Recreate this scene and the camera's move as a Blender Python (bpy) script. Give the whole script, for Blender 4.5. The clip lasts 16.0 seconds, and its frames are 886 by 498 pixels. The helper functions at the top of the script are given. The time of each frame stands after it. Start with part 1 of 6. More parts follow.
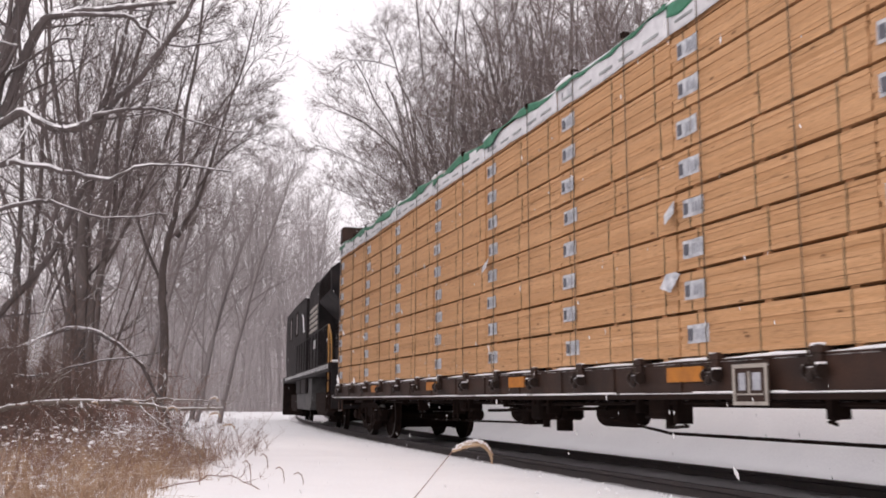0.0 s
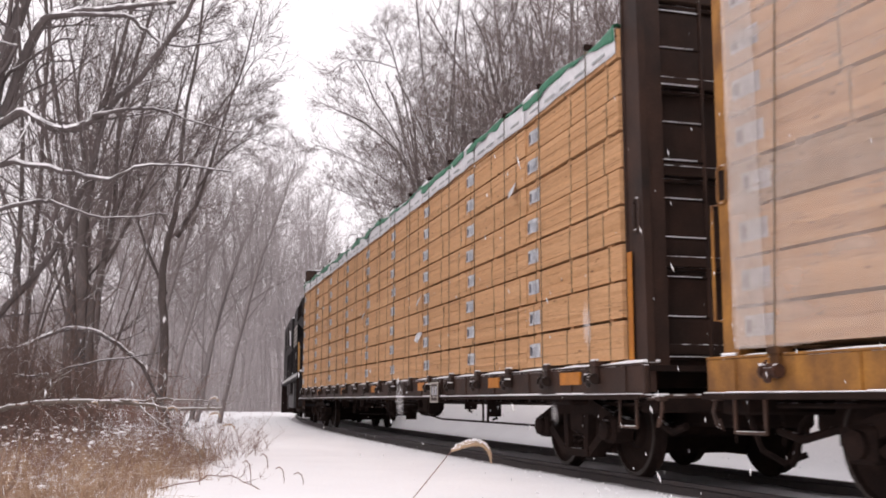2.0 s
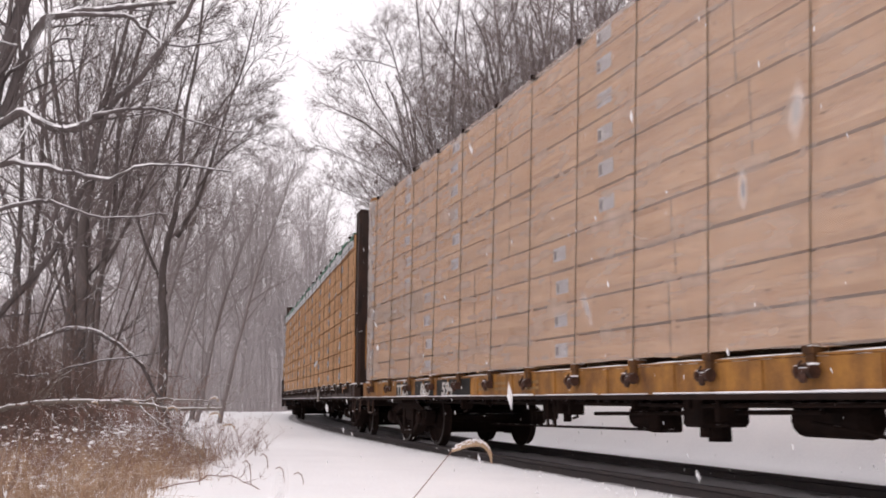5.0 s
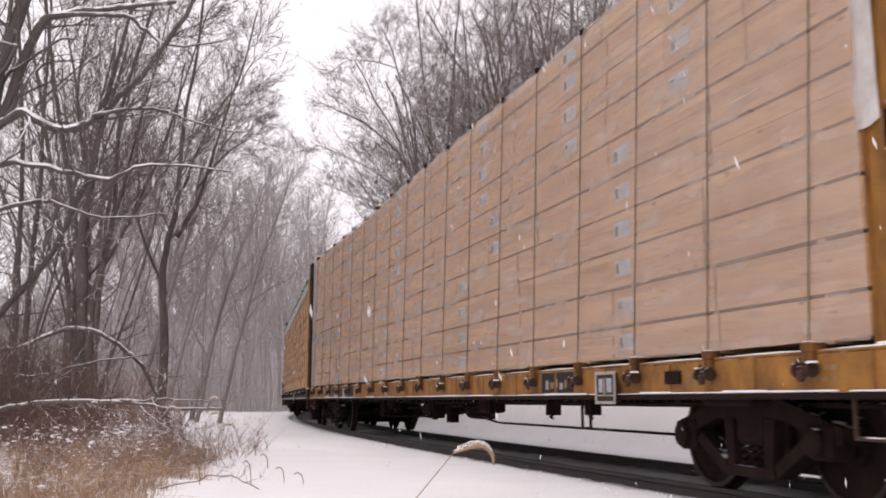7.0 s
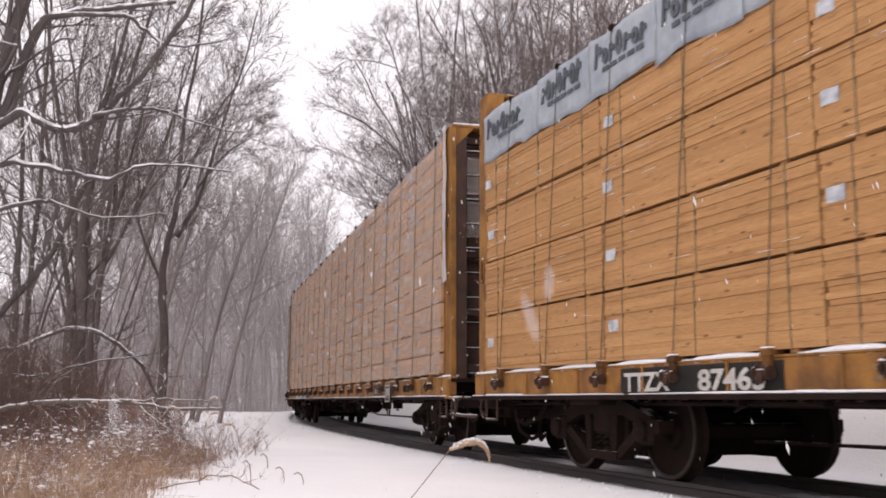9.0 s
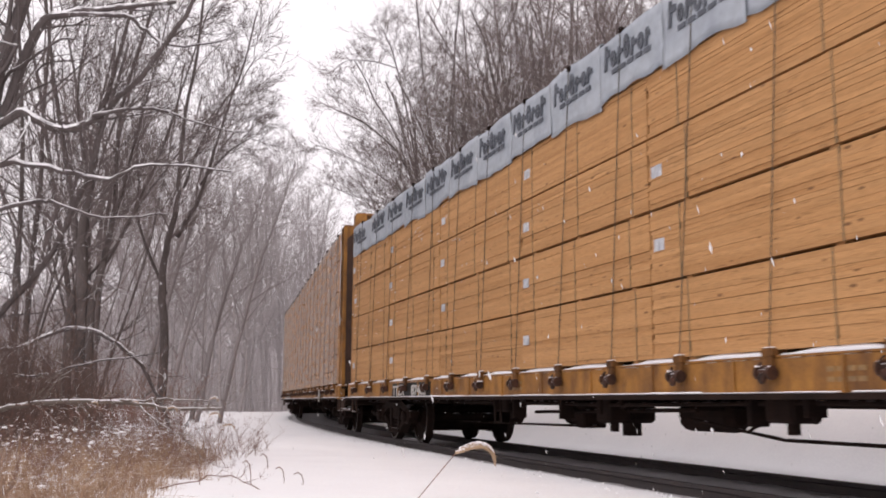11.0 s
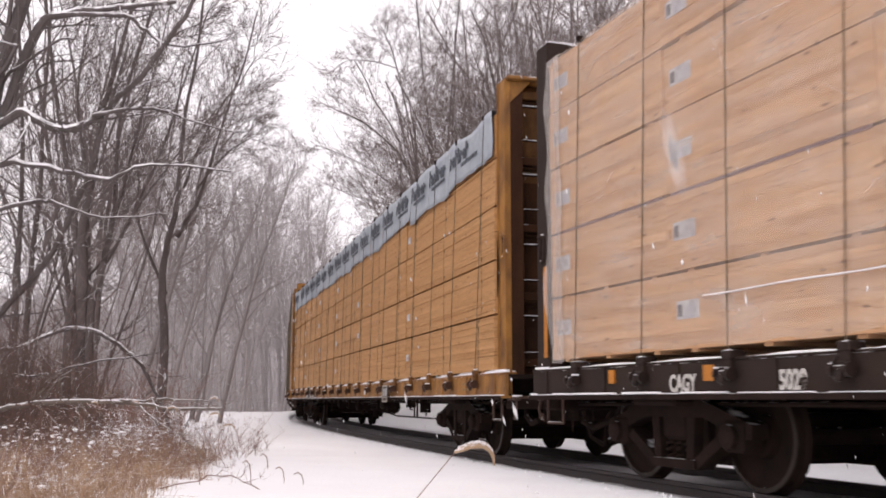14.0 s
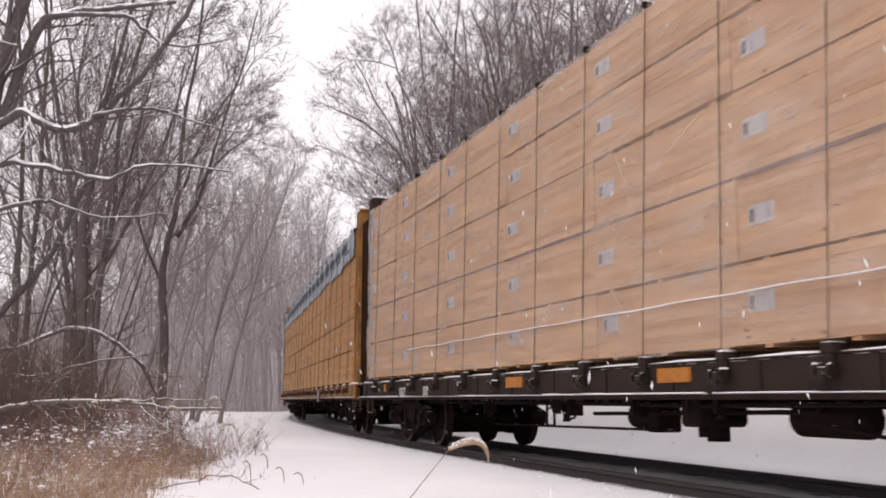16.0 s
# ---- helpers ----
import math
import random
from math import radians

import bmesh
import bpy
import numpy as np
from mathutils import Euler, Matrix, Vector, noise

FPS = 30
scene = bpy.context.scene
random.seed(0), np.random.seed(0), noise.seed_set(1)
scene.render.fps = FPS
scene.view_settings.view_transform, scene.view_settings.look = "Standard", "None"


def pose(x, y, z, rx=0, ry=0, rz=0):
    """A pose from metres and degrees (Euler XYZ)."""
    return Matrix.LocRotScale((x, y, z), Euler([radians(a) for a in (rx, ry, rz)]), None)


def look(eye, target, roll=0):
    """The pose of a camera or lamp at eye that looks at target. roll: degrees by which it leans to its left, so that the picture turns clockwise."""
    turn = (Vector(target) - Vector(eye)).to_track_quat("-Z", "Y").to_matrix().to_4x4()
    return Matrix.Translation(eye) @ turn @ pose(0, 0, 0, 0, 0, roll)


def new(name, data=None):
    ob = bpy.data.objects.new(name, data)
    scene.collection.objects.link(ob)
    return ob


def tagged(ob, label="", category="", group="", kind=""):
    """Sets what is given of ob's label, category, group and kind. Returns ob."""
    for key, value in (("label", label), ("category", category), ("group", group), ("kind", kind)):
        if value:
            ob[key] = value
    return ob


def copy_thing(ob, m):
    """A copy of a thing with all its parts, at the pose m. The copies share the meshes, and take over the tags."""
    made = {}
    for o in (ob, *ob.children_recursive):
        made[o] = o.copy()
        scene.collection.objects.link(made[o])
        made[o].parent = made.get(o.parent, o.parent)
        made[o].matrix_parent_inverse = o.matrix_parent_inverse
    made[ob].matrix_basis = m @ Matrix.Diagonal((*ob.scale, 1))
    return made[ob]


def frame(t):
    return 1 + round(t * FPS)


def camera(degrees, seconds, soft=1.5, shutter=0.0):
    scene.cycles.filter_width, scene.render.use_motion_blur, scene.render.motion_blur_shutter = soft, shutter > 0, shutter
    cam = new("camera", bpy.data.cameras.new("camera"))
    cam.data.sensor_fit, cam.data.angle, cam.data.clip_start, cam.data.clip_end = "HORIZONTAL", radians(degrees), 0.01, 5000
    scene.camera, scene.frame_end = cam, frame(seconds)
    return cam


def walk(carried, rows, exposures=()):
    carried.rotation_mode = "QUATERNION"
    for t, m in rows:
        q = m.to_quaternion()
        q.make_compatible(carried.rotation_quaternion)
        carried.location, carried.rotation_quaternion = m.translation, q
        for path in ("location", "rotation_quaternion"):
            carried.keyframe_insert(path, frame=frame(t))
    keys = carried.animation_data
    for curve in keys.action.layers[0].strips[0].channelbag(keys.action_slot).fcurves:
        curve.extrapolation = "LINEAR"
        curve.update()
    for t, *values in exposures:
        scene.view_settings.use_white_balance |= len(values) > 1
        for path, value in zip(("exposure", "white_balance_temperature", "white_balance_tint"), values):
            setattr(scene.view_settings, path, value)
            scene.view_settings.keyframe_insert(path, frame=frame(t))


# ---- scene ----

# ---------------------------------------------------------------- camera
cam = camera(48.6, 16.0, soft=1.8, shutter=0.25)
EYE = (0.0, 0.0, 0.734)
AIM = (0.0, math.cos(0.153714), 0.734 + math.sin(0.153714))
walk(cam, [(0.0, look(EYE, AIM, 0.2)), (16.0, look(EYE, AIM, 0.2))], exposures=[(t, e, 6550, 17) for t, e in ((0.0, 0.04), (1.0, 0.06), (2.5, 0.19), (3.2, 0.17), (4.2, 0.1), (6.5, 0.02), (7.5, 0.04), (9.0, 0.07), (12.0, 0.06), (13.0, 0.12), (14.5, 0.2), (16.0, 0.04))])

# ---------------------------------------------------------------- light: a snowing, overcast sky
world = bpy.data.worlds.new("overcast")
scene.world = world
world.use_nodes = True
wn, wl = world.node_tree.nodes, world.node_tree.links
sky = wn.new("ShaderNodeTexSky")
sky.sky_type, sky.sun_disc = "NISHITA", False
sky.sun_elevation, sky.sun_rotation = radians(38), radians(200)
sky.air_density, sky.dust_density = 1.0, 6.0
grey = wn.new("ShaderNodeHueSaturation")
grey.inputs["Saturation"].default_value = 0.12
grey.inputs["Value"].default_value = 0.11
cloud = wn.new("ShaderNodeMix")
cloud.data_type = "RGBA"
cloud.inputs["Factor"].default_value = 0.8
cloud.inputs["B"].default_value = (1.0, 0.975, 0.985, 1)
wl.new(sky.outputs[0], grey.inputs["Color"])
wl.new(grey.outputs[0], cloud.inputs["A"])
wl.new(cloud.outputs["Result"], wn["Background"].inputs["Color"])
wn["Background"].inputs["Strength"].default_value = 1.18
sun = new("sun", bpy.data.lights.new("sun", "SUN"))
sun.data.energy, sun.data.angle, sun.data.color = 0.5, radians(40), (1.0, 0.97, 0.93)
sun.matrix_basis = look((0, 0, 0), (0.25, 0.55, -0.85))

# ---------------------------------------------------------------- the line: an arc that turns right
X0, Y0, PSI, CURVE = 3.42043, 8.10739, 0.320294, -0.00398203
BOGIE = 8.95          # half the distance between bogie centres


def line(s):
    """Place and heading (from +y, to the left) at s metres along the track."""
    a = PSI + CURVE * s
    return X0 + (math.cos(a) - math.cos(PSI)) / CURVE, Y0 + (math.sin(a) - math.sin(PSI)) / CURVE, a


def beside(s, v):
    """The ground place v metres to the left of the track's centre line."""
    x, y, a = line(s)
    return x - math.cos(a) * v, y - math.sin(a) * v


def run(t):
    """Metres that the first car has gone along the track."""
    q = t - 8
    return 38.2124 + 4.284394 * q + 0.0178678 * q * q - 0.00047952 * q ** 3


def rolling(t, back):
    """Pose of a vehicle whose middle runs back metres behind the first one's."""
    s = run(t) - back
    xa, ya, _ = line(s + BOGIE)
    xb, yb, _ = line(s - BOGIE)
    return pose((xa + xb) / 2, (ya + yb) / 2, 0, 0, 0, math.degrees(math.atan2(ya - yb, xa - xb)))


# ---------------------------------------------------------------- mesh tools
class Build:
    """Collects vertices and faces of one mesh."""

    def __init__(self):
        self.v, self.f = [], []

    def add(self, verts, faces):
        n = len(self.v)
        self.v.extend([tuple(p) for p in verts])
        self.f.extend([tuple(i + n for i in f) for f in faces])
        return self

    def box(self, x0, x1, y0, y1, z0, z1, bevel=0.0):
        if bevel <= 0:
            return self.add([(x, y, z) for x in (x0, x1) for y in (y0, y1) for z in (z0, z1)],
                            [(0, 1, 3, 2), (4, 6, 7, 5), (0, 4, 5, 1), (2, 3, 7, 6), (0, 2, 6, 4), (1, 5, 7, 3)])
        b = min(bevel, (x1 - x0) * 0.45, (y1 - y0) * 0.45, (z1 - z0) * 0.45)
        V, idx = [], {}
        for i, (X, sx) in enumerate(((x0, 1), (x1, -1))):
            for j, (Y, sy) in enumerate(((y0, 1), (y1, -1))):
                for k, (Z, sz) in enumerate(((z0, 1), (z1, -1))):
                    idx[i, j, k] = len(V)
                    V += [(X, Y + sy * b, Z + sz * b), (X + sx * b, Y, Z + sz * b), (X + sx * b, Y + sy * b, Z)]
        q = lambda i, j, k, n: idx[i, j, k] + n
        F = [(q(0, 0, 0, 0), q(0, 0, 1, 0), q(0, 1, 1, 0), q(0, 1, 0, 0)), (q(1, 0, 0, 0), q(1, 1, 0, 0), q(1, 1, 1, 0), q(1, 0, 1, 0)),
             (q(0, 0, 0, 1), q(1, 0, 0, 1), q(1, 0, 1, 1), q(0, 0, 1, 1)), (q(0, 1, 0, 1), q(0, 1, 1, 1), q(1, 1, 1, 1), q(1, 1, 0, 1)),
             (q(0, 0, 0, 2), q(0, 1, 0, 2), q(1, 1, 0, 2), q(1, 0, 0, 2)), (q(0, 0, 1, 2), q(1, 0, 1, 2), q(1, 1, 1, 2), q(0, 1, 1, 2))]
        for j in (0, 1):
            for k in (0, 1):
                F.append((q(0, j, k, 1), q(1, j, k, 1), q(1, j, k, 2), q(0, j, k, 2)))
        for i in (0, 1):
            for k in (0, 1):
                F.append((q(i, 0, k, 0), q(i, 1, k, 0), q(i, 1, k, 2), q(i, 0, k, 2)))
        for i in (0, 1):
            for j in (0, 1):
                F.append((q(i, j, 0, 0), q(i, j, 1, 0), q(i, j, 1, 1), q(i, j, 0, 1)))
                for k in (0, 1):
                    F.append((q(i, j, k, 0), q(i, j, k, 1), q(i, j, k, 2)))
        return self.add(V, F)

    def tube(self, pts, radii, n=6, caps=True, point=False):
        pts = [Vector(p) for p in pts]
        if not hasattr(radii, "__len__"):
            radii = [radii] * len(pts)
        V, F, m = [], [], len(pts)
        side = None
        for i, p in enumerate(pts):
            d = (pts[min(i + 1, m - 1)] - pts[max(i - 1, 0)]).normalized()
            if side is None:
                side = d.orthogonal().normalized()
            side = (side - d * side.dot(d)).normalized()
            up = d.cross(side)
            for k in range(n):
                a = 2 * math.pi * k / n
                V.append(p + (side * math.cos(a) + up * math.sin(a)) * radii[i])
        if point:
            V[(m - 1) * n:] = [pts[-1]]
        for i in range(m - 1 - point):
            for k in range(n):
                F.append((i * n + k, i * n + (k + 1) % n, (i + 1) * n + (k + 1) % n, (i + 1) * n + k))
        if point:
            F += [((m - 2) * n + k, (m - 2) * n + (k + 1) % n, (m - 1) * n) for k in range(n)]
        elif caps:
            F += [tuple(range(n))[::-1], tuple(range((m - 1) * n, m * n))]
        return self.add(V, F)

    def disc(self, x, y, z, axis, profile, n=20):
        """A body turned round an axis ('y') through (x, y, z): profile of (radius, along)."""
        V, F, m = [], [], len(profile)
        for r, a in profile:
            for k in range(n):
                c = 2 * math.pi * k / n
                V.append((x + r * math.cos(c), y + a, z + r * math.sin(c)))
        for i in range(m - 1):
            for k in range(n):
                F.append((i * n + k, i * n + (k + 1) % n, (i + 1) * n + (k + 1) % n, (i + 1) * n + k))
        F += [tuple(range(n))[::-1], tuple(range((m - 1) * n, m * n))]
        return self.add(V, F)

    def prism(self, outline, y0, y1):
        """An outline in x and z, thick from y0 to y1."""
        n = len(outline)
        V = [(x, y0, z) for x, z in outline] + [(x, y1, z) for x, z in outline]
        F = [tuple(range(n)), tuple(range(2 * n - 1, n - 1, -1))]
        F += [(i, i + n, (i + 1) % n + n, (i + 1) % n) for i in range(n)]
        return self.add(V, F)

    def mesh(self, name, material, smooth=False):
        me = bpy.data.meshes.new(name)
        me.from_pydata(self.v, [], self.f)
        if material:
            me.materials.append(material)
        if smooth:
            me.shade_smooth()
        bm = bmesh.new()
        bm.from_mesh(me)
        bmesh.ops.recalc_face_normals(bm, faces=bm.faces)
        bm.to_mesh(me)
        bm.free()
        return me


def part(name, b, material, parent=None, label="", smooth=False):
    ob = new(name, b.mesh(name, material, smooth) if isinstance(b, Build) else b)
    if parent is not None:
        ob.parent = parent
    return tagged(ob, label)


def thing(name, label, category, group="", kind="", data=None):
    return tagged(new(name, data), label, category, group, kind)


# ---------------------------------------------------------------- materials
def surface(name, base, rough=0.7, metal=0.0, second=None, scale=6.0, spread=0.25, bump=0.15, fine=60.0, stretch=None, snow=0.0, alpha=1.0, spec=0.4, veil=0.0):
    """A weathered surface: two colours mixed at two scales, bump, and snow caught on what faces up."""
    m = bpy.data.materials.new(name)
    m.use_nodes = True
    nt = m.node_tree
    N, L = nt.nodes, nt.links
    bsdf = N["Principled BSDF"]
    bsdf.inputs["Metallic"].default_value = metal
    bsdf.inputs["Specular IOR Level"].default_value = spec
    co = N.new("ShaderNodeTexCoord")
    mp = N.new("ShaderNodeMapping")
    info = N.new("ShaderNodeObjectInfo")
    shift = N.new("ShaderNodeVectorMath")
    shift.operation = "MULTIPLY_ADD"
    shift.inputs[0].default_value = (1, 1, 1)
    shift.inputs[1].default_value = (37, 11, 23)
    L.new(info.outputs["Random"], shift.inputs[0])
    L.new(co.outputs["Object"], shift.inputs[2])
    L.new(shift.outputs[0], mp.inputs["Vector"])
    if stretch:
        mp.inputs["Scale"].default_value = stretch
    big, small = N.new("ShaderNodeTexNoise"), N.new("ShaderNodeTexNoise")
    big.inputs["Scale"].default_value, big.inputs["Detail"].default_value = scale, 5
    small.inputs["Scale"].default_value, small.inputs["Detail"].default_value = fine, 3
    L.new(mp.outputs[0], big.inputs["Vector"])
    L.new(mp.outputs[0], small.inputs["Vector"])
    blend = N.new("ShaderNodeMix")
    blend.data_type = "RGBA"
    blend.inputs["A"].default_value = (*base, 1)
    blend.inputs["B"].default_value = (*(second or [c * 0.55 for c in base]), 1)
    ramp = N.new("ShaderNodeMapRange")
    ramp.inputs["From Min"].default_value, ramp.inputs["From Max"].default_value = 0.5 - spread, 0.5 + spread
    L.new(big.outputs["Fac"], ramp.inputs["Value"])
    L.new(ramp.outputs[0], blend.inputs["Factor"])
    grain = N.new("ShaderNodeMix")
    grain.data_type, grain.blend_type = "RGBA", "OVERLAY"
    grain.inputs["Factor"].default_value = 0.35
    L.new(blend.outputs["Result"], grain.inputs["A"])
    L.new(small.outputs["Fac"], grain.inputs["B"])
    colour = grain.outputs["Result"]
    bsdf.inputs["Roughness"].default_value = rough
    if snow > 0:
        geo, sep = N.new("ShaderNodeNewGeometry"), N.new("ShaderNodeSeparateXYZ")
        L.new(geo.outputs["Normal"], sep.inputs[0])
        patch = N.new("ShaderNodeTexNoise")
        patch.inputs["Scale"].default_value = 7.0
        L.new(co.outputs["Object"], patch.inputs["Vector"])
        both = N.new("ShaderNodeMath")
        both.operation = "MULTIPLY_ADD"
        L.new(patch.outputs["Fac"], both.inputs[0])
        both.inputs[1].default_value = 0.9
        L.new(sep.outputs["Z"], both.inputs[2])
        cut = N.new("ShaderNodeMapRange")
        cut.inputs["From Min"].default_value, cut.inputs["From Max"].default_value = 1.45 - snow, 1.6 - snow
        L.new(both.outputs[0], cut.inputs["Value"])
        white = N.new("ShaderNodeMix")
        white.data_type = "RGBA"
        white.inputs["B"].default_value = (0.8, 0.79, 0.8, 1)
        L.new(colour, white.inputs["A"])
        L.new(cut.outputs[0], white.inputs["Factor"])
        colour = white.outputs["Result"]
    L.new(colour, bsdf.inputs["Base Color"])
    if bump > 0:
        bp = N.new("ShaderNodeBump")
        bp.inputs["Strength"].default_value = bump
        bp.inputs["Distance"].default_value = 0.01
        L.new(small.outputs["Fac"], bp.inputs["Height"])
        L.new(bp.outputs[0], bsdf.inputs["Normal"])
    if alpha < 1:
        bsdf.inputs["Alpha"].default_value = alpha
    if veil > 0:
        turn, streak, thick = N.new("ShaderNodeMapping"), N.new("ShaderNodeTexNoise"), N.new("ShaderNodeMapRange")
        turn.inputs["Rotation"].default_value = (0, 0.7, 0)
        turn.inputs["Scale"].default_value = (0.7, 1.0, 4.0)
        streak.inputs["Scale"].default_value, streak.inputs["Detail"].default_value = 1.5, 6
        thick.inputs["From Min"].default_value, thick.inputs["From Max"].default_value = 0.44, 0.7
        thick.inputs["To Min"].default_value, thick.inputs["To Max"].default_value = alpha, veil
        L.new(co.outputs["Object"], turn.inputs["Vector"])
        L.new(turn.outputs[0], streak.inputs["Vector"])
        L.new(streak.outputs["Fac"], thick.inputs["Value"])
        L.new(thick.outputs[0], bsdf.inputs["Alpha"])
    return m


SNOW = surface("snow", (0.9, 0.895, 0.905), 0.8, second=(0.83, 0.825, 0.845), scale=0.9, spread=0.3, bump=0.6, fine=26)
SNOW_CAP = surface("snow_cap", (0.83, 0.82, 0.83), 0.85, second=(0.76, 0.75, 0.77), scale=4, bump=0.3, fine=50)
BALLAST = surface("ballast", (0.4176, 0.396, 0.4068), 0.9, second=(0.5472, 0.5292, 0.54), scale=2.5, spread=0.3, bump=0.9, fine=38)
RAIL = surface("rail_steel", (0.054, 0.04752, 0.0504), 0.6, 0.4, second=(0.072, 0.05616, 0.05184), bump=0.2)
TYRE = surface("worn_wheel_rim", (0.0432, 0.03384, 0.03024), 0.45, 0.7, second=(0.0324, 0.02304, 0.01872), scale=9, spread=0.12, bump=0.1)
BARK = surface("bark", (0.055, 0.043, 0.04), 0.95, second=(0.11, 0.09, 0.085), scale=6, bump=0.9, fine=40, stretch=(1, 1, 0.35), snow=0.45)
BARK_NEAR = surface("bark_near", (0.065, 0.053, 0.051), 0.95, second=(0.12, 0.1, 0.097), scale=5, bump=0.8, fine=40, stretch=(1, 1, 0.35), snow=0.62)
TWIG = surface("twig_bark", (0.1, 0.078, 0.073), 0.95, second=(0.16, 0.13, 0.125), scale=3, bump=0.0, snow=0.3)
# Bark paled to a middle tone: the snowfall's haze is put into the colour.
HAZE_BARK = surface("haze_tinted_bark", (0.2, 0.174, 0.17), 0.95, second=(0.26, 0.23, 0.226), scale=4, bump=0.2, stretch=(1, 1, 0.35), snow=0.16)
# Fine twigs in a lighter brown, with soft haze mixed into the colour.
TWIG_HAZED = surface("haze_tinted_twig_bark", (0.125, 0.096, 0.088), 0.95, second=(0.2, 0.16, 0.152), scale=3, bump=0.0, snow=0.34)
# Snow-dusted bark, its base colour lightened to carry the haze of distance.
FROST_AND_HAZE = surface("haze_tinted_snowy_bark", (0.29, 0.26, 0.258), 0.95, second=(0.37, 0.337, 0.335), scale=3, bump=0.0, snow=0.24)
BRUSH_DARK = surface("dark_brush", (0.085, 0.055, 0.045), 0.9, second=(0.15, 0.1, 0.083), scale=3, bump=0.0, snow=0.16)
STRAW = surface("dry_straw", (0.38, 0.26, 0.14), 0.9, second=(0.24, 0.14, 0.085), scale=1.5, bump=0.0, fine=12, snow=0.2)
BROWN_STEM = surface("brown_stem", (0.145, 0.076, 0.058), 0.9, second=(0.22, 0.128, 0.098), scale=3, bump=0.0, snow=0.33)


def lumber(name, base, second, plies):
    """Sawn boards: grain along the car, thin dark joints between courses, knots."""
    m = surface(name, base, 0.75, second=second, scale=1.2, spread=0.3, bump=0.25, fine=22, stretch=(0.5, 3.0, 6.0), spec=0.25)
    nt = m.node_tree
    N, L = nt.nodes, nt.links
    bsdf = N["Principled BSDF"]
    old = bsdf.inputs["Base Color"].links[0].from_socket
    co = N.new("ShaderNodeTexCoord")
    mp = N.new("ShaderNodeMapping")
    mp.inputs["Scale"].default_value = (3.4, 0.001, 11.0)
    some = N.new("ShaderNodeObjectInfo")
    away = N.new("ShaderNodeVectorMath")
    away.operation = "MULTIPLY_ADD"
    away.inputs[1].default_value = (53, 0, 29)
    L.new(some.outputs["Random"], away.inputs[0])
    L.new(co.outputs["Object"], away.inputs[2])
    L.new(away.outputs[0], mp.inputs["Vector"])
    vo = N.new("ShaderNodeTexVoronoi")
    vo.inputs["Scale"].default_value = 0.8
    L.new(mp.outputs[0], vo.inputs["Vector"])
    spot = N.new("ShaderNodeMapRange")
    spot.inputs["From Min"].default_value, spot.inputs["From Max"].default_value = 0.075, 0.13
    spot.inputs["To Min"].default_value, spot.inputs["To Max"].default_value = 0.75, 0.0
    L.new(vo.outputs["Distance"], spot.inputs["Value"])
    knot = N.new("ShaderNodeMix")
    knot.data_type = "RGBA"
    knot.inputs["B"].default_value = (0.09, 0.04, 0.018, 1)
    L.new(old, knot.inputs["A"])
    L.new(spot.outputs[0], knot.inputs["Factor"])
    fibre = N.new("ShaderNodeMapping")
    fibre.inputs["Scale"].default_value = (3.2, 0.5, 55.0)
    L.new(away.outputs[0], fibre.inputs["Vector"])
    split = N.new("ShaderNodeTexNoise")
    split.inputs["Scale"].default_value, split.inputs["Detail"].default_value = 1.0, 2
    L.new(fibre.outputs[0], split.inputs["Vector"])
    dark = N.new("ShaderNodeMapRange")
    dark.inputs["From Min"].default_value, dark.inputs["From Max"].default_value = 0.61, 0.7
    dark.inputs["To Max"].default_value = 0.6
    L.new(split.outputs["Fac"], dark.inputs["Value"])
    grainy = N.new("ShaderNodeMix")
    grainy.data_type = "RGBA"
    grainy.inputs["B"].default_value = (*[c * 0.38 for c in second], 1)
    L.new(knot.outputs["Result"], grainy.inputs["A"])
    L.new(dark.outputs[0], grainy.inputs["Factor"])
    isl = N.new("ShaderNodeObjectInfo")
    tone = N.new("ShaderNodeMapRange")
    tone.inputs["To Min"].default_value, tone.inputs["To Max"].default_value = 0.93, 1.06
    L.new(isl.outputs["Random"], tone.inputs["Value"])
    mul = N.new("ShaderNodeMix")
    mul.data_type, mul.blend_type = "RGBA", "MULTIPLY"
    mul.inputs["Factor"].default_value = 1.0
    L.new(grainy.outputs["Result"], mul.inputs["A"])
    L.new(tone.outputs[0], mul.inputs["B"])
    L.new(mul.outputs["Result"], bsdf.inputs["Base Color"])
    return m


PINE = lumber("pine_boards", (0.54, 0.315, 0.165), (0.39, 0.205, 0.092), 8)
PINE_PALE = lumber("pale_pine_boards", (0.59, 0.375, 0.215), (0.36, 0.19, 0.095), 8)
PINE_GREY = lumber("weathered_pine_boards", (0.4, 0.28, 0.19), (0.27, 0.17, 0.105), 8)
PINE_GOLD = lumber("golden_pine_boards", (0.48, 0.265, 0.115), (0.35, 0.172, 0.064), 14)
BLACK_STEEL = surface("black_car_paint", (0.018, 0.0115, 0.0095), 0.6, spec=0.22, second=(0.05, 0.025, 0.017), scale=3, bump=0.2, snow=0.35)
GRIME = surface("running_gear_grime", (0.0125, 0.009, 0.0082), 0.9, spec=0.05, second=(0.026, 0.0155, 0.0125), scale=5, bump=0.4, snow=0.04)
YELLOW = surface("yellow_car_paint", (0.37, 0.17, 0.036), 0.6, spec=0.25, second=(0.1, 0.044, 0.019), scale=3.2, spread=0.24, bump=0.3, stretch=(1.4, 1.4, 0.8), snow=0.3)
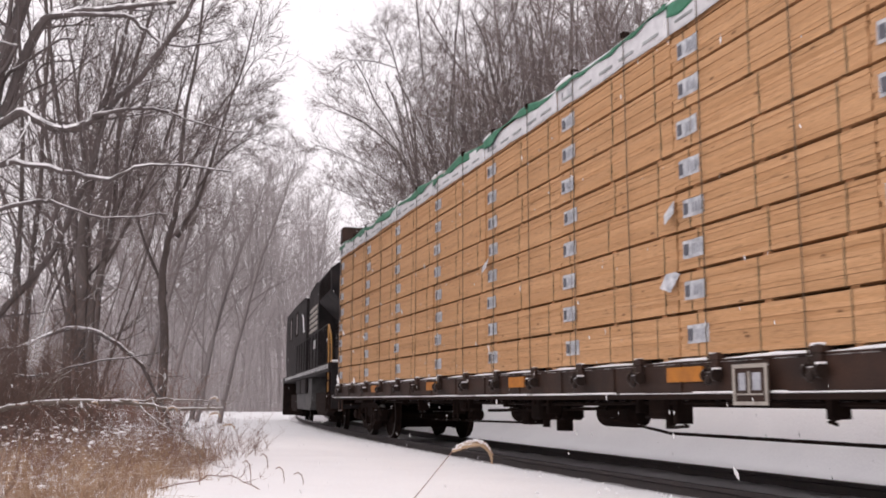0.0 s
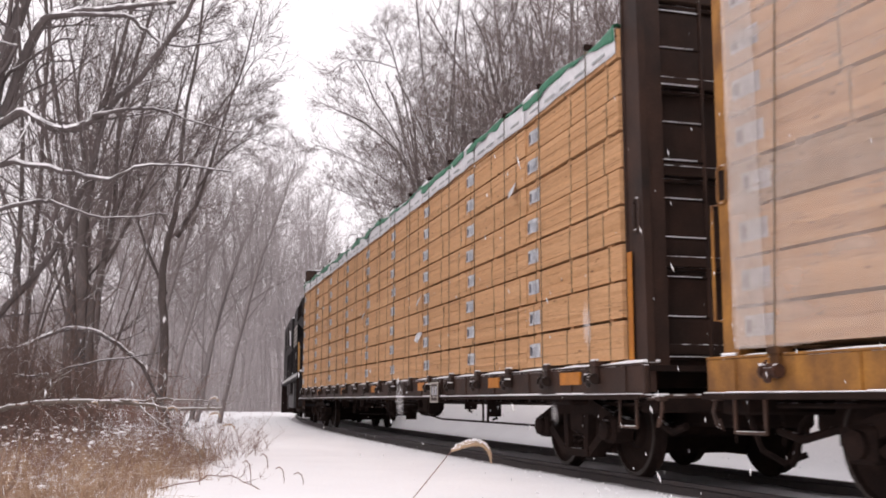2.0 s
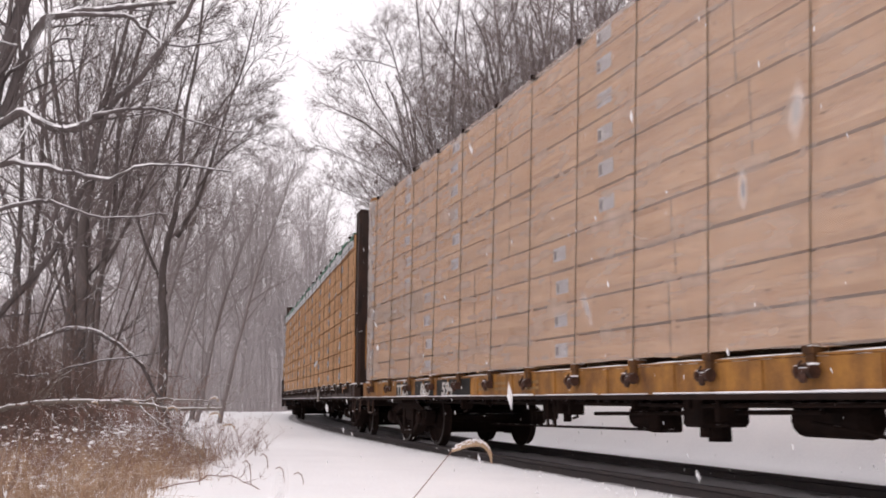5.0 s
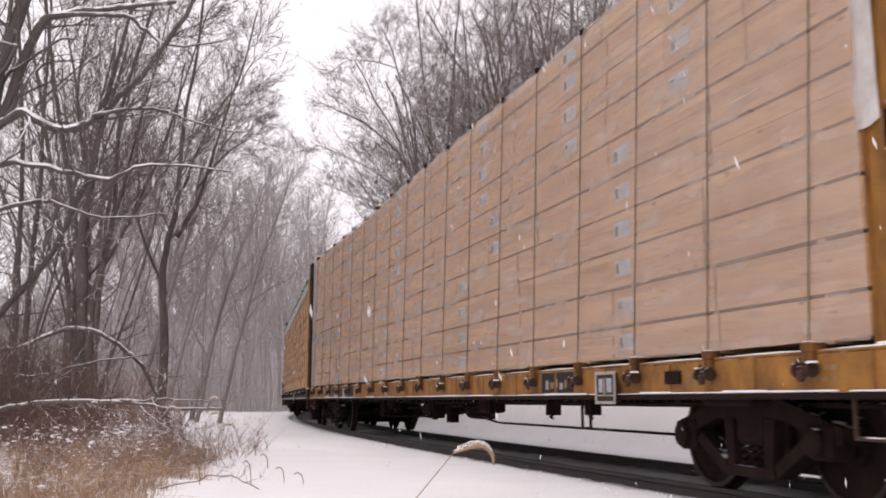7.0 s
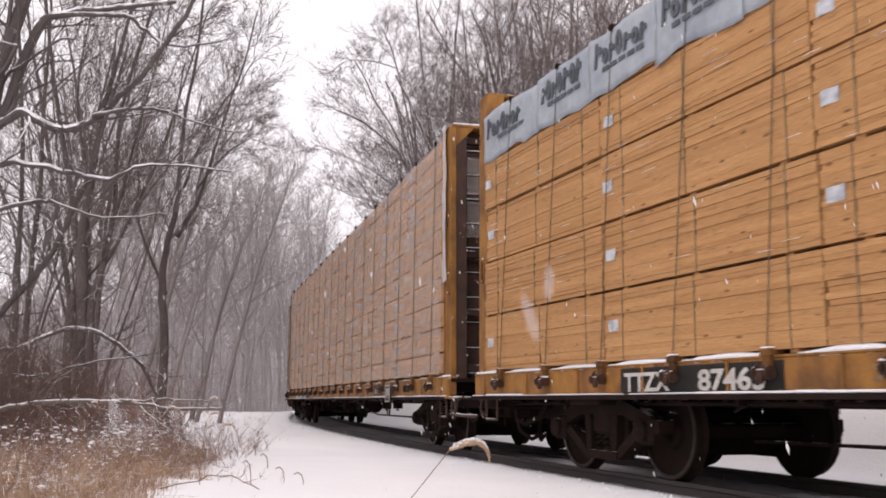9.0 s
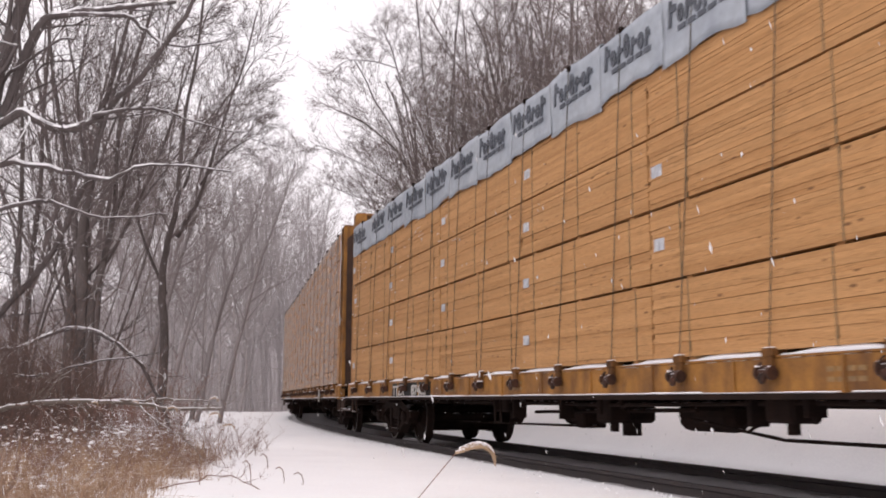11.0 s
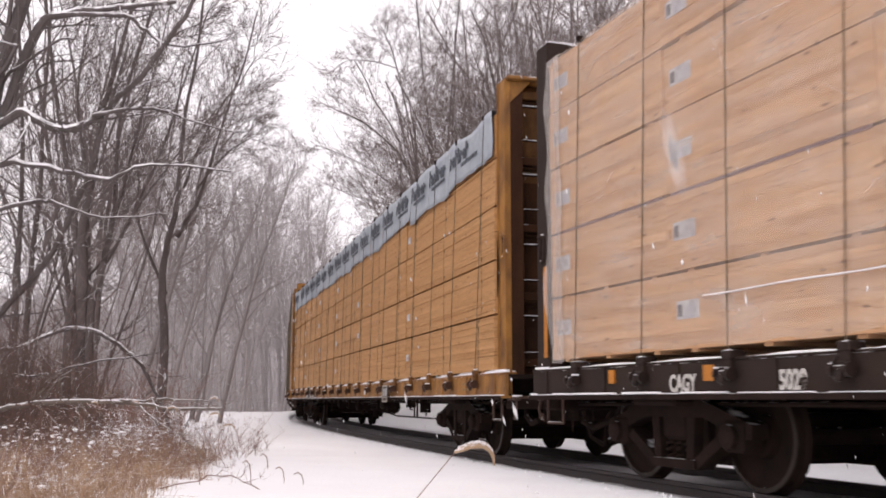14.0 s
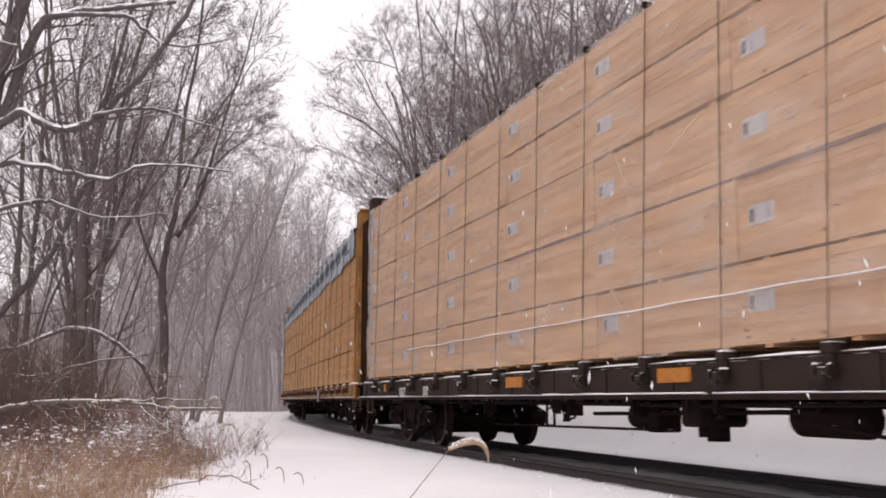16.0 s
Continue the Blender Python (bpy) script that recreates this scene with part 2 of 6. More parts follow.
RUST_PAINT = surface("rusted_bulkhead_paint", (0.17, 0.075, 0.022), 0.75, spec=0.15, second=(0.04, 0.02, 0.011), scale=2.4, spread=0.18, bump=0.3, stretch=(1.5, 1.5, 0.6), snow=0.25)
# Rust-brown with the shade of the car's end put into its dark colour.
SHADED_RUST = surface("shade_darkened_rust", (0.056, 0.024, 0.0115), 0.8, spec=0.08, second=(0.028, 0.0135, 0.0085), scale=2.6, spread=0.2, bump=0.4, stretch=(1.5, 1.5, 0.6), snow=0.15)
RUST = surface("rusty_steel", (0.075, 0.036, 0.022), 0.75, second=(0.03, 0.018, 0.014), scale=5, bump=0.4, snow=0.35)
BROWN_STEEL = surface("brown_car_paint", (0.03, 0.0185, 0.0135), 0.7, spec=0.15, second=(0.02, 0.013, 0.011), scale=3, bump=0.2, snow=0.3)
WINCH_DARK = surface("dark_winch_steel", (0.014, 0.01, 0.009), 0.5, 0.3, spec=0.2, second=(0.035, 0.022, 0.017), scale=12, bump=0.4, snow=0.2)
WINCH_RUST = surface("rusted_winch_steel", (0.085, 0.038, 0.024), 0.6, 0.2, spec=0.2, second=(0.016, 0.011, 0.009), scale=12, bump=0.4, snow=0.2)
ORANGE = surface("orange_reflector", (0.46, 0.17, 0.016), 0.5, second=(0.3, 0.105, 0.016), scale=9, bump=0.1)
STRAP = surface("steel_strap", (0.05, 0.038, 0.025), 0.6, 0.2, second=(0.1, 0.08, 0.05), bump=0.1)
BAND = surface("plastic_band", (0.11, 0.085, 0.045), 0.6, second=(0.19, 0.12, 0.06), bump=0.1)
PLASTIC = surface("clear_plastic_film", (0.54, 0.43, 0.36), 0.32, second=(0.66, 0.56, 0.49), scale=1.2, spread=0.2, bump=0.2, fine=5, stretch=(1, 1, 0.6), alpha=0.2, veil=0.42)
PLASTIC_MILKY = surface("milky_plastic_film", (0.5, 0.405, 0.35), 0.35, second=(0.57, 0.48, 0.43), scale=1.2, spread=0.2, bump=0.2, fine=5, stretch=(1, 1, 0.6), alpha=0.32, veil=0.48)
PLASTIC_THICK = surface("doubled_plastic_film", (0.58, 0.52, 0.48), 0.3, second=(0.66, 0.6, 0.56), scale=2, bump=0.6, fine=9, alpha=0.34)
WRAP_WHITE = surface("white_lumber_wrap", (0.66, 0.65, 0.66), 0.5, second=(0.56, 0.56, 0.58), scale=3, bump=0.35, fine=14, snow=0.4)
WRAP_GREEN = surface("green_lumber_wrap", (0.02, 0.125, 0.065), 0.45, second=(0.04, 0.19, 0.11), scale=3, bump=0.35, fine=14, snow=0.42)
WRAP_GREY = surface("grey_lumber_wrap", (0.37, 0.4, 0.43), 0.45, second=(0.26, 0.29, 0.33), scale=2.5, bump=0.4, fine=10, snow=0.3)
PRINT_DARK = surface("dark_wrap_print", (0.045, 0.05, 0.06), 0.5, second=(0.09, 0.1, 0.12), scale=9, bump=0.1)
PURPLE = surface("purple_paint_line", (0.09, 0.05, 0.06), 0.7, second=(0.2, 0.12, 0.11), scale=3, bump=0.0)
ENGINE_BLACK = surface("black_engine_paint", (0.012, 0.0105, 0.0115), 0.7, second=(0.032, 0.026, 0.026), scale=2.6, spread=0.2, bump=0.2, snow=0.1, spec=0.12)
ENGINE_WHITE = surface("white_engine_stripe", (0.6, 0.6, 0.6), 0.5, second=(0.4, 0.4, 0.4), bump=0.1)
GLASS = surface("dark_cab_glass", (0.03, 0.035, 0.04), 0.08, second=(0.04, 0.045, 0.05), bump=0.0, spec=0.6)
HAND_YELLOW = surface("yellow_handrail_paint", (0.45, 0.24, 0.06), 0.5, second=(0.3, 0.14, 0.05), bump=0.1)
# Streaked pale grey for the backdrop, the haze over far woods painted in.
HAZE_WOODS = surface("haze_painted_far_woods", (0.39, 0.36, 0.365), 1.0, second=(0.5, 0.47, 0.475), scale=0.22, spread=0.2, bump=0.0, fine=1.4, stretch=(1, 1, 0.12), spec=0.0)
FILM_WHITE = surface("white_film", (0.66, 0.63, 0.61), 0.4, second=(0.5, 0.46, 0.43), scale=5, spread=0.2, bump=0.5, fine=12, alpha=0.8)
# Film for the creases, whitened so that the colour gives their highlights.
FOLD_GLINT = surface("film_fold_glint", (0.82, 0.76, 0.7), 0.25, second=(0.72, 0.64, 0.57), scale=4, bump=0.2, fine=20, alpha=0.24)

# ---------------------------------------------------------------- ground, track bed
def bank(s, v):
    """Height of the snow v metres to the left of the track."""
    if abs(v) < 1.0:
        z = -0.24
    elif v > 0:
        z = float(np.interp(v, (1.0, 1.12, 1.6, 3, 6, 9, 14, 60, 200), (-0.2, -0.075, -0.05, -0.03, 0.0, 0.06, 0.16, 0.6, 2.0)))
    else:
        z = float(np.interp(-v, (1.0, 1.15, 1.8, 2.0, 2.4, 2.8, 3.4, 6, 8, 12, 60, 170), (-0.2, -0.1, -0.06, 0.02, 0.38, 0.76, 0.98, 1.05, 1.1, 1.25, 2.6, 6.0)))
    if v > 2 and s > 60:
        z -= min(1.6, (s - 60) * 0.03) * min(1.0, (v - 2) / 4)
    if abs(v) > 1.05:
        k = min(1.0, (abs(v) - 1.05) / 1.5) * max(0.1, min(1.0, 1 - (s - 16) / 20))
        z += k * (0.05 * noise.noise((s * 0.45, v * 0.45, 3.1)) + 0.022 * noise.noise((s * 1.9, v * 1.9, 7.7))) + 0.012 * noise.noise((s * 6, v * 6, 2.2))
    return z


def ground_height(x, y):
    cx, cy = X0 - math.cos(PSI) / CURVE, Y0 - math.sin(PSI) / CURVE
    r = math.hypot(x - cx, y - cy)
    a = math.atan2(-(y - cy), -(x - cx))
    return bank((a - PSI) / CURVE, r - abs(1 / CURVE))


def ground_sheet():
    ss = np.concatenate([np.arange(-90, -22, 4), np.arange(-22, -9, 0.5), np.arange(-9, 24, 0.2), np.arange(24, 40, 0.5), np.arange(40, 80, 1.5), np.arange(80, 262, 6)])
    vv = np.concatenate([-np.array([170, 130, 95, 70, 52, 40, 30, 22, 16, 12, 9, 7.5]), np.arange(-6.5, -3.2, 0.4), np.arange(-3.2, -1.2, 0.2),
                         [-1.15, -1.0, -0.98, 0.98, 1.0, 1.12], np.arange(1.2, 3, 0.2), np.arange(3, 13, 0.4), [14, 16, 19, 23, 28, 35, 45, 60, 85, 120, 160, 200]])
    b = Build()
    V = [(*beside(s, v), bank(s, v)) for s in ss for v in vv]
    n = len(vv)
    b.add(V, [(i * n + j, i * n + j + 1, (i + 1) * n + j + 1, (i + 1) * n + j) for i in range(len(ss) - 1) for j in range(n - 1)])
    return part("ground", b, SNOW, smooth=True)


def sweep(profile, s0, s1, step, shift=0.0):
    """A closed profile (v, z) drawn along the track."""
    b, ss, n = Build(), np.arange(s0, s1, step), len(profile)
    V = [(*beside(s, v + shift), z) for s in ss for v, z in profile]
    F = [(i * n + j, i * n + (j + 1) % n, (i + 1) * n + (j + 1) % n, (i + 1) * n + j) for i in range(len(ss) - 1) for j in range(n)]
    F += [tuple(range(n)), tuple(range((len(ss) - 1) * n, len(ss) * n))]
    return b.add(V, F)


tagged(ground_sheet(), "snow-covered ground beside the railway track", "ground", kind="structure")


def track_bed():
    b = Build()
    ss, vv = np.arange(-40, 130, 0.25), np.linspace(-1.04, 1.04, 22)
    V = [(*beside(s, v), -0.125 + 0.02 * noise.noise((s * 3, v * 5, 1.3)) - 0.1 * max(0, abs(v) - 0.86) / 0.18) for s in ss for v in vv]
    n = len(vv)
    b.add(V, [(i * n + j, i * n + j + 1, (i + 1) * n + j + 1, (i + 1) * n + j) for i in range(len(ss) - 1) for j in range(n - 1)])
    return part("track_bed", b, BALLAST, smooth=True)


tagged(track_bed(), "wet dark grey stone ballast with thin snow dust", "track bed", kind="structure")
HEAD = [(-0.036, 0.0), (0.036, 0.0), (0.037, -0.035), (0.01, -0.05), (0.01, -0.15), (0.07, -0.165), (0.07, -0.18), (-0.07, -0.18), (-0.07, -0.165), (-0.01, -0.15), (-0.01, -0.05), (-0.037, -0.035)]
for v in (0.754, -0.754):
    tagged(part("rail", sweep(HEAD, -40, 130, 1.0, v), RAIL), "dark steel rail bedded in snow", "rail", "rails of the track", "structure")


def crumbs():
    """Snow crumbs thrown up along the near rail."""
    rng, b = random.Random(61), Build()
    for i in range(1500):
        s, v = rng.uniform(-9, 30), 1.0 + abs(rng.gauss(0, 0.35))
        x, y = beside(s, v)
        z, r = bank(s, v), rng.choice((0.5, 0.7, 1, 1.6)) * rng.uniform(0.006, 0.016)
        V = [(x, y, z + r)] + [(x + r * rng.uniform(0.8, 1.5) * math.cos(k * 1.2566), y + r * rng.uniform(0.8, 1.5) * math.sin(k * 1.2566), z - 0.004) for k in range(5)]
        b.add(V, [(0, 1 + k, 1 + (k + 1) % 5) for k in range(5)])
    return part("snow_crumbs", b, SNOW_CAP)


tagged(crumbs(), "crumbs of snow scattered along the rail", "snow", kind="stuff")
# ---------------------------------------------------------------- bare trees
def grow(seed, height, radius, lean=(0.0, 0.0), forks=1, fan=0.3, limbs=15, first=0.25, spread=0.95, density=1.0, droop=0.0, twig=0.005):
    """Trunk and crown of a leafless tree as two builds, the foot at the origin."""
    rng = random.Random(seed)
    trunk, crown = Build(), Build()

    def way(d, amount):
        v = Vector((rng.gauss(0, 1), rng.gauss(0, 1), rng.gauss(0, 1)))
        return (d + v * amount).normalized()

    def offshoot(d, angle):
        side = d.cross(Vector((rng.gauss(0, 1), rng.gauss(0, 1), rng.gauss(0, 1)))).normalized()
        return (d * math.cos(angle) + side * math.sin(angle)).normalized()

    def stem(b, p, d, length, r0, r1, m, n, wander, rise):
        pts, rad = [p.copy()], [r0]
        for i in range(m):
            d = way(d, wander)
            d = (d + Vector((0, 0, rise))).normalized()
            p = p + d * (length / m)
            pts.append(p.copy())
            rad.append(r0 + (r1 - r0) * (i + 1) / m)
        b.tube(pts, rad, n, caps=False, point=n == 3)
        return pts, rad, d

    def along(pts, f):
        k = f * (len(pts) - 1)
        i = min(int(k), len(pts) - 2)
        return pts[i].lerp(pts[i + 1], k - i), (pts[i + 1] - pts[i]).normalized(), k

    def branch(p, d, length, r, level):
        m = (0, 6, 4, 2, 1)[level]
        pts, rad, _ = stem(crown, p, d, length, r, max(twig * 0.5, r * 0.3), m, (0, 5, 4, 3, 3)[level], (0, 0.15, 0.2, 0.2, 0.2)[level], 0.09 - droop)
        if level == 4:
            return
        count = max(2, int((0, 7.5, 5.6, 4.2)[level] * density * rng.uniform(0.75, 1.25)))
        for c in range(count):
            f = rng.uniform(0.18, 1.0)
            q, dd, k = along(pts, f)
            rr = rad[int(k)]
            branch(q, offshoot(dd, rng.uniform(0.35, 0.9)), length * rng.uniform(0.38, 0.66) * (1.15 - 0.45 * f), max(twig * 0.7, rr * 0.55), level + 1)

    for k in range(forks):
        d = Vector((lean[0] + (rng.uniform(-fan, fan) if k else 0), lean[1] + (rng.uniform(-fan, fan) if k else 0), 1)).normalized()
        h = height * (1 if k == 0 else rng.uniform(0.7, 0.95))
        foot = Vector((0, 0, -0.15)) + Vector((rng.uniform(-1, 1), rng.uniform(-1, 1), 0)) * radius * 1.2 * (k > 0)
        r = radius * (1 if k == 0 else 0.38)
        pts, rad, _ = stem(trunk, foot, d, h, r, 0.02, 11, 9, 0.055, 0.03)
        for i in range(int(limbs / forks + 0.5)):
            f = first + (1 - first) * ((i + rng.random()) / (limbs / forks))
            f = min(f, 0.98)
            q, dd, kk = along(pts, f)
            reach = height * rng.uniform(0.26, 0.42) * (1.25 - 0.85 * f)
            branch(q, offshoot(dd, spread * rng.uniform(0.6, 1.1)), reach, max(0.012, rad[int(kk)] * rng.uniform(0.35, 0.6)), 1)
    return trunk, crown


def tree(seed, label, trunk_mat, crown_mat, **kw):
    trunk, crown = grow(seed, **kw)
    ob = thing("tree", label, "tree", "bare winter woods")
    part("trunk", trunk, trunk_mat, ob, smooth=True)
    part("crown", crown, crown_mat, ob, smooth=False)
    return ob


def stand(ob, x, y, turn=0.0, size=1.0):
    m = pose(x, y, ground_height(x, y), 0, 0, turn)
    if ob.get("set"):
        ob = copy_thing(ob, m)
    ob["set"] = 1
    ob.matrix_basis = m
    ob.scale = (size, size, size)
    return ob


def wander(points, y, seed, sub=4, drift=0.25):
    """A crooked limb through a few (x, z) places near the depth y."""
    rng, out = random.Random(seed), []
    n = len(points)
    for i in range(n - 1):
        for k in range(sub):
            f = k / sub
            p0, p1, p2, p3 = (points[max(0, min(n - 1, i + o))] for o in (-1, 0, 1, 2))
            q = [0.5 * (2 * b + (c - a) * f + (2 * a - 5 * b + 4 * c - d) * f * f + (3 * b - a - 3 * c + d) * f ** 3) for a, b, c, d in zip(p0, p1, p2, p3)]
            out.append(Vector((q[0] + rng.gauss(0, 0.008), y + drift * math.sin((i + f) * 1.1 + seed), q[1] + rng.gauss(0, 0.008))))
    out.append(Vector((points[-1][0], y + drift * math.sin((n - 1) * 1.1 + seed), points[-1][1])))
    return out


WOOD = "bare deciduous tree with dark bark, snow along its limbs"
TALL = tree(3, WOOD, BARK, TWIG, height=15, radius=0.1, limbs=18, first=0.22, density=1.0, twig=0.0055)
CLUMP = tree(8, "many-stemmed bare tree with steep branches", BARK, TWIG, height=13.5, radius=0.12, forks=4, limbs=26, first=0.18, spread=0.9, density=0.98, twig=0.0045)
LEAN = tree(15, "slender bare tree leaning over the clearing", BARK, TWIG, height=13, radius=0.125, lean=(0.03, 0.0), limbs=21, first=0.28, density=1.16, twig=0.0055)
BUSHY = tree(21, WOOD, BARK, TWIG, height=12, radius=0.075, forks=2, fan=0.16, limbs=21, first=0.15, spread=0.85, density=0.9, twig=0.0045)
FAR = tree(34, "distant bare tree dusted with snow, paled for haze", FROST_AND_HAZE, FROST_AND_HAZE, height=15, radius=0.12, limbs=19, first=0.22, density=0.66, twig=0.011)
FAR_THIN = tree(55, "distant slender bare tree dusted with snow, paled for haze", FROST_AND_HAZE, FROST_AND_HAZE, height=14, radius=0.1, lean=(0.12, 0), limbs=17, first=0.25, density=0.66, twig=0.011)

MISTY = tree(61, "slender bare tree leaning towards the clearing, snowfall haze in its colour", HAZE_BARK, HAZE_BARK, height=14, radius=0.13, lean=(0.17, 0.0), limbs=17, first=0.3, spread=0.7, density=0.72, twig=0.007)
MISTY_FORK = tree(67, "forked bare tree, snowfall haze in its colour", HAZE_BARK, HAZE_BARK, height=13, radius=0.11, forks=2, fan=0.12, lean=(0.12, 0.0), limbs=20, first=0.25, spread=0.75, density=0.72, twig=0.007)
VASE = tree(71, "bare tree with many steep fine branches beside the track", TWIG, TWIG_HAZED, height=12.5, radius=0.055, forks=6, fan=0.4, limbs=30, first=0.14, spread=0.85, density=0.88, droop=0.06, twig=0.006)
PLUME = tree(83, "bare tree with a dense plume of fine twigs", TWIG, TWIG_HAZED, height=12, radius=0.055, forks=4, fan=0.3, limbs=30, first=0.2, spread=1.0, density=0.9, droop=0.05, twig=0.006)


def guided(label, stems, seed, trunk_mat, crown_mat, twig=0.0062, pull=(0.2, 0.0, 0.22)):
    """A bare tree whose main stems follow crooked lines: each (places (x, z), y, r0, r1, limbs, first, reach)."""
    rng = random.Random(seed)
    foot = Vector((stems[0][0][0][0], stems[0][1], stems[0][0][0][1]))
    ob = thing("tree", label, "tree", "bare winter woods")
    ob.location = foot
    trunk, crown = Build(), Build()
    pull = Vector(pull)

    def shoot(p, d, length, r, level):
        m = (6, 4, 3, 2)[level]
        pts, rad = [p.copy()], [r]
        for i in range(m):
            w = Vector((rng.gauss(0, 1), rng.gauss(0, 1), rng.gauss(0, 1)))
            d = (d + w * (0.1, 0.11, 0.13, 0.14)[level] + pull * 0.1).normalized()
            p = p + d * (length / m)
            pts.append(p.copy())
            rad.append(max(twig * 0.5, r * (1 - 0.75 * (i + 1) / m)))
        crown.tube(pts, rad, (5, 4, 3, 3)[level], caps=False, point=level >= 2)
        if level == 3:
            return
        for c in range(max(2, int((7.5, 4.6, 2.8)[level] * rng.uniform(0.75, 1.25)))):
            f = rng.uniform(0.15, 1.0)
            k = min(int(f * m), m - 1)
            q, dd = pts[k].lerp(pts[k + 1], f * m - k), (pts[k + 1] - pts[k]).normalized()
            side = dd.cross(Vector((rng.gauss(0, 1), rng.gauss(0, 1), rng.gauss(0, 1)))).normalized()
            a = rng.uniform(0.3, 0.85)
            shoot(q, dd * math.cos(a) + side * math.sin(a), length * rng.uniform(0.4, 0.72) * (1.2 - 0.45 * f), max(twig * 0.75, rad[k] * 0.55), level + 1)

    for n, (places, y, r0, r1, limbs, first, reach) in enumerate(stems):
        pts = [p - foot for p in wander(places, y, seed + n, sub=3, drift=0.3 if n else 0.12)]
        m = len(pts)
        rad = [r0 + (r1 - r0) * (i / (m - 1)) ** 0.8 for i in range(m)]
        trunk.tube(pts, rad, 9)
        for i in range(limbs):
            f = min(0.985, first + (1 - first) * (i + rng.random()) / limbs)
            k = min(int(f * (m - 1)), m - 2)
            q, dd = pts[k].lerp(pts[k + 1], f * (m - 1) - k), (pts[k + 1] - pts[k]).normalized()
            side = (dd.cross(Vector((rng.gauss(0, 1), rng.gauss(0, 1), rng.gauss(0, 1)))).normalized() + pull * 0.5).normalized()
            a = rng.uniform(0.4, 0.95)
            shoot(q, (dd * math.cos(a) + side * math.sin(a)).normalized(), reach * rng.uniform(0.6, 1.25) * (1.2 - 0.5 * f), max(0.009, min(0.03, rad[k] * rng.uniform(0.3, 0.5))), 0)
    part("trunk", trunk, trunk_mat, ob, smooth=True)
    part("crown", crown, crown_mat, ob)
    return ob


# the forked tree and the many-stemmed old tree at the edge of the clearing
guided("bare tree with a dark forked trunk at the wood's edge", (
    (((-5.66, 0.05), (-5.67, 1.75), (-5.77, 2.79), (-5.77, 3.49), (-5.65, 3.96), (-5.49, 4.8), (-5.5, 5.52), (-5.46, 6.74), (-5.28, 8.11), (-5.1, 10.2)), 20.0, 0.105, 0.022, 12, 0.42, 1.58),
    (((-5.53, 4.1), (-5.3, 4.62), (-5.08, 5.03), (-4.75, 5.88), (-4.46, 6.8), (-4.22, 7.73), (-4.0, 9.2)), 20.0, 0.052, 0.014, 11, 0.15, 1.39),
    (((-5.77, 2.9), (-6.05, 3.61), (-6.25, 4.32), (-6.26, 5.16), (-6.38, 6.12), (-6.26, 7.73)), 20.0, 0.036, 0.012, 7, 0.3, 1.32),
    (((-5.49, 5.16), (-5.14, 5.88), (-4.69, 6.74), (-4.3, 7.36), (-4.0, 8.1)), 20.1, 0.030, 0.01, 8, 0.2, 1.32),
    (((-5.08, 5.03), (-4.54, 5.64), (-4.08, 6.06), (-3.75, 6.3)), 19.9, 0.028, 0.009, 8, 0.2, 1.12)), 301, BARK, TWIG)
guided("old many-stemmed bare tree with snow on its limbs", (
    (((-6.5, 0.05), (-6.56, 1.86), (-6.62, 2.9), (-6.7, 3.96), (-6.64, 4.93), (-6.5, 6.14), (-6.19, 7.37), (-5.8, 9.2)), 18.0, 0.150, 0.022, 10, 0.35, 1.45),
    (((-6.33, 0.05), (-6.39, 2.27), (-6.33, 3.11), (-6.29, 3.96), (-6.26, 4.5), (-6.19, 5.81), (-5.87, 7.03), (-5.3, 9.0)), 18.1, 0.085, 0.02, 9, 0.4, 1.45),
    (((-6.67, 0.05), (-6.77, 2.27), (-6.76, 3.11), (-7.06, 4.71), (-7.28, 6.14), (-7.48, 7.71), (-7.65, 9.4)), 17.9, 0.095, 0.02, 9, 0.3, 1.45),
    (((-6.3, 3.2), (-6.2, 3.6), (-5.81, 4.6), (-5.28, 5.81), (-4.85, 7.03), (-4.45, 8.3)), 18.2, 0.036, 0.012, 9, 0.2, 1.32),
    (((-6.3, 3.6), (-5.96, 5.48), (-5.62, 6.69), (-5.2, 8.3)), 18.0, 0.034, 0.011, 8, 0.2, 1.32),
    (((-6.6, 3.0), (-6.07, 3.53), (-5.65, 4.07), (-5.13, 4.82), (-4.63, 5.59), (-4.13, 6.47)), 17.8, 0.030, 0.009, 9, 0.25, 1.19),
    (((-6.72, 3.6), (-6.74, 5.04), (-6.92, 6.36), (-6.88, 7.71), (-6.8, 9.2)), 18.2, 0.034, 0.012, 8, 0.2, 1.39)), 317, BARK, TWIG)
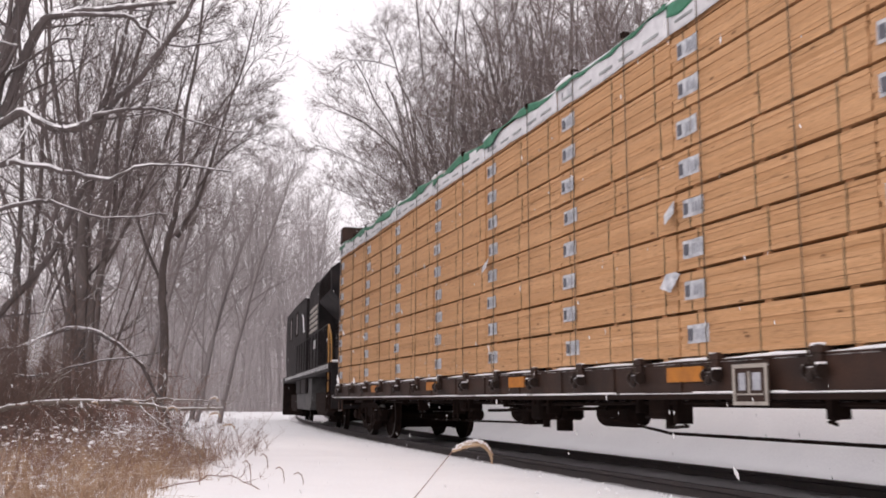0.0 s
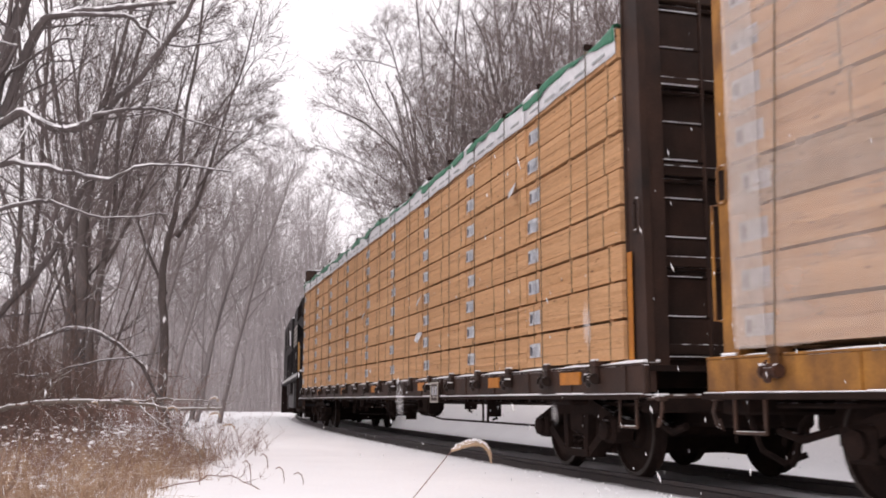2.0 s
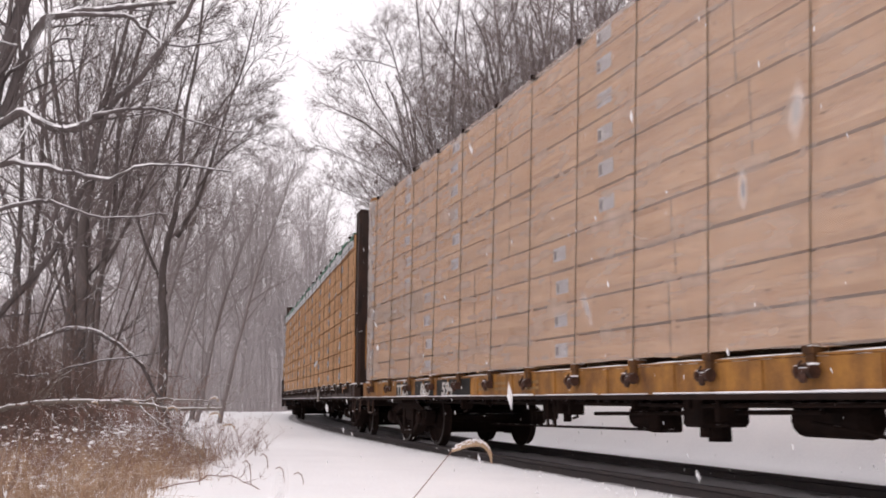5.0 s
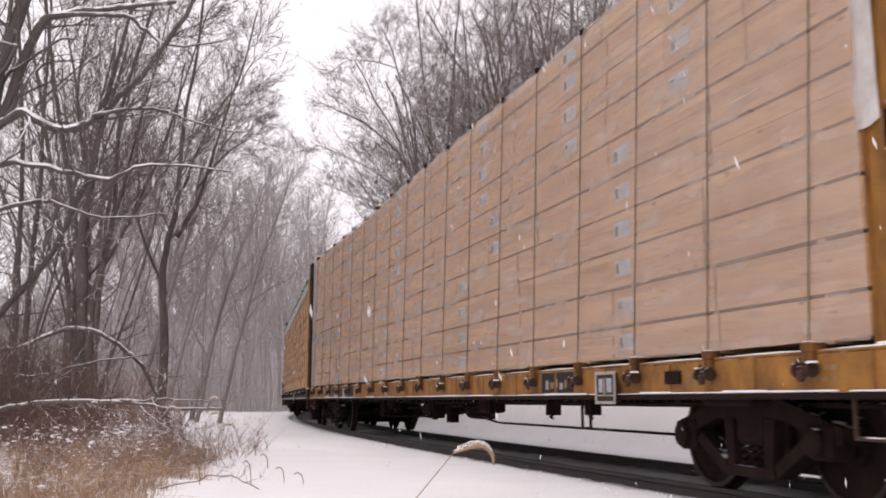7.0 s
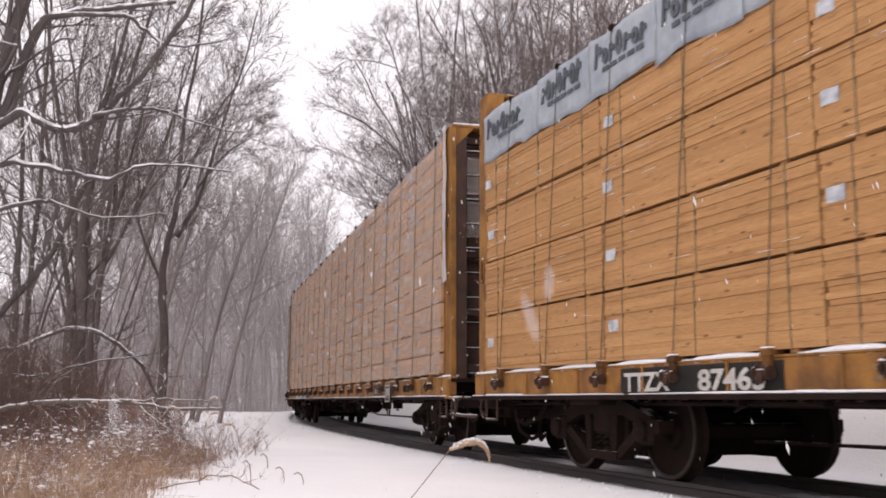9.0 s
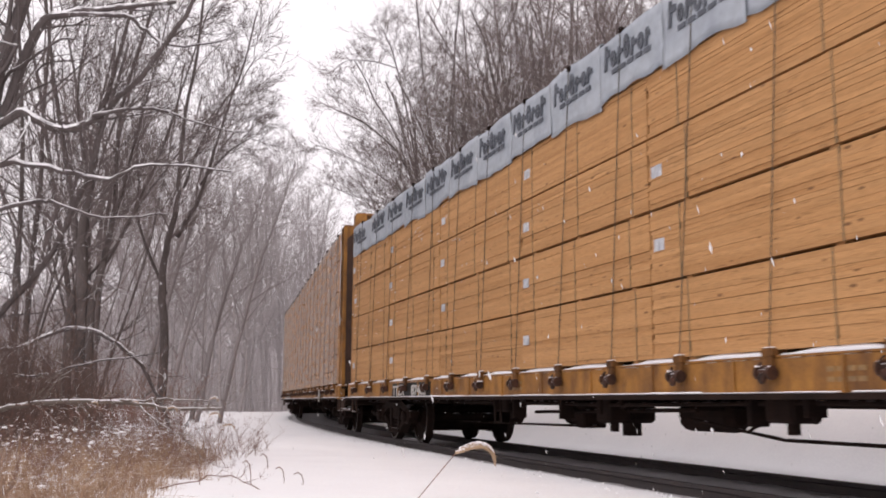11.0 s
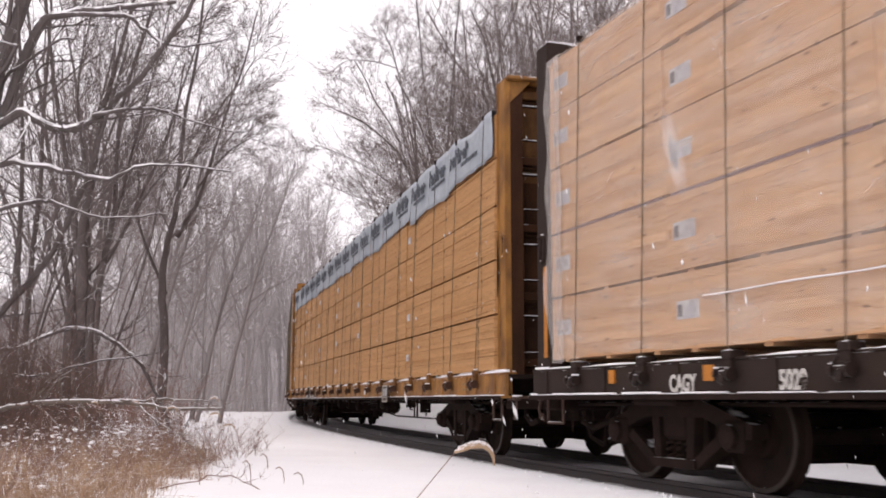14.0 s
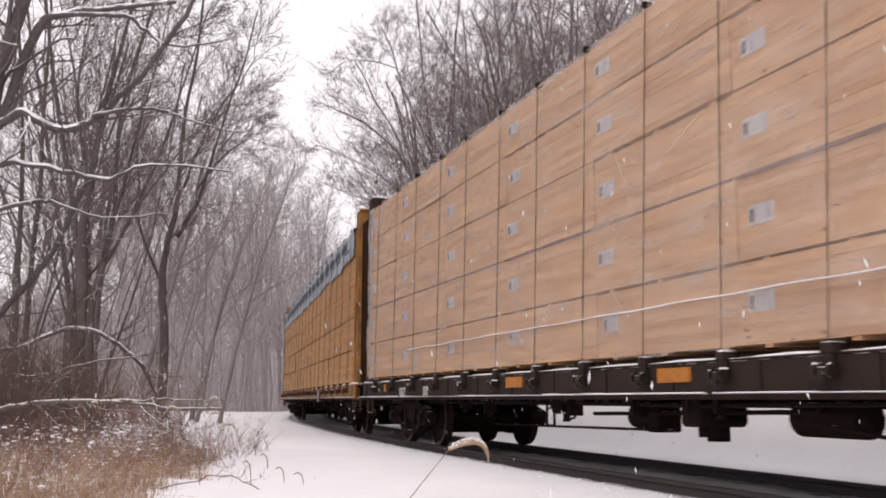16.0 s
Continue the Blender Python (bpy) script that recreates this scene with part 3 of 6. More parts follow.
# the tree across the track whose limbs reach over towards the clearing
guided("wide bare tree across the track reaching over it", (
    (((-0.2, 0.2), (-0.36, 4.2), (-0.79, 8.1), (-1.68, 10.7), (-2.93, 12.0), (-3.9, 12.6), (-4.5, 12.8)), 40.0, 0.084, 0.025, 12, 0.35, 2.02),
    (((-0.72, 7.6), (-1.86, 11.5), (-2.9, 13.3), (-3.4, 14.4), (-3.8, 15.0)), 40.0, 0.036, 0.02, 11, 0.2, 1.79),
    (((-0.52, 6.3), (-1.33, 11.7), (-1.94, 14.6), (-2.3, 15.8), (-2.6, 16.4)), 40.3, 0.042, 0.02, 12, 0.3, 1.79),
    (((-1.15, 8.8), (-2.43, 9.9), (-3.86, 10.7), (-5.3, 11.2)), 39.8, 0.027, 0.016, 10, 0.2, 1.57),
    (((-0.9, 8.3), (-2.2, 8.8), (-3.6, 9.1), (-5.0, 9.7)), 40.2, 0.024, 0.015, 10, 0.2, 1.46),
    (((-0.27, 5.6), (-0.46, 10.7), (-0.89, 14.6), (-1.1, 17.0), (-1.3, 19.0)), 40.4, 0.048, 0.02, 12, 0.3, 1.90),
    (((-2.0, 14.6), (-3.0, 14.9), (-4.14, 15.0), (-4.75, 14.6)), 40.0, 0.021, 0.014, 7, 0.2, 0.90),
    (((-0.2, 5.2), (0.15, 10.7), (0.4, 14.6), (0.7, 18.3), (0.8, 20.9)), 39.7, 0.048, 0.02, 12, 0.3, 1.90)), 331, BARK, TWIG_HAZED, 0.0085, (-0.1, 0.0, 0.25))

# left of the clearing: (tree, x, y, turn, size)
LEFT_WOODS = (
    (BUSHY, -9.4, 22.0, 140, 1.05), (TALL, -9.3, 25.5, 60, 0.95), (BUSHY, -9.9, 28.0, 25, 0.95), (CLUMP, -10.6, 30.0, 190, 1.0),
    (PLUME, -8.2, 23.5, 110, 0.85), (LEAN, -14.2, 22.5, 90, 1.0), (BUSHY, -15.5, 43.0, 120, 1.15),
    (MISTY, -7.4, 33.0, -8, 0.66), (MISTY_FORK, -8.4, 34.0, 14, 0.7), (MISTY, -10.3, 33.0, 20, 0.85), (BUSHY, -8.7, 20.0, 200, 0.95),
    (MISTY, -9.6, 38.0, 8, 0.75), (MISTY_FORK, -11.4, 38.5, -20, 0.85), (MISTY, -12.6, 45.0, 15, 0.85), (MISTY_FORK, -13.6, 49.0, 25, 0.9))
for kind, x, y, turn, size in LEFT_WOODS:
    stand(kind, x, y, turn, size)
# right of the track, behind the train
RIGHT_WOODS = (
    (VASE, 0.6, 37.0, 200, 0.95), (PLUME, -0.6, 39.0, 100, 0.85), (PLUME, 1.3, 34.5, 280, 0.85), (BUSHY, 1.8, 38.5, 40, 1.0), (BUSHY, 3.2, 35.5, 140, 1.05), (BUSHY, 0.9, 41.5, 300, 0.95), (BUSHY, 4.6, 38.5, 220, 1.05), (VASE, 2.2, 36.0, 60, 1.1), (PLUME, 4.4, 34.0, 100, 1.12), (VASE, 6.4, 32.5, 310, 1.15),
    (PLUME, 3.4, 41.0, 15, 1.3), (PLUME, -0.2, 43.5, 185, 0.95), (VASE, 9.0, 33.0, 230, 1.15), (PLUME, 11.3, 33.0, 170, 1.15),
    (TALL, 6.8, 43.0, 0, 1.2), (VASE, 16.0, 26.5, 40, 1.15), (PLUME, 2.4, 33.0, 200, 0.92), (VASE, -1.3, 41.0, 30, 0.85),
    (VASE, 5.4, 37.0, 175, 1.2), (PLUME, 7.4, 37.0, 150, 1.1), (VASE, 4.4, 27.5, 20, 0.95), (PLUME, 6.6, 26.5, 130, 1.0),
    (VASE, 9.6, 25.0, 210, 1.05), (PLUME, 2.7, 29.5, 75, 0.92), (CLUMP, 8.0, 29.5, 75, 1.0), (PLUME, 5.0, 40.0, 260, 1.25),
    (VASE, 1.6, 44.0, 150, 1.2), (PLUME, 1.0, 47.5, 70, 1.2), (LEAN, 3.6, 33.0, 200, 1.05))
for kind, x, y, turn, size in RIGHT_WOODS:
    stand(kind, x, y, turn, size * (1.05 if y < 34 else 1.2))
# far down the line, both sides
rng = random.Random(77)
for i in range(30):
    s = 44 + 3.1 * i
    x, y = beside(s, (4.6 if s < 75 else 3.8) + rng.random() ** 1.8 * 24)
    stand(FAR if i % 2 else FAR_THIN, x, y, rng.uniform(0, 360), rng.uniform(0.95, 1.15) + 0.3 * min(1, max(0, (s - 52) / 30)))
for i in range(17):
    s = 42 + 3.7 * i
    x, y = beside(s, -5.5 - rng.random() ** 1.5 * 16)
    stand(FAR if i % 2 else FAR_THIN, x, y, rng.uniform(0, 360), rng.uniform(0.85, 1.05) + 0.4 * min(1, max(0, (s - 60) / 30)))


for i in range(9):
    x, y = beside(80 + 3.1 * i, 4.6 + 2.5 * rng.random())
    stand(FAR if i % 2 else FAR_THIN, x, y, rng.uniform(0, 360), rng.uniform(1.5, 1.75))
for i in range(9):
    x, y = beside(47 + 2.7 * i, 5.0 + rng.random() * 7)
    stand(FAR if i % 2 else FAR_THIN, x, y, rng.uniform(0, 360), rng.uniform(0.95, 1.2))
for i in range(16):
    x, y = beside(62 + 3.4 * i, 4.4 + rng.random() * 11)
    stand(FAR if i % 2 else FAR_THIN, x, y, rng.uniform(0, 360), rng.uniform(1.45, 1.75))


def stems(name, label, category, count, where, tall, thick, mat, seed, twigs=2, tilt=0.18, lean=0.0):
    """A thicket of thin stems as one mass; where(rng) gives a place on the ground."""
    rng, b = random.Random(seed), Build()
    for i in range(count):
        x, y = where(rng)
        h, r = rng.uniform(*tall), rng.uniform(*thick)
        d = Vector((rng.gauss(lean, tilt), rng.gauss(0, tilt), 1)).normalized()
        p = Vector((x, y, ground_height(x, y) - 0.05))
        bend = Vector((rng.gauss(0, 0.12), rng.gauss(0, 0.12), 0))
        pts = [p, p + (d + bend * 0.3) * h * 0.5, p + (d + bend) * h]
        b.tube(pts, [r, r * 0.7, r * 0.3], 3, caps=False, point=True)
        for k in range(twigs):
            f = rng.uniform(0.25, 0.95)
            q = pts[0].lerp(pts[2], f)
            e = Vector((rng.gauss(0, 0.7), rng.gauss(0, 0.7), rng.uniform(0.2, 1.1))).normalized() * h * rng.uniform(0.15, 0.35)
            b.tube([q, q + e * 0.6 + Vector((0, 0, 0.03 * h)), q + e], [r * 0.5, r * 0.4, r * 0.2], 3, caps=False, point=True)
    return tagged(part(name, b, mat), label, category, kind="stuff")


stems("far_woods", "distant snow-dusted trunks and saplings, paled for haze", "woods", 2600, lambda g: beside(g.uniform(48, 150), 4.5 + g.random() ** 0.7 * 50), (3, 12), (0.025, 0.08), FROST_AND_HAZE, 5, 4, 0.14, 0.13)
stems("far_woods", "distant snow-dusted trunks behind the track, paled for haze", "woods", 1500, lambda g: beside(g.uniform(-20, 120), -9 - g.random() * 40), (3, 11), (0.025, 0.07), FROST_AND_HAZE, 6, 3)
stems("undergrowth", "tangled brown saplings under the trees", "undergrowth", 950, lambda g: beside(g.uniform(8, 46), 9.5 + g.random() ** 0.8 * 22), (1.2, 5.5), (0.008, 0.02), TWIG, 9, 6)
stems("brush", "knee-high reddish brown brush in the snow", "brush", 1300, lambda g: beside(g.uniform(6, 60), 6.8 + g.random() ** 1.3 * 14), (0.4, 1.3), (0.003, 0.007), BROWN_STEM, 12, 3, 0.4)
stems("brush", "dense reddish brown brush before the trunks", "brush", 1150, lambda g: (lambda d: (-0.235 * d - 0.4 - g.random() ** 0.8 * 5.5, d))(g.uniform(13, 25)), (0.5, 1.7), (0.003, 0.007), BROWN_STEM, 16, 5, 0.3)
stems("brush", "waist-high reddish brown brush under the trees", "brush", 1400, lambda g: beside(g.uniform(5, 26), 7.6 + g.random() ** 1.2 * 9), (0.7, 2.2), (0.003, 0.007), BROWN_STEM, 13, 4, 0.25)
stems("undergrowth", "tangled brown saplings behind the track", "undergrowth", 1700, lambda g: beside(g.uniform(14, 44), -6.0 - g.random() * 8), (6, 13), (0.01, 0.022), TWIG_HAZED, 10, 11, 0.16, -0.06)
stems("brush", "brown brush along the far bank", "brush", 700, lambda g: beside(g.uniform(0, 70), -6.5 - g.random() * 12), (0.5, 2.2), (0.005, 0.011), BROWN_STEM, 14, 4, 0.35)


# ---------------------------------------------------------------- near vegetation
def limb(parent, name, points, y, r0, r1, mat, seed, twigs=10, snow=True, reach=0.9, drift=0.25, up=0.35):
    pts = wander(points, y, seed, drift=drift)
    n = len(pts)
    rad = [r0 + (r1 - r0) * i / (n - 1) for i in range(n)]
    b, rng = Build(), random.Random(seed + 100)
    b.tube(pts, rad, 8)

    def spray(p, d, length, r, depth):
        q = [p]
        for k in range(4):
            d = (d + Vector((rng.gauss(0, 0.22), rng.gauss(0, 0.22), rng.gauss(0, 0.2) + 0.08))).normalized()
            q.append(q[-1] + d * length / 4)
        b.tube(q, [r, r * 0.8, r * 0.6, r * 0.45, r * 0.3], 4 if depth == 0 else 3, caps=False, point=True)
        if depth < 2:
            for k in range(4):
                i = rng.randrange(1, 5)
                e = (d + Vector((rng.gauss(0, 0.7), rng.gauss(0, 0.7), rng.gauss(0, 0.5)))).normalized()
                spray(q[i], e, length * rng.uniform(0.35, 0.6), r * 0.5, depth + 1)

    for k in range(twigs):
        i = rng.randrange(n // 5, n)
        d = (pts[min(i + 1, n - 1)] - pts[i - 1]).normalized()
        e = (d * 0.7 + Vector((rng.gauss(0, 0.5), rng.gauss(0, 0.5), rng.gauss(up, 0.5)))).normalized()
        spray(pts[i], e, reach * rng.uniform(0.5, 1.3), max(0.004, rad[i] * 0.4), 0)
    ob = part(name, b, mat, parent)
    if snow:
        c = Build()
        keep = [i for i in range(n)]
        c.tube([pts[i] + Vector((0, 0, rad[i] * 0.72)) for i in keep], [rad[i] * 0.62 * (0.75 + 0.5 * abs(noise.noise(pts[i] * 3))) for i in keep], 6)
        part("snow_ridge", c, SNOW_CAP, ob, "snow along the limb", smooth=True)
    return ob


near = thing("tree", "near bare tree with snow-lined spreading limbs", "tree", "bare winter woods")
limb(near, "trunk", ((-5.75, -0.15), (-5.4, 1.4), (-5.0, 2.8), (-4.82, 3.75), (-4.5, 4.9), (-4.25, 6.2), (-4.1, 8.5)), 10.0, 0.13, 0.04, BARK_NEAR, 1, 14, False, 1.6, 0.05)
limb(near, "limb", ((-5.0, 2.95), (-4.8, 3.4), (-4.46, 3.70), (-4.22, 3.60), (-3.95, 3.54), (-3.55, 3.81), (-3.10, 4.31), (-2.76, 4.79), (-2.4, 5.5)), 10.0, 0.055, 0.02, BARK_NEAR, 2, 12, drift=0.08)
limb(near, "limb", ((-3.69, 3.69), (-3.31, 3.74), (-2.95, 3.74), (-2.62, 3.63), (-2.11, 3.54)), 10.0, 0.022, 0.007, BARK_NEAR, 3, 9, reach=0.6, drift=0.08)
limb(near, "limb", ((-5.05, 2.75), (-4.62, 3.05), (-4.28, 3.12), (-3.80, 3.04), (-3.44, 2.98), (-3.15, 3.09), (-2.74, 3.09), (-2.15, 3.03)), 9.8, 0.036, 0.009, BARK_NEAR, 4, 13, reach=0.7, drift=0.08)
limb(near, "limb", ((-4.66, 3.7), (-4.38, 4.69), (-4.09, 4.87), (-3.55, 4.95), (-2.9, 5.0)), 10.1, 0.06, 0.02, BARK_NEAR, 5, 10, drift=0.05)
limb(near, "limb", ((-4.09, 4.85), (-3.45, 4.84), (-3.23, 4.69), (-2.92, 4.50), (-2.38, 4.54)), 10.1, 0.028, 0.008, BARK_NEAR, 6, 9, reach=0.7, drift=0.05)
limb(near, "limb", ((-4.7, 3.6), (-4.7, 4.06), (-4.47, 4.25), (-4.13, 4.48), (-3.89, 4.52)), 10.0, 0.028, 0.01, BARK_NEAR, 7, 7, reach=0.7, drift=0.05)
limb(near, "limb", ((-5.1, 2.4), (-4.71, 2.60), (-4.19, 2.73), (-3.92, 2.69), (-3.48, 2.58), (-2.84, 2.63)), 9.9, 0.028, 0.007, BARK_NEAR, 8, 12, reach=0.6, drift=0.08)

young = thing("sapling", "dark sapling leaning in the thicket", "sapling")
limb(young, "stem", ((-6.4, -0.1), (-5.85, 1.1), (-5.49, 1.74), (-4.98, 2.37), (-4.60, 3.08), (-4.30, 3.95), (-4.0, 5.2)), 12.0, 0.06, 0.015, BARK_NEAR, 11, 22, False, 1.0, 0.1)

arch = thing("bent_branch", "arching bent branch with snow on it", "branch")
limb(arch, "stem", ((-7.3, -0.1), (-6.52, 1.26), (-6.05, 1.47), (-5.38, 1.73), (-4.86, 1.66), (-4.48, 1.42), (-4.27, 1.23), (-3.9, 0.5), (-3.8, 0.0)), 14.0, 0.034, 0.026, BARK_NEAR, 12, 16, reach=0.9, drift=0.1, up=0.1)
pole = thing("bent_branch", "thin leaning branch with snow on it", "branch")
limb(pole, "stem", ((-6.9, 0.0), (-5.96, 0.95), (-5.37, 1.04), (-5.00, 1.11), (-4.49, 1.23), (-3.9, 1.32)), 13.0, 0.02, 0.008, BARK_NEAR, 13, 12, reach=0.6, drift=0.1, up=0.2)
fallen = thing("fallen_branch", "pale fallen branch under snow across dry grass", "branch")
PALE_BARK = surface("pale_smooth_bark", (0.2, 0.165, 0.14), 0.85, second=(0.12, 0.095, 0.08), scale=6, bump=0.4, snow=0.5)
limb(fallen, "stem", ((-5.7, -0.05), (-5.14, 0.53), (-4.77, 0.64), (-4.34, 0.70), (-3.77, 0.72), (-3.40, 0.69), (-3.08, 0.64), (-2.72, 0.64), (-2.42, 0.645)), 11.0, 0.034, 0.01, PALE_BARK, 14, 16, reach=0.6, drift=0.12, up=-0.35)
limb(fallen, "side_branch", ((-3.77, 0.72), (-3.3, 0.74), (-2.95, 0.745), (-2.6, 0.72)), 11.0, 0.016, 0.006, PALE_BARK, 15, 10, reach=0.6, drift=0.1, up=-0.2)
limb(fallen, "side_branch", ((-3.3, 0.66), (-3.1, 0.5), (-2.85, 0.36), (-2.6, 0.1)), 10.9, 0.012, 0.005, PALE_BARK, 16, 8, False, 0.35, 0.1, -0.2)
for k, (x, z, y) in enumerate(((-3.6, 0.68, 10.9), (-3.2, 0.62, 10.8), (-2.95, 0.6, 10.9), (-4.3, 0.68, 10.7), (-3.95, 0.7, 10.8))):
    limb(fallen, "side_branch", ((x - 0.3, z), (x - 0.14, z - 0.02), (x + 0.02, z - 0.14), (x + 0.14, z - 0.36), (x + 0.19, z - 0.6)), y, 0.008, 0.003, BROWN_STEM, 60 + k, 10, False, 0.32, 0.15, -0.3)


def nodding(label, x, y, base, height, lean, head, seed, fat=0.011, stem_mat=None):
    """A grass stem that nods under a snowy seed head."""
    rng = random.Random(seed)
    ob = thing("foxtail_grass", label, "grass stem", "snowy seed heads")
    ob.location = (x, y, base)
    top = Vector((lean, rng.uniform(-0.02, 0.02), height))
    b = Build()
    b.tube([(0, 0, -0.03), (lean * 0.3, 0, height * 0.4), (lean * 0.72, 0, height * 0.82), tuple(top)], [0.0013, 0.0012, 0.001, 0.001], 5)
    part("stem", b, stem_mat or STRAW, ob)
    arc = [top + Vector((head * (0.62 * math.sin(a * 0.75) + 0.1 * a), 0, head * (0.3 * math.sin(a) - 0.085 * a * a))) for a in np.linspace(0, 2.35, 15)]
    c = Build()
    thick = lambda f: fat * float(np.interp(f, (0, 0.08, 0.28, 0.55, 0.8, 1), (0.5, 0.85, 1.0, 0.85, 0.55, 0.12)))
    c.tube(arc, [thick(i / 14) * 0.8 for i in range(15)], 8)
    for i in range(1500):
        k = rng.randrange(0, 14)
        p = arc[k].lerp(arc[k + 1], rng.random())
        along = (arc[k + 1] - arc[k]).normalized()
        a = rng.uniform(0, 6.283)
        u = Vector((0, 1, 0))
        d = (u * math.cos(a) + along.cross(u) * math.sin(a) + along * 0.55).normalized()
        r = thick(k / 14)
        c.tube([p + d * r * 0.5, p + d * r * rng.uniform(1.0, 1.55)], [0.00045, 0.00015], 3, caps=False)
    part("seed_head", c, SEED, ob)
    s = Build()
    for i in range(320):
        k = rng.randrange(0, 11)
        p = arc[k].lerp(arc[k + 1], rng.random())
        r = thick(k / 14)
        a = rng.gauss(math.pi / 2, 0.75)
        q = p + Vector((-0.3 * math.cos(a) * r, math.cos(a) * r, abs(math.sin(a)) * r)) * rng.uniform(0.75, 1.25)
        w = fat * rng.uniform(0.08, 0.24)
        s.tube([q - Vector((w, 0, 0)), q - Vector((w * 0.5, 0, -w * 0.3)), q + Vector((w * 0.5, 0, w * 0.35)), q + Vector((w, 0, -w * 0.1))], [w * 0.35, w * 0.9, w * 0.8, w * 0.25], 6)
    part("snow", s, SNOW_CAP, ob, "snow crumbs on the seed head", smooth=True)
    return ob


SEED = surface("straw_seed_head", (0.5, 0.37, 0.25), 0.85, second=(0.32, 0.21, 0.13), scale=30, bump=0.2)
FOX = nodding("nodding straw-coloured foxtail with snow on its head", -0.315, 2.1, ground_height(-0.315, 2.1), 0.63 - ground_height(-0.315, 2.1), 0.336, 0.098, 3, 0.0072, BROWN_STEM)
for k, (x, y, h, lean, head) in enumerate(((-3.85, 10.7, 0.7, 0.06, 0.1), (-3.42, 10.8, 0.72, 0.05, 0.09), (-3.02, 10.6, 0.66, 0.08, 0.15), (-2.62, 10.9, 0.76, 0.06, 0.13), (-2.52, 10.4, 0.6, 0.08, 0.16), (-2.35, 10.2, 0.5, 0.1, 0.17))):
    nodding("dry foxtail stem with a snow-laden head", x, y, ground_height(x, y), h, lean, head * 0.85, 20 + k, 0.013)
for k, (x, y, h) in enumerate(((-1.86, 9.5, 0.2), (-1.56, 9.6, 0.15), (-1.35, 9.4, 0.11), (-2.0, 11.2, 0.16), (-2.15, 8.7, 0.2))):
    g = thing("grass_stem", "bent dark grass stem standing in the snow", "grass stem", "stems in the snow")
    g.location = (x, y, ground_height(x, y))
    part("stem", Build().tube([(-0.04, 0, h * 0.86), (0.0, 0, h), (0.035, 0, h * 0.8), (0.05, 0, h * 0.3), (0.05, 0, -0.03)], [0.003, 0.006, 0.005, 0.004, 0.003], 5), BROWN_STEM, g)
g = thing("bramble_stem", "thin arching bramble stem over the snow", "stem")
limb(g, "stem", ((-2.5, -0.02), (-2.08, 0.06), (-1.86, 0.12), (-1.67, 0.1), (-1.48, 0.02)), 8.2, 0.006, 0.004, BROWN_STEM, 31, 5, False, 0.2, 0.05)


def dry_grass():
    """Standing dead grass: tapered, bent blades in tufts."""
    rng = random.Random(4)
    b = Build()
    for i in range(17500):
        y = 5.3 + 9.8 * rng.random() ** 1.55
        right = float(np.interp(y, (5.3, 6.2, 7.7, 9.5, 12, 15), (-1.5, -1.72, -2.0, -2.25, -2.6, -3.6)))
        x = right - abs(rng.gauss(0, 1.35)) - 0.25 * rng.random() + 0.35 * noise.noise((y * 0.9, 0, 2))
        if noise.noise((x * 1.1, y * 1.1, 9.0)) < -0.22 or x < -8:
            continue
        z = ground_height(x, y) - 0.02
        edge = min(1.0, 0.2 + (right - x) * 0.6)
        h = rng.choice((0.5, 0.7, 0.9, 1.0, 1.5)) * rng.uniform(0.13, 0.34) * (0.5 + 0.5 * edge)
        a, tilt = rng.uniform(0, 6.283), rng.choice((0.6, 1, 1.7, 2.4)) * rng.uniform(0.08, 0.55)
        d = Vector((math.cos(a), math.sin(a), 0))
        w = d.cross(Vector((0, 0, 1))) * rng.uniform(0.0012, 0.0028)
        p = Vector((x, y, z))
        q1 = p + d * h * tilt * 0.35 + Vector((0, 0, h * 0.6))
        q2 = p + d * h * tilt * 1.1 + Vector((0, 0, h * (1 - 0.35 * tilt)))
        q3 = q2 + d * h * 0.22 + Vector((0, 0, -h * rng.uniform(-0.1, 0.18)))
        n = Vector((0, 0, 0.0012)) + d * 0.0012
        V = [p - w, p + w, q1 - w * 0.9, q1 + w * 0.9, q2 - w * 0.6, q2 + w * 0.6, q3, p + n, q1 + n, q2 + n]
        b.add(V, [(0, 1, 3, 2), (2, 3, 5, 4), (4, 5, 6), (1, 7, 8, 3), (3, 8, 9, 5), (5, 9, 6), (7, 0, 2, 8), (8, 2, 4, 9), (9, 4, 6)])
    return part("dry_grass", b, GRASS)


GRASS = surface("dead_grass", (0.44, 0.3, 0.185), 0.85, second=(0.21, 0.125, 0.088), scale=2.6, spread=0.16, bump=0.0, fine=25, snow=0.2)
tagged(dry_grass(), "tall dry straw-coloured grass in thin snow", "grass", kind="stuff")
stems("weed_stalks", "thin brown weed stalks in the dry grass", "weeds", 800, lambda g: (-2.6 - abs(g.gauss(0, 2.0)), g.uniform(6.0, 15.5)), (0.3, 0.8), (0.002, 0.0045), BROWN_STEM, 41, 5, 0.6)
stems("thicket", "dark tangled bare shoots at the wood's edge", "thicket", 330, lambda g: (-4.7 - abs(g.gauss(0, 1.3)), g.uniform(10.5, 14.5)), (0.7, 2.4), (0.004, 0.01), BRUSH_DARK, 43, 8, 0.4)


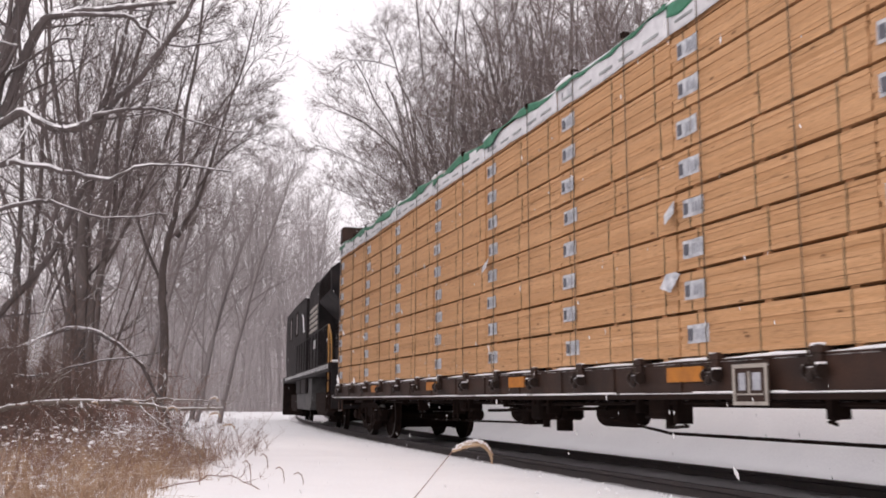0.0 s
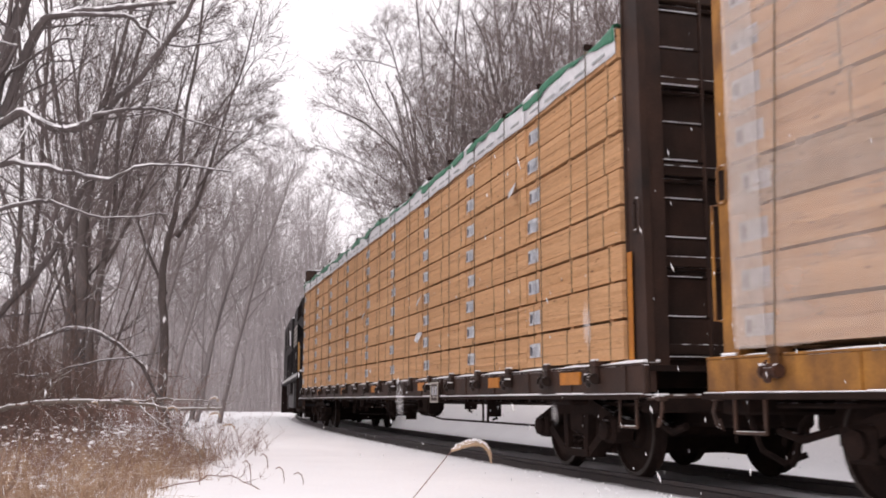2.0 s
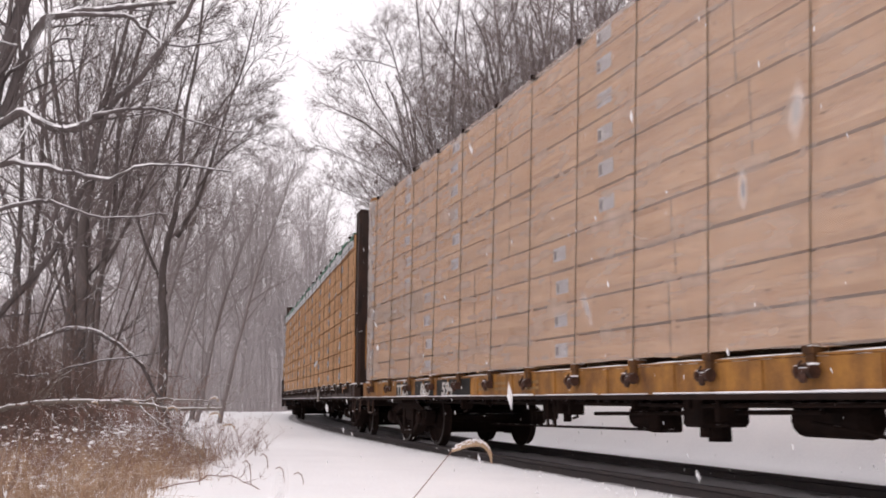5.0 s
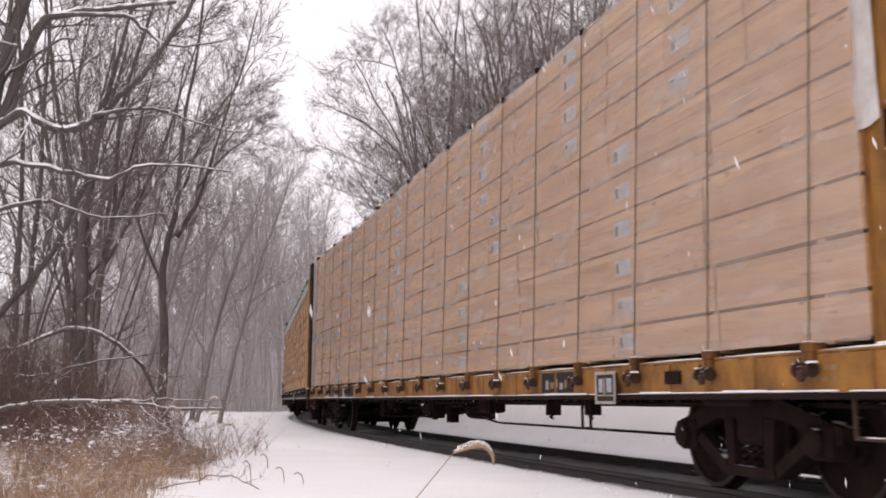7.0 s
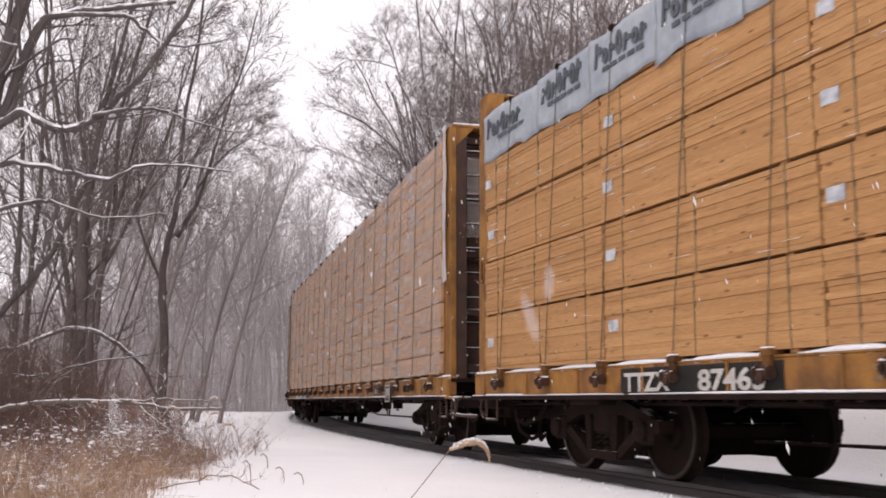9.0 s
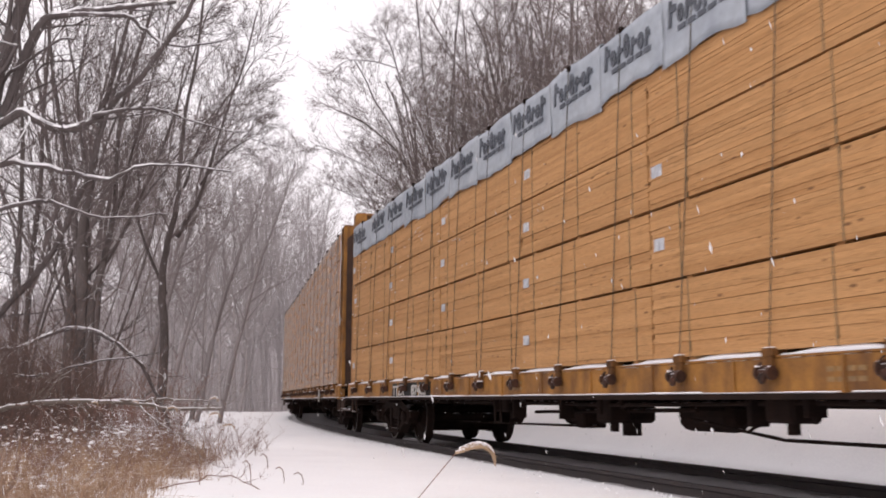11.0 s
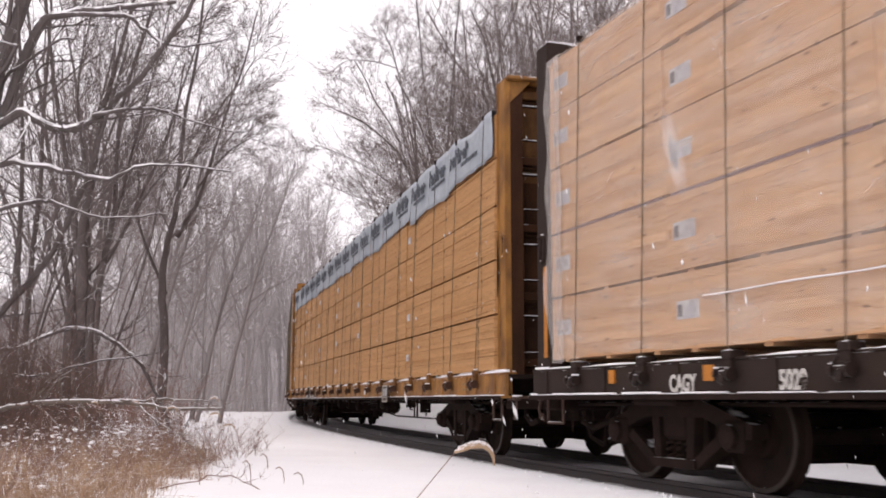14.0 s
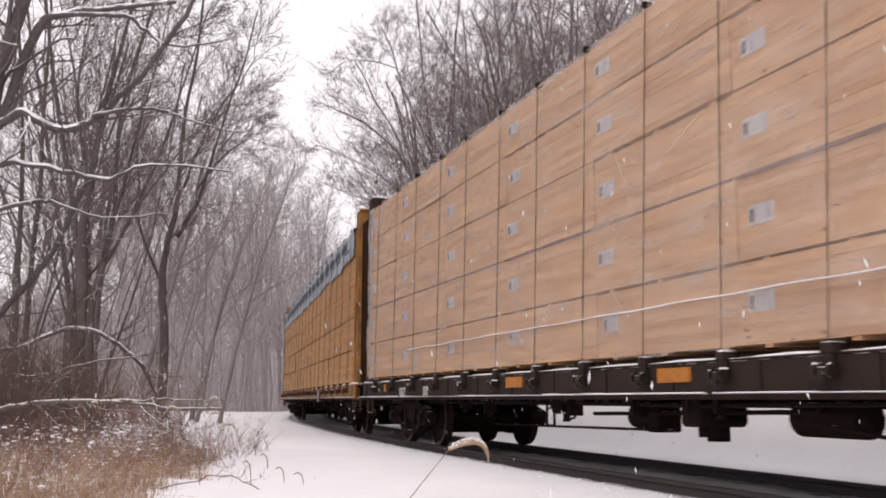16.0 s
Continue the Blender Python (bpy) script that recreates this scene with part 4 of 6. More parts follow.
def grass_snow():
    """Snow lumps lying on the flattened grass."""
    rng, b = random.Random(8), Build()
    for i in range(2000):
        y = rng.uniform(6.4, 14)
        x = -2.3 - 0.06 * y - abs(rng.gauss(0, 1.8))
        z, r = ground_height(x, y) + rng.uniform(0.0, 0.2 if y < 8.5 else 0.45), rng.choice((0.4, 0.5, 0.7, 1.1)) * rng.uniform(0.006, 0.024)
        n = 6
        V = [(x, y, z + r * 0.7)]
        for ring, (f, hh) in enumerate(((0.7, 0.45), (1.0, 0.0), (0.6, -0.3))):
            for k in range(n):
                a = 6.283 * k / n + ring
                q = r * f * rng.uniform(0.7, 1.3)
                V.append((x + q * math.cos(a) * 1.5, y + q * math.sin(a), z + r * hh))
        F = [(0, 1 + k, 1 + (k + 1) % n) for k in range(n)]
        for g in range(2):
            F += [(1 + g * n + k, 1 + (g + 1) * n + k, 1 + (g + 1) * n + (k + 1) % n, 1 + g * n + (k + 1) % n) for k in range(n)]
        F.append(tuple(1 + 2 * n + k for k in range(n)))
        b.add(V, F)
    return part("snow_clumps", b, SNOW_CAP, smooth=True)


tagged(grass_snow(), "small clumps of snow caught in the dry grass", "snow", kind="stuff")


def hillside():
    """An added wooded rise far behind everything, with an uneven crest, coloured as if in haze."""
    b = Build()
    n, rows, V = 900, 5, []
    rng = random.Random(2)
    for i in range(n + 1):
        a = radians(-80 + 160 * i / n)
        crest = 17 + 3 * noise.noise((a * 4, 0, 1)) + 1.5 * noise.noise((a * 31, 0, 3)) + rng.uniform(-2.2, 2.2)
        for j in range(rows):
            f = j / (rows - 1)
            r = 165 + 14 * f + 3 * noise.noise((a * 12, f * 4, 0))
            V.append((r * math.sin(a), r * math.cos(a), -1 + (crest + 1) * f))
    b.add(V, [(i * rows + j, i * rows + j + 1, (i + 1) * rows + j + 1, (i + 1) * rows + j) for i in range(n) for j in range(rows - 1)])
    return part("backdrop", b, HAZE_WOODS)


tagged(hillside(), "added backdrop of far woods, snowfall haze in its pale grey", "backdrop", kind="structure")


# ---------------------------------------------------------------- the train
BODY, LOAD = 11.45, 11.1      # half lengths of a car and of its load
SIDE = 1.36
WHEEL = 0.457
STRAPS = [10.68 - 1.2445 * k for k in range(18)]
SLIP = {"a": 0.0, "b": -0.05, "c": -0.1, "d": -0.26}      # how far each car's winches sit from that row
rolled = []       # (object, metres back, local pose)
spun = []         # (wheelset, x, radius)


def letters(word, x, z, high, parent, material, y=SIDE + 0.012, slant=0.0, wide=1.0):
    """Raised paint letters on a car's near side, read from the side."""
    cu = bpy.data.curves.new("lettering", "FONT")
    cu.body, cu.size, cu.extrude, cu.shear, cu.offset = word, high * 1.39, 0.002, slant, 0.006
    tmp = new("tmp", cu)
    bpy.context.view_layer.update()
    me = bpy.data.meshes.new_from_object(tmp.evaluated_get(bpy.context.evaluated_depsgraph_get()))
    bpy.data.objects.remove(tmp)
    me.materials.append(material)
    ob = part("lettering", me, material, parent)
    ob.matrix_basis = Matrix(((-wide, 0, 0, x), (0, 0, 1, y), (0, 1, 0, z), (0, 0, 0, 1)))
    return ob


def wheelset(parent, x):
    b = Build()
    for s in (1, -1):
        tread = [(WHEEL * 0.28, 0.695), (WHEEL * 0.3, 0.70), (WHEEL * 0.86, 0.715), (WHEEL * 1.03, 0.69), (WHEEL * 1.06, 0.705), (WHEEL * 1.02, 0.735), (WHEEL, 0.74), (WHEEL * 0.985, 0.82), (WHEEL * 0.9, 0.825), (WHEEL * 0.86, 0.79), (WHEEL * 0.4, 0.765), (WHEEL * 0.36, 0.82), (0.09, 0.85), (0.09, 0.95)]
        b.disc(0, 0, 0, "y", [(r, a * s) for r, a in tread], 28)
    b.tube([(0, -0.95, 0), (0, 0.95, 0)], 0.075, 10)
    for s in (1, -1):
        for k in range(3):
            a = k * 2.094
            b.tube([(0.055 * math.cos(a), 0.94 * s, 0.055 * math.sin(a)), (0.055 * math.cos(a), 0.97 * s, 0.055 * math.sin(a))], 0.014, 6)
    ob = part("wheelset", b, GRIME, parent)
    for s in (1, -1):
        c = Build()
        n = 28
        V = [(r * math.cos(6.28319 * k / n), a * s, r * math.sin(6.28319 * k / n)) for r, a in ((WHEEL * 0.9, 0.826), (WHEEL * 0.978, 0.8225), (WHEEL * 0.99, 0.812)) for k in range(n)]
        c.add(V, [(q * n + k, q * n + (k + 1) % n, (q + 1) * n + (k + 1) % n, (q + 1) * n + k) for q in range(2) for k in range(n)])
        part("tyre", c, TYRE, ob, "worn bare steel rim")
    ob.location = (x, 0, WHEEL)
    spun.append((ob, x, WHEEL))
    return ob


def bogie(parent, x):
    for s in (1, -1):
        b = Build()
        y0, y1 = sorted((0.9 * s, 1.06 * s))
        top = [(x - 1.1, 0.44), (x - 0.95, 0.44), (x - 0.46, 0.6), (x + 0.46, 0.6), (x + 0.95, 0.44), (x + 1.1, 0.44), (x + 1.1, 0.56), (x + 0.95, 0.6), (x + 0.42, 0.76), (x - 0.42, 0.76), (x - 0.95, 0.6), (x - 1.1, 0.56)]
        b.prism(top, y0, y1)
        b.prism([(x - 0.34, 0.16), (x + 0.34, 0.16), (x + 0.34, 0.24), (x - 0.34, 0.24)], y0 - 0.02, y1 + 0.02)
        for e in (1, -1):
            q = [(x + e * 0.34, 0.16), (x + e * 0.78, 0.42), (x + e * 0.68, 0.48), (x + e * 0.32, 0.26)]
            b.prism(q if e > 0 else q[::-1], y0, y1)
            q = [(x + e * 0.2, 0.22), (x + e * 0.3, 0.22), (x + e * 0.34, 0.62), (x + e * 0.22, 0.62)]
            b.prism(q if e > 0 else q[::-1], y0, y1)
        fr = part("side_frame", b, GRIME, parent)
        for k in range(-2, 3):
            c = Build()
            pts = [(x + k * 0.14 + 0.045 * math.cos(a * 0.8), 0.985 * s + 0.03 * math.sin(a * 0.8), 0.24 + 0.3 * a / 40) for a in range(41)]
            if abs(k) <= 1:
                c.tube(pts, 0.016, 5)
                part("spring", c, GRIME, fr)
        for e in (-0.89, 0.89):
            c = Build()
            c.box(x + e - 0.13, x + e + 0.13, 0.86 * s if s > 0 else -1.1, 1.1 if s > 0 else -0.86, 0.33, 0.59, 0.03)
            c.disc(x + e, 1.1 * s, WHEEL, "y", [(0.1, 0), (0.1, 0.05 * s), (0.06, 0.07 * s)], 12)
            part("axle_box", c, GRIME, fr)
    b = Build()
    b.box(x - 0.2, x + 0.2, -1.05, 1.05, 0.4, 0.66, 0.04)
    b.box(x - 0.3, x + 0.3, -0.35, 0.35, 0.55, 0.74, 0.04)
    for e in (-1, 1):
        b.tube([(x + e * 0.36, -0.85, 0.33), (x + e * 0.36, 0.85, 0.33)], 0.05, 6)
        for s in (1, -1):
            b.box(x + e * 0.36 - 0.05, x + e * 0.36 + 0.05, 0.75 * s - 0.1, 0.75 * s + 0.1, 0.25, 0.5, 0.02)
    b.box(x - 0.54, x + 0.54, -0.86, 0.86, 0.2, 0.64, 0.05)
    part("bolster", b, GRIME, parent)
    b = Build()
    b.box(x - 0.34, x + 0.34, -1.27, 1.27, 0.7, 0.79, 0.03)
    b.box(x - 0.4, x + 0.4, 0.5, 0.95, 0.6, 0.79, 0.03)
    part("body_bolster", b, GRIME, parent)
    for e in (-1, 1):
        b = Build()
        b.prism([(x + e * 0.3, 0.3), (x + e * 0.42, 0.22), (x + e * 0.5, 0.4), (x + e * 0.44, 0.66), (x + e * 0.34, 0.6)][::e], 0.6, 0.88)
        part("brake_head", b, GRIME, parent)
    # added plate behind the near side frame, makes its openings a dark recess
    b = Build()
    b.box(x - 0.36, x + 0.36, 0.86, 0.965, 0.17, 0.62, 0.02)
    part("spring_plank", b, GRIME, parent)
    for e in (-0.89, 0.89):
        wheelset(parent, x + e)


def winch(parent, x, mat, box_mat, snowy):
    """Strap winch on the side sill: a socket at deck height, a bracket, and a small drum with its ratchet."""
    b = Build()
    y = 1.345
    lean = 0.012 * math.sin(x * 5.1)
    b.box(x - 0.062, x + 0.062, y - 0.09, y + 0.06, 1.062, 1.128 + lean, 0.01)
    b.box(x - 0.045, x + 0.045, y + 0.005, y + 0.05, 0.9, 1.07, 0.008)
    w = part("winch", b, box_mat, parent)
    d = Build()
    d.tube([(x - 0.085, y + 0.075, 0.945), (x + 0.085, y + 0.075, 0.945)], 0.03, 10)
    for e in (-0.075, 0.07):
        d.tube([(x + e - 0.014, y + 0.075, 0.945), (x + e + 0.014, y + 0.075, 0.945)], 0.052, 11)
    d.box(x - 0.05, x + 0.05, y + 0.02, y + 0.085, 0.972, 1.0, 0.008)
    part("drum", d, mat, w)
    d = Build()
    d.disc(x + 0.012, y + 0.085, 0.905, "y", [(0.042, 0), (0.042, 0.022), (0.018, 0.036)], 9)
    part("ratchet", d, mat, w)
    d = Build()
    d.tube([(x + 0.02, y + 0.09, 1.02), (x + 0.06, y + 0.095, 0.99), (x + 0.07, y + 0.085, 0.955)], 0.01, 5)
    part("pawl", d, mat, w)
    if snowy * 1.4 > (x * 7.3) % 1.0:
        part("snow", Build().box(x - 0.055, x + 0.05, y - 0.06, y + 0.05, 1.125 + lean, 1.13 + lean + 0.01 * ((x * 7.3) % 1.0), 0.004), SNOW_CAP, w)
    if (x * 3.7) % 1.0 < 0.7:
        e = 0.07 if (x * 1.9) % 1.0 < 0.5 else -0.075
        part("snow", Build().box(x + e - 0.03, x + e + 0.026, y + 0.04, y + 0.105, 0.987, 1.002, 0.006), SNOW_CAP, w)


def flatcar(label, back, paint, inner, winch_mat, front_cap=True, bog=8.95, seed=1, snow_deep=0.035, socket=None, ends=((0.3, 0.24), (0.3, 0.24)), tail=0.0, slip=0.0, loops=(-6.6, 2.9), rungs=(1.12, 0.36), low_end=None):
    car = thing("centerbeam_flatcar", label, "railroad car", "cars of the train")
    rolled.append((car, back, Matrix()))
    # sills, deck, centre sill
    for s in (1, -1):
        y0, y1 = sorted((1.30 * s, 1.352 * s))
        b = Build()
        b.box(tail - BODY, BODY, y0, y1, 0.80, 1.055, 0.006)
        f0, f1 = sorted((1.22 * s, 1.40 * s))
        b.box(tail - BODY, BODY, f0, f1, 0.768, 0.80, 0.008)
        b.box(tail - BODY, BODY, sorted((1.2 * s, 1.36 * s))[0], sorted((1.2 * s, 1.36 * s))[1], 1.055, 1.075, 0.004)
        for k in range(19):
            x = tail - BODY + 0.35 + k * (2 * BODY - tail - 0.7) / 18
            g0, g1 = sorted((1.345 * s, 1.37 * s))
            b.box(x - 0.012, x + 0.012, g0, g1, 0.8, 1.05)
        part("side_sill", b, paint, car)
        if s > 0:
            c = Build()
            c.box(tail - BODY, BODY, 1.402, 1.412, 0.752, 0.797, 0.003)
            part("sill_flange", c, GRIME, car)
            c = Build()
            rng = random.Random(seed)
            x = tail - BODY + 0.02
            while x < BODY - 0.1:
                w = rng.uniform(0.25, 1.3)
                c.box(x, min(x + w, BODY - 0.02), 1.356, 1.408 + rng.uniform(-0.008, 0.004), 0.798, 0.806 + rng.uniform(0, 0.014), 0.006)
                x += w + rng.choice((0, 0, 0, 0.02, 0.15))
            part("snow_on_flange", c, SNOW_CAP, car, "thin line of snow on the sill")
            feet = [BODY - 0.05] + [a + slip for a in STRAPS] + [tail - BODY - 0.05]
            for a, e in zip(feet, feet[1:]):
                c = Build()
                n, lo, hi = 8, e + 0.1, a - 0.1 - rng.uniform(0, 0.3) * (rng.random() < 0.4)
                V = []
                for i in range(n + 1):
                    f = i / n
                    h = snow_deep * (0.25 + 0.75 * math.sin(math.pi * min(1, f * 1.15 + 0.04)) ** 0.6) * rng.uniform(0.8, 1.15)
                    xx = lo + (hi - lo) * f
                    V += [(xx, 1.27, 1.07), (xx, 1.27, 1.076 + h), (xx, 1.34, 1.076 + h * 0.8), (xx, 1.362, 1.072)]
                c.add(V, [(4 * i + j, 4 * i + (j + 1) % 4, 4 * i + 4 + (j + 1) % 4, 4 * i + 4 + j) for i in range(n) for j in range(4)] + [(0, 1, 2, 3), (4 * n + 3, 4 * n + 2, 4 * n + 1, 4 * n)])
                part("snow_ridge", c, SNOW_CAP, car, smooth=True)
    b = Build()
    b.box(tail - BODY, BODY, -1.3, 1.3, 1.0, 1.05)
    for k in range(19):
        x = tail - BODY + 0.35 + k * (2 * BODY - tail - 0.7) / 18
        b.box(x - 0.06, x + 0.06, -1.29, 1.29, 0.86, 1.0)
    part("deck", b, GRIME, car)
    b = Build()
    b.box(tail - BODY - 0.1, BODY + 0.1, -0.28, 0.28, 0.68, 1.0, 0.01)
    part("centre_sill", b, GRIME, car)
    # centre beam
    b = Build()
    for k in range(13):
        x = -LOAD + 0.2 + k * (2 * LOAD - 0.4) / 12
        b.box(x - 0.06, x + 0.06, -0.09, 0.09, 1.05, 4.35)
        if k < 12:
            w = (2 * LOAD - 0.4) / 12
            b.tube([(x, 0, 1.2), (x + w, 0, 3.2)], 0.05, 4)
    b.box(-LOAD, LOAD, -0.11, 0.11, 4.2, 4.38, 0.01)
    part("centre_beam", b, inner, car)
    # bulkheads with ladders
    for e in (1, -1):
        short = tail if e < 0 else 0.0
        xo, xi = (BODY - short) * e, (LOAD + 0.04 - short) * e
        b = Build()
        b.box(*sorted((xi, xi + 0.02 * e)), -1.2, 1.2, 1.05, 4.7)
        ribs = []
        for z in (1.2, 2.0, 2.85, 3.7, 4.55):
            ribs.append(Build().box(*sorted((xi + 0.02 * e, xi + min(0.13, ends[0 if e > 0 else 1][1] * 0.6) * e)), -1.15, 1.15, z - 0.05, z + 0.05, 0.008))
        bh = part("bulkhead", b, inner, car)
        for c in ribs:
            part("crossbar", c, low_end if low_end and e < 0 and c is not ribs[-1] else inner, bh)
        if low_end and e < 0:
            # added sheet on the lower half, rust-brown darkened for the end's shade
            part("lower_panel", Build().box(*sorted((xi + 0.022 * e, xi + 0.03 * e)), -1.19, 1.19, 1.06, 3.44), low_end, bh, "added lower panel, rust-brown darkened for shade")
            c = Build()
            c.add([(xi - 0.053 * e, 1.19, 1.95), (xi - 0.053 * e, 1.324, 2.0), (xi - 0.053 * e, 1.324, 2.75), (xi - 0.053 * e, 1.19, 2.7), (xi - 0.02 * e, 1.324, 2.02), (xi + 0.01 * e, 1.324, 2.3), (xi - 0.02 * e, 1.324, 2.7)], [(0, 1, 2, 3), (1, 4, 5, 6, 2)])
            part("scorch", c, GRIME, bh, "dark worn streak on the column")
        for s in (1, -1):
            c = Build()
            # tapered corner column
            zz = (0.82, 4.72)
            dep = ends[0 if e > 0 else 1]
            V = []
            for z, d in zip(zz, dep):
                for x in (xi - 0.03 * e, xi + d * e):
                    for y in (1.225 * s, 1.30 * s):
                        V.append((x, y, z))
            c.add(V, [(0, 1, 3, 2), (4, 6, 7, 5), (0, 4, 5, 1), (2, 3, 7, 6), (0, 2, 6, 4), (1, 5, 7, 3)])
            part("corner_column", c, paint, bh)
            part("column_flange", Build().box(*sorted((xi - 0.05 * e, xi - 0.028 * e)), *sorted((1.08 * s, 1.32 * s)), 1.06, 4.72), paint, bh)
            part("column_lip", Build().box(*sorted((xi + dep[1] * e - 0.05 * e, xi + dep[1] * e - 0.004 * e)), *sorted((1.06 * s, 1.222 * s)), 1.0, 4.68), low_end if low_end and e < 0 else inner, bh)
        c = Build()
        c.box(*sorted((xi - 0.02 * e, xi + 0.28 * e)), -1.28, 1.28, 4.7, 4.75, 0.01)
        part("top_cap", c, paint, bh)
        if front_cap:
            part("snow", Build().box(*sorted((xi, xi + 0.26 * e)), -1.26, 1.26, 4.752, 4.772, 0.01), SNOW_CAP, bh, "thin snow on the cap")
        for q in (1, -1):
            part("gusset", Build().add([(xi + 0.02 * e, 1.222 * q, 4.7), (xi + dep[1] * e, 1.222 * q, 4.7), (xi + dep[1] * e, 0.95 * q, 4.7), (xi + 0.02 * e, 0.95 * q, 4.7), (xi + 0.02 * e, 1.222 * q, 4.42), (xi + dep[1] * e, 1.222 * q, 4.42)],
                                       [(0, 1, 2, 3), (0, 4, 5, 1), (1, 5, 2), (0, 3, 4), (3, 2, 5, 4)]), paint, bh)
        # end ladders: rungs between the column and a stile, snow on each rung
        xr = xi + dep[1] * 0.75 * e
        part("ladder_stile", Build().box(*sorted((xr - 0.02 * e, xr + 0.025 * e)), 0.6, 0.625, 1.0, 4.5, 0.004), low_end if low_end and e < 0 else inner, bh)
        for k in range(10):
            z = rungs[0] + k * rungs[1]
            if z > 4.6:
                break
            part("rung", Build().tube([(xr, 0.61, z), (xr, 1.16, z)], 0.012, 6), GRIME, bh)
            part("snow", Build().box(xr - 0.011, xr + 0.011, 0.63 + 0.03 * (k % 3), 1.14, z + 0.009, z + 0.015 + 0.003 * (k % 2), 0.002), SNOW_CAP, bh)
            for s in (-1, 1):
                part("rung", Build().tube([(xr, -0.61 if s < 0 else -0.2, z + 0.12), (xr, -1.16 if s < 0 else 0.2, z + 0.12)], 0.012, 6), GRIME, bh) if k % 2 == (s > 0) else None
        # recessed panel edges on the end
        for z0, z1 in ((1.3, 1.92), (2.1, 2.75), (2.95, 3.6), (3.8, 4.45)):
            part("panel_edge", Build().box(*sorted((xi + 0.02 * e, xi + 0.075 * e)), -1.12, 1.12, z1, z1 + 0.035, 0.006), low_end if low_end and e < 0 else inner, bh)
        part("snow", Build().box(*sorted((xi - 0.02 * e, xi + (dep[0] - 0.01) * e)), 1.17, 1.345, 1.076, 1.1, 0.01), SNOW_CAP, bh, "snow on the column's foot")
        # lifting slots in the near columns
        c = Build()
        xm, slot = xi + (dep[1] * 0.55 + 0.02) * e, 2.61 if low_end and e < 0 else 2.4
        c.tube([(xm + 0.056 * math.cos(a), 1.306, slot + (0.1 if math.sin(a) > 0 else -0.1) + 0.05 * math.sin(a)) for a in np.linspace(0, 6.283, 17)], 0.019 if dep[1] > 0.19 else 0.012, 6)
        part("lifting_slot", c, paint, bh)
        # dark plate on the column's face, in place of the slot's shaded depth
        part("slot_hole", Build().box(xm - 0.04, xm + 0.04, 1.299, 1.3035, slot - 0.12, slot + 0.12, 0.002), GRIME, bh)
        # grab rail on the side
        c = Build()
        c.tube([(xi + dep[0] * e, 1.28, 1.35), (xi + (dep[0] + 0.05) * e, 1.33, 1.35), (xi + (dep[0] + 0.04) * e, 1.33, 2.25), (xi + dep[1] * e, 1.28, 2.25)], 0.014, 6)
        if e > 0 and dep[1] < 0.2:
            part("grab_rail", c, paint, bh)
        # stirrup step
        c = Build()
        c.tube([(xo - 0.26 * e, 1.3, 0.78), (xo - 0.26 * e, 1.3, 0.51), (xo - 0.6 * e, 1.3, 0.51), (xo - 0.6 * e, 1.3, 0.78)], 0.018, 6)
        part("stirrup_step", c, RUST, car)
        # coupler, hose
        c = Build()
        reach = 0.64 - 0.28 * (short < 0)
        c.box(*sorted((xo + 0.0, xo + (reach - 0.22) * e)), -0.09, 0.09, 0.74, 0.93, 0.02)
        c.box(*sorted((xo + (reach - 0.28) * e, xo + reach * e)), -0.17, 0.13, 0.7, 0.98, 0.05)
        part("coupler", c, GRIME, car)
        c = Build()
        c.tube([(xo - 0.05 * e, 0.35, 0.7), (xo + 0.1 * e, 0.38, 0.55), (xo + 0.2 * e, 0.35, 0.32), (xo + 0.38 * e, 0.25, 0.22), (xo + 0.5 * e, 0.12, 0.3)], 0.028, 8)
        part("brake_hose", c, GRIME, car)
        c = Build()
        c.tube([(xo - 0.02 * e, 0.2, 0.86), (xo + 0.1 * e, 0.2, 0.8), (xo + 0.1 * e, 1.2, 0.78), (xo - 0.05 * e, 1.3, 0.76)], 0.018, 6)
        part("uncoupling_lever", c, RUST, car)
        c = Build()
        c.tube([(xo + 0.06 * e, 1.22, 0.79), (xo + 0.09 * e, 1.24, 0.66), (xo + 0.05 * e, 1.24, 0.56), (xo - 0.01 * e, 1.23, 0.52), (xo + 0.03 * e, 1.23, 0.6)], 0.016, 6)
        c.box(*sorted((xo + 0.02 * e, xo + 0.1 * e)), 1.18, 1.27, 0.74, 0.79, 0.012)
        lv = part("lever_handle", c, RUST, car, "rusty hanging lever handle")
        part("snow", Build().box(*sorted((xo + 0.015 * e, xo + 0.11 * e)), 1.17, 1.275, 0.788, 0.804, 0.006), SNOW_CAP, lv)
        for k in range(5):
            c = Build()
            c.tube([(xo + 0.12 * e + 0.018 * math.cos(a), 0.55 + 0.006 * math.sin(a) * (k % 2), 0.66 - 0.06 * k + 0.034 * math.sin(a)) for a in np.linspace(0, 6.283, 9)], 0.007, 5)
            part("chain_link", c, GRIME, car)
        c = Build()
        c.box(*sorted((xo - 0.32 * e, xo - 0.02 * e)), -1.24, 1.24, 0.64, 0.79, 0.02)
        c.box(*sorted((xo - 1.25 * e, xo - 0.1 * e)), -0.42, 0.42, 0.5, 0.79, 0.03)
        part("end_sill", c, GRIME, car)
        c = Build()
        c.tube([(xo - 0.9 * e, 0.75, 0.74), (xo - 0.8 * e, 0.8, 0.55), (xo - 0.45 * e, 0.85, 0.46), (xo - 0.2 * e, 0.85, 0.52)], 0.035, 8)
        part("angle_cock_pipe", c, GRIME, car)
    # winches on the near and far side
    for x in STRAPS:
        winch(car, x + slip, winch_mat, socket, min(1.0, snow_deep * 22))
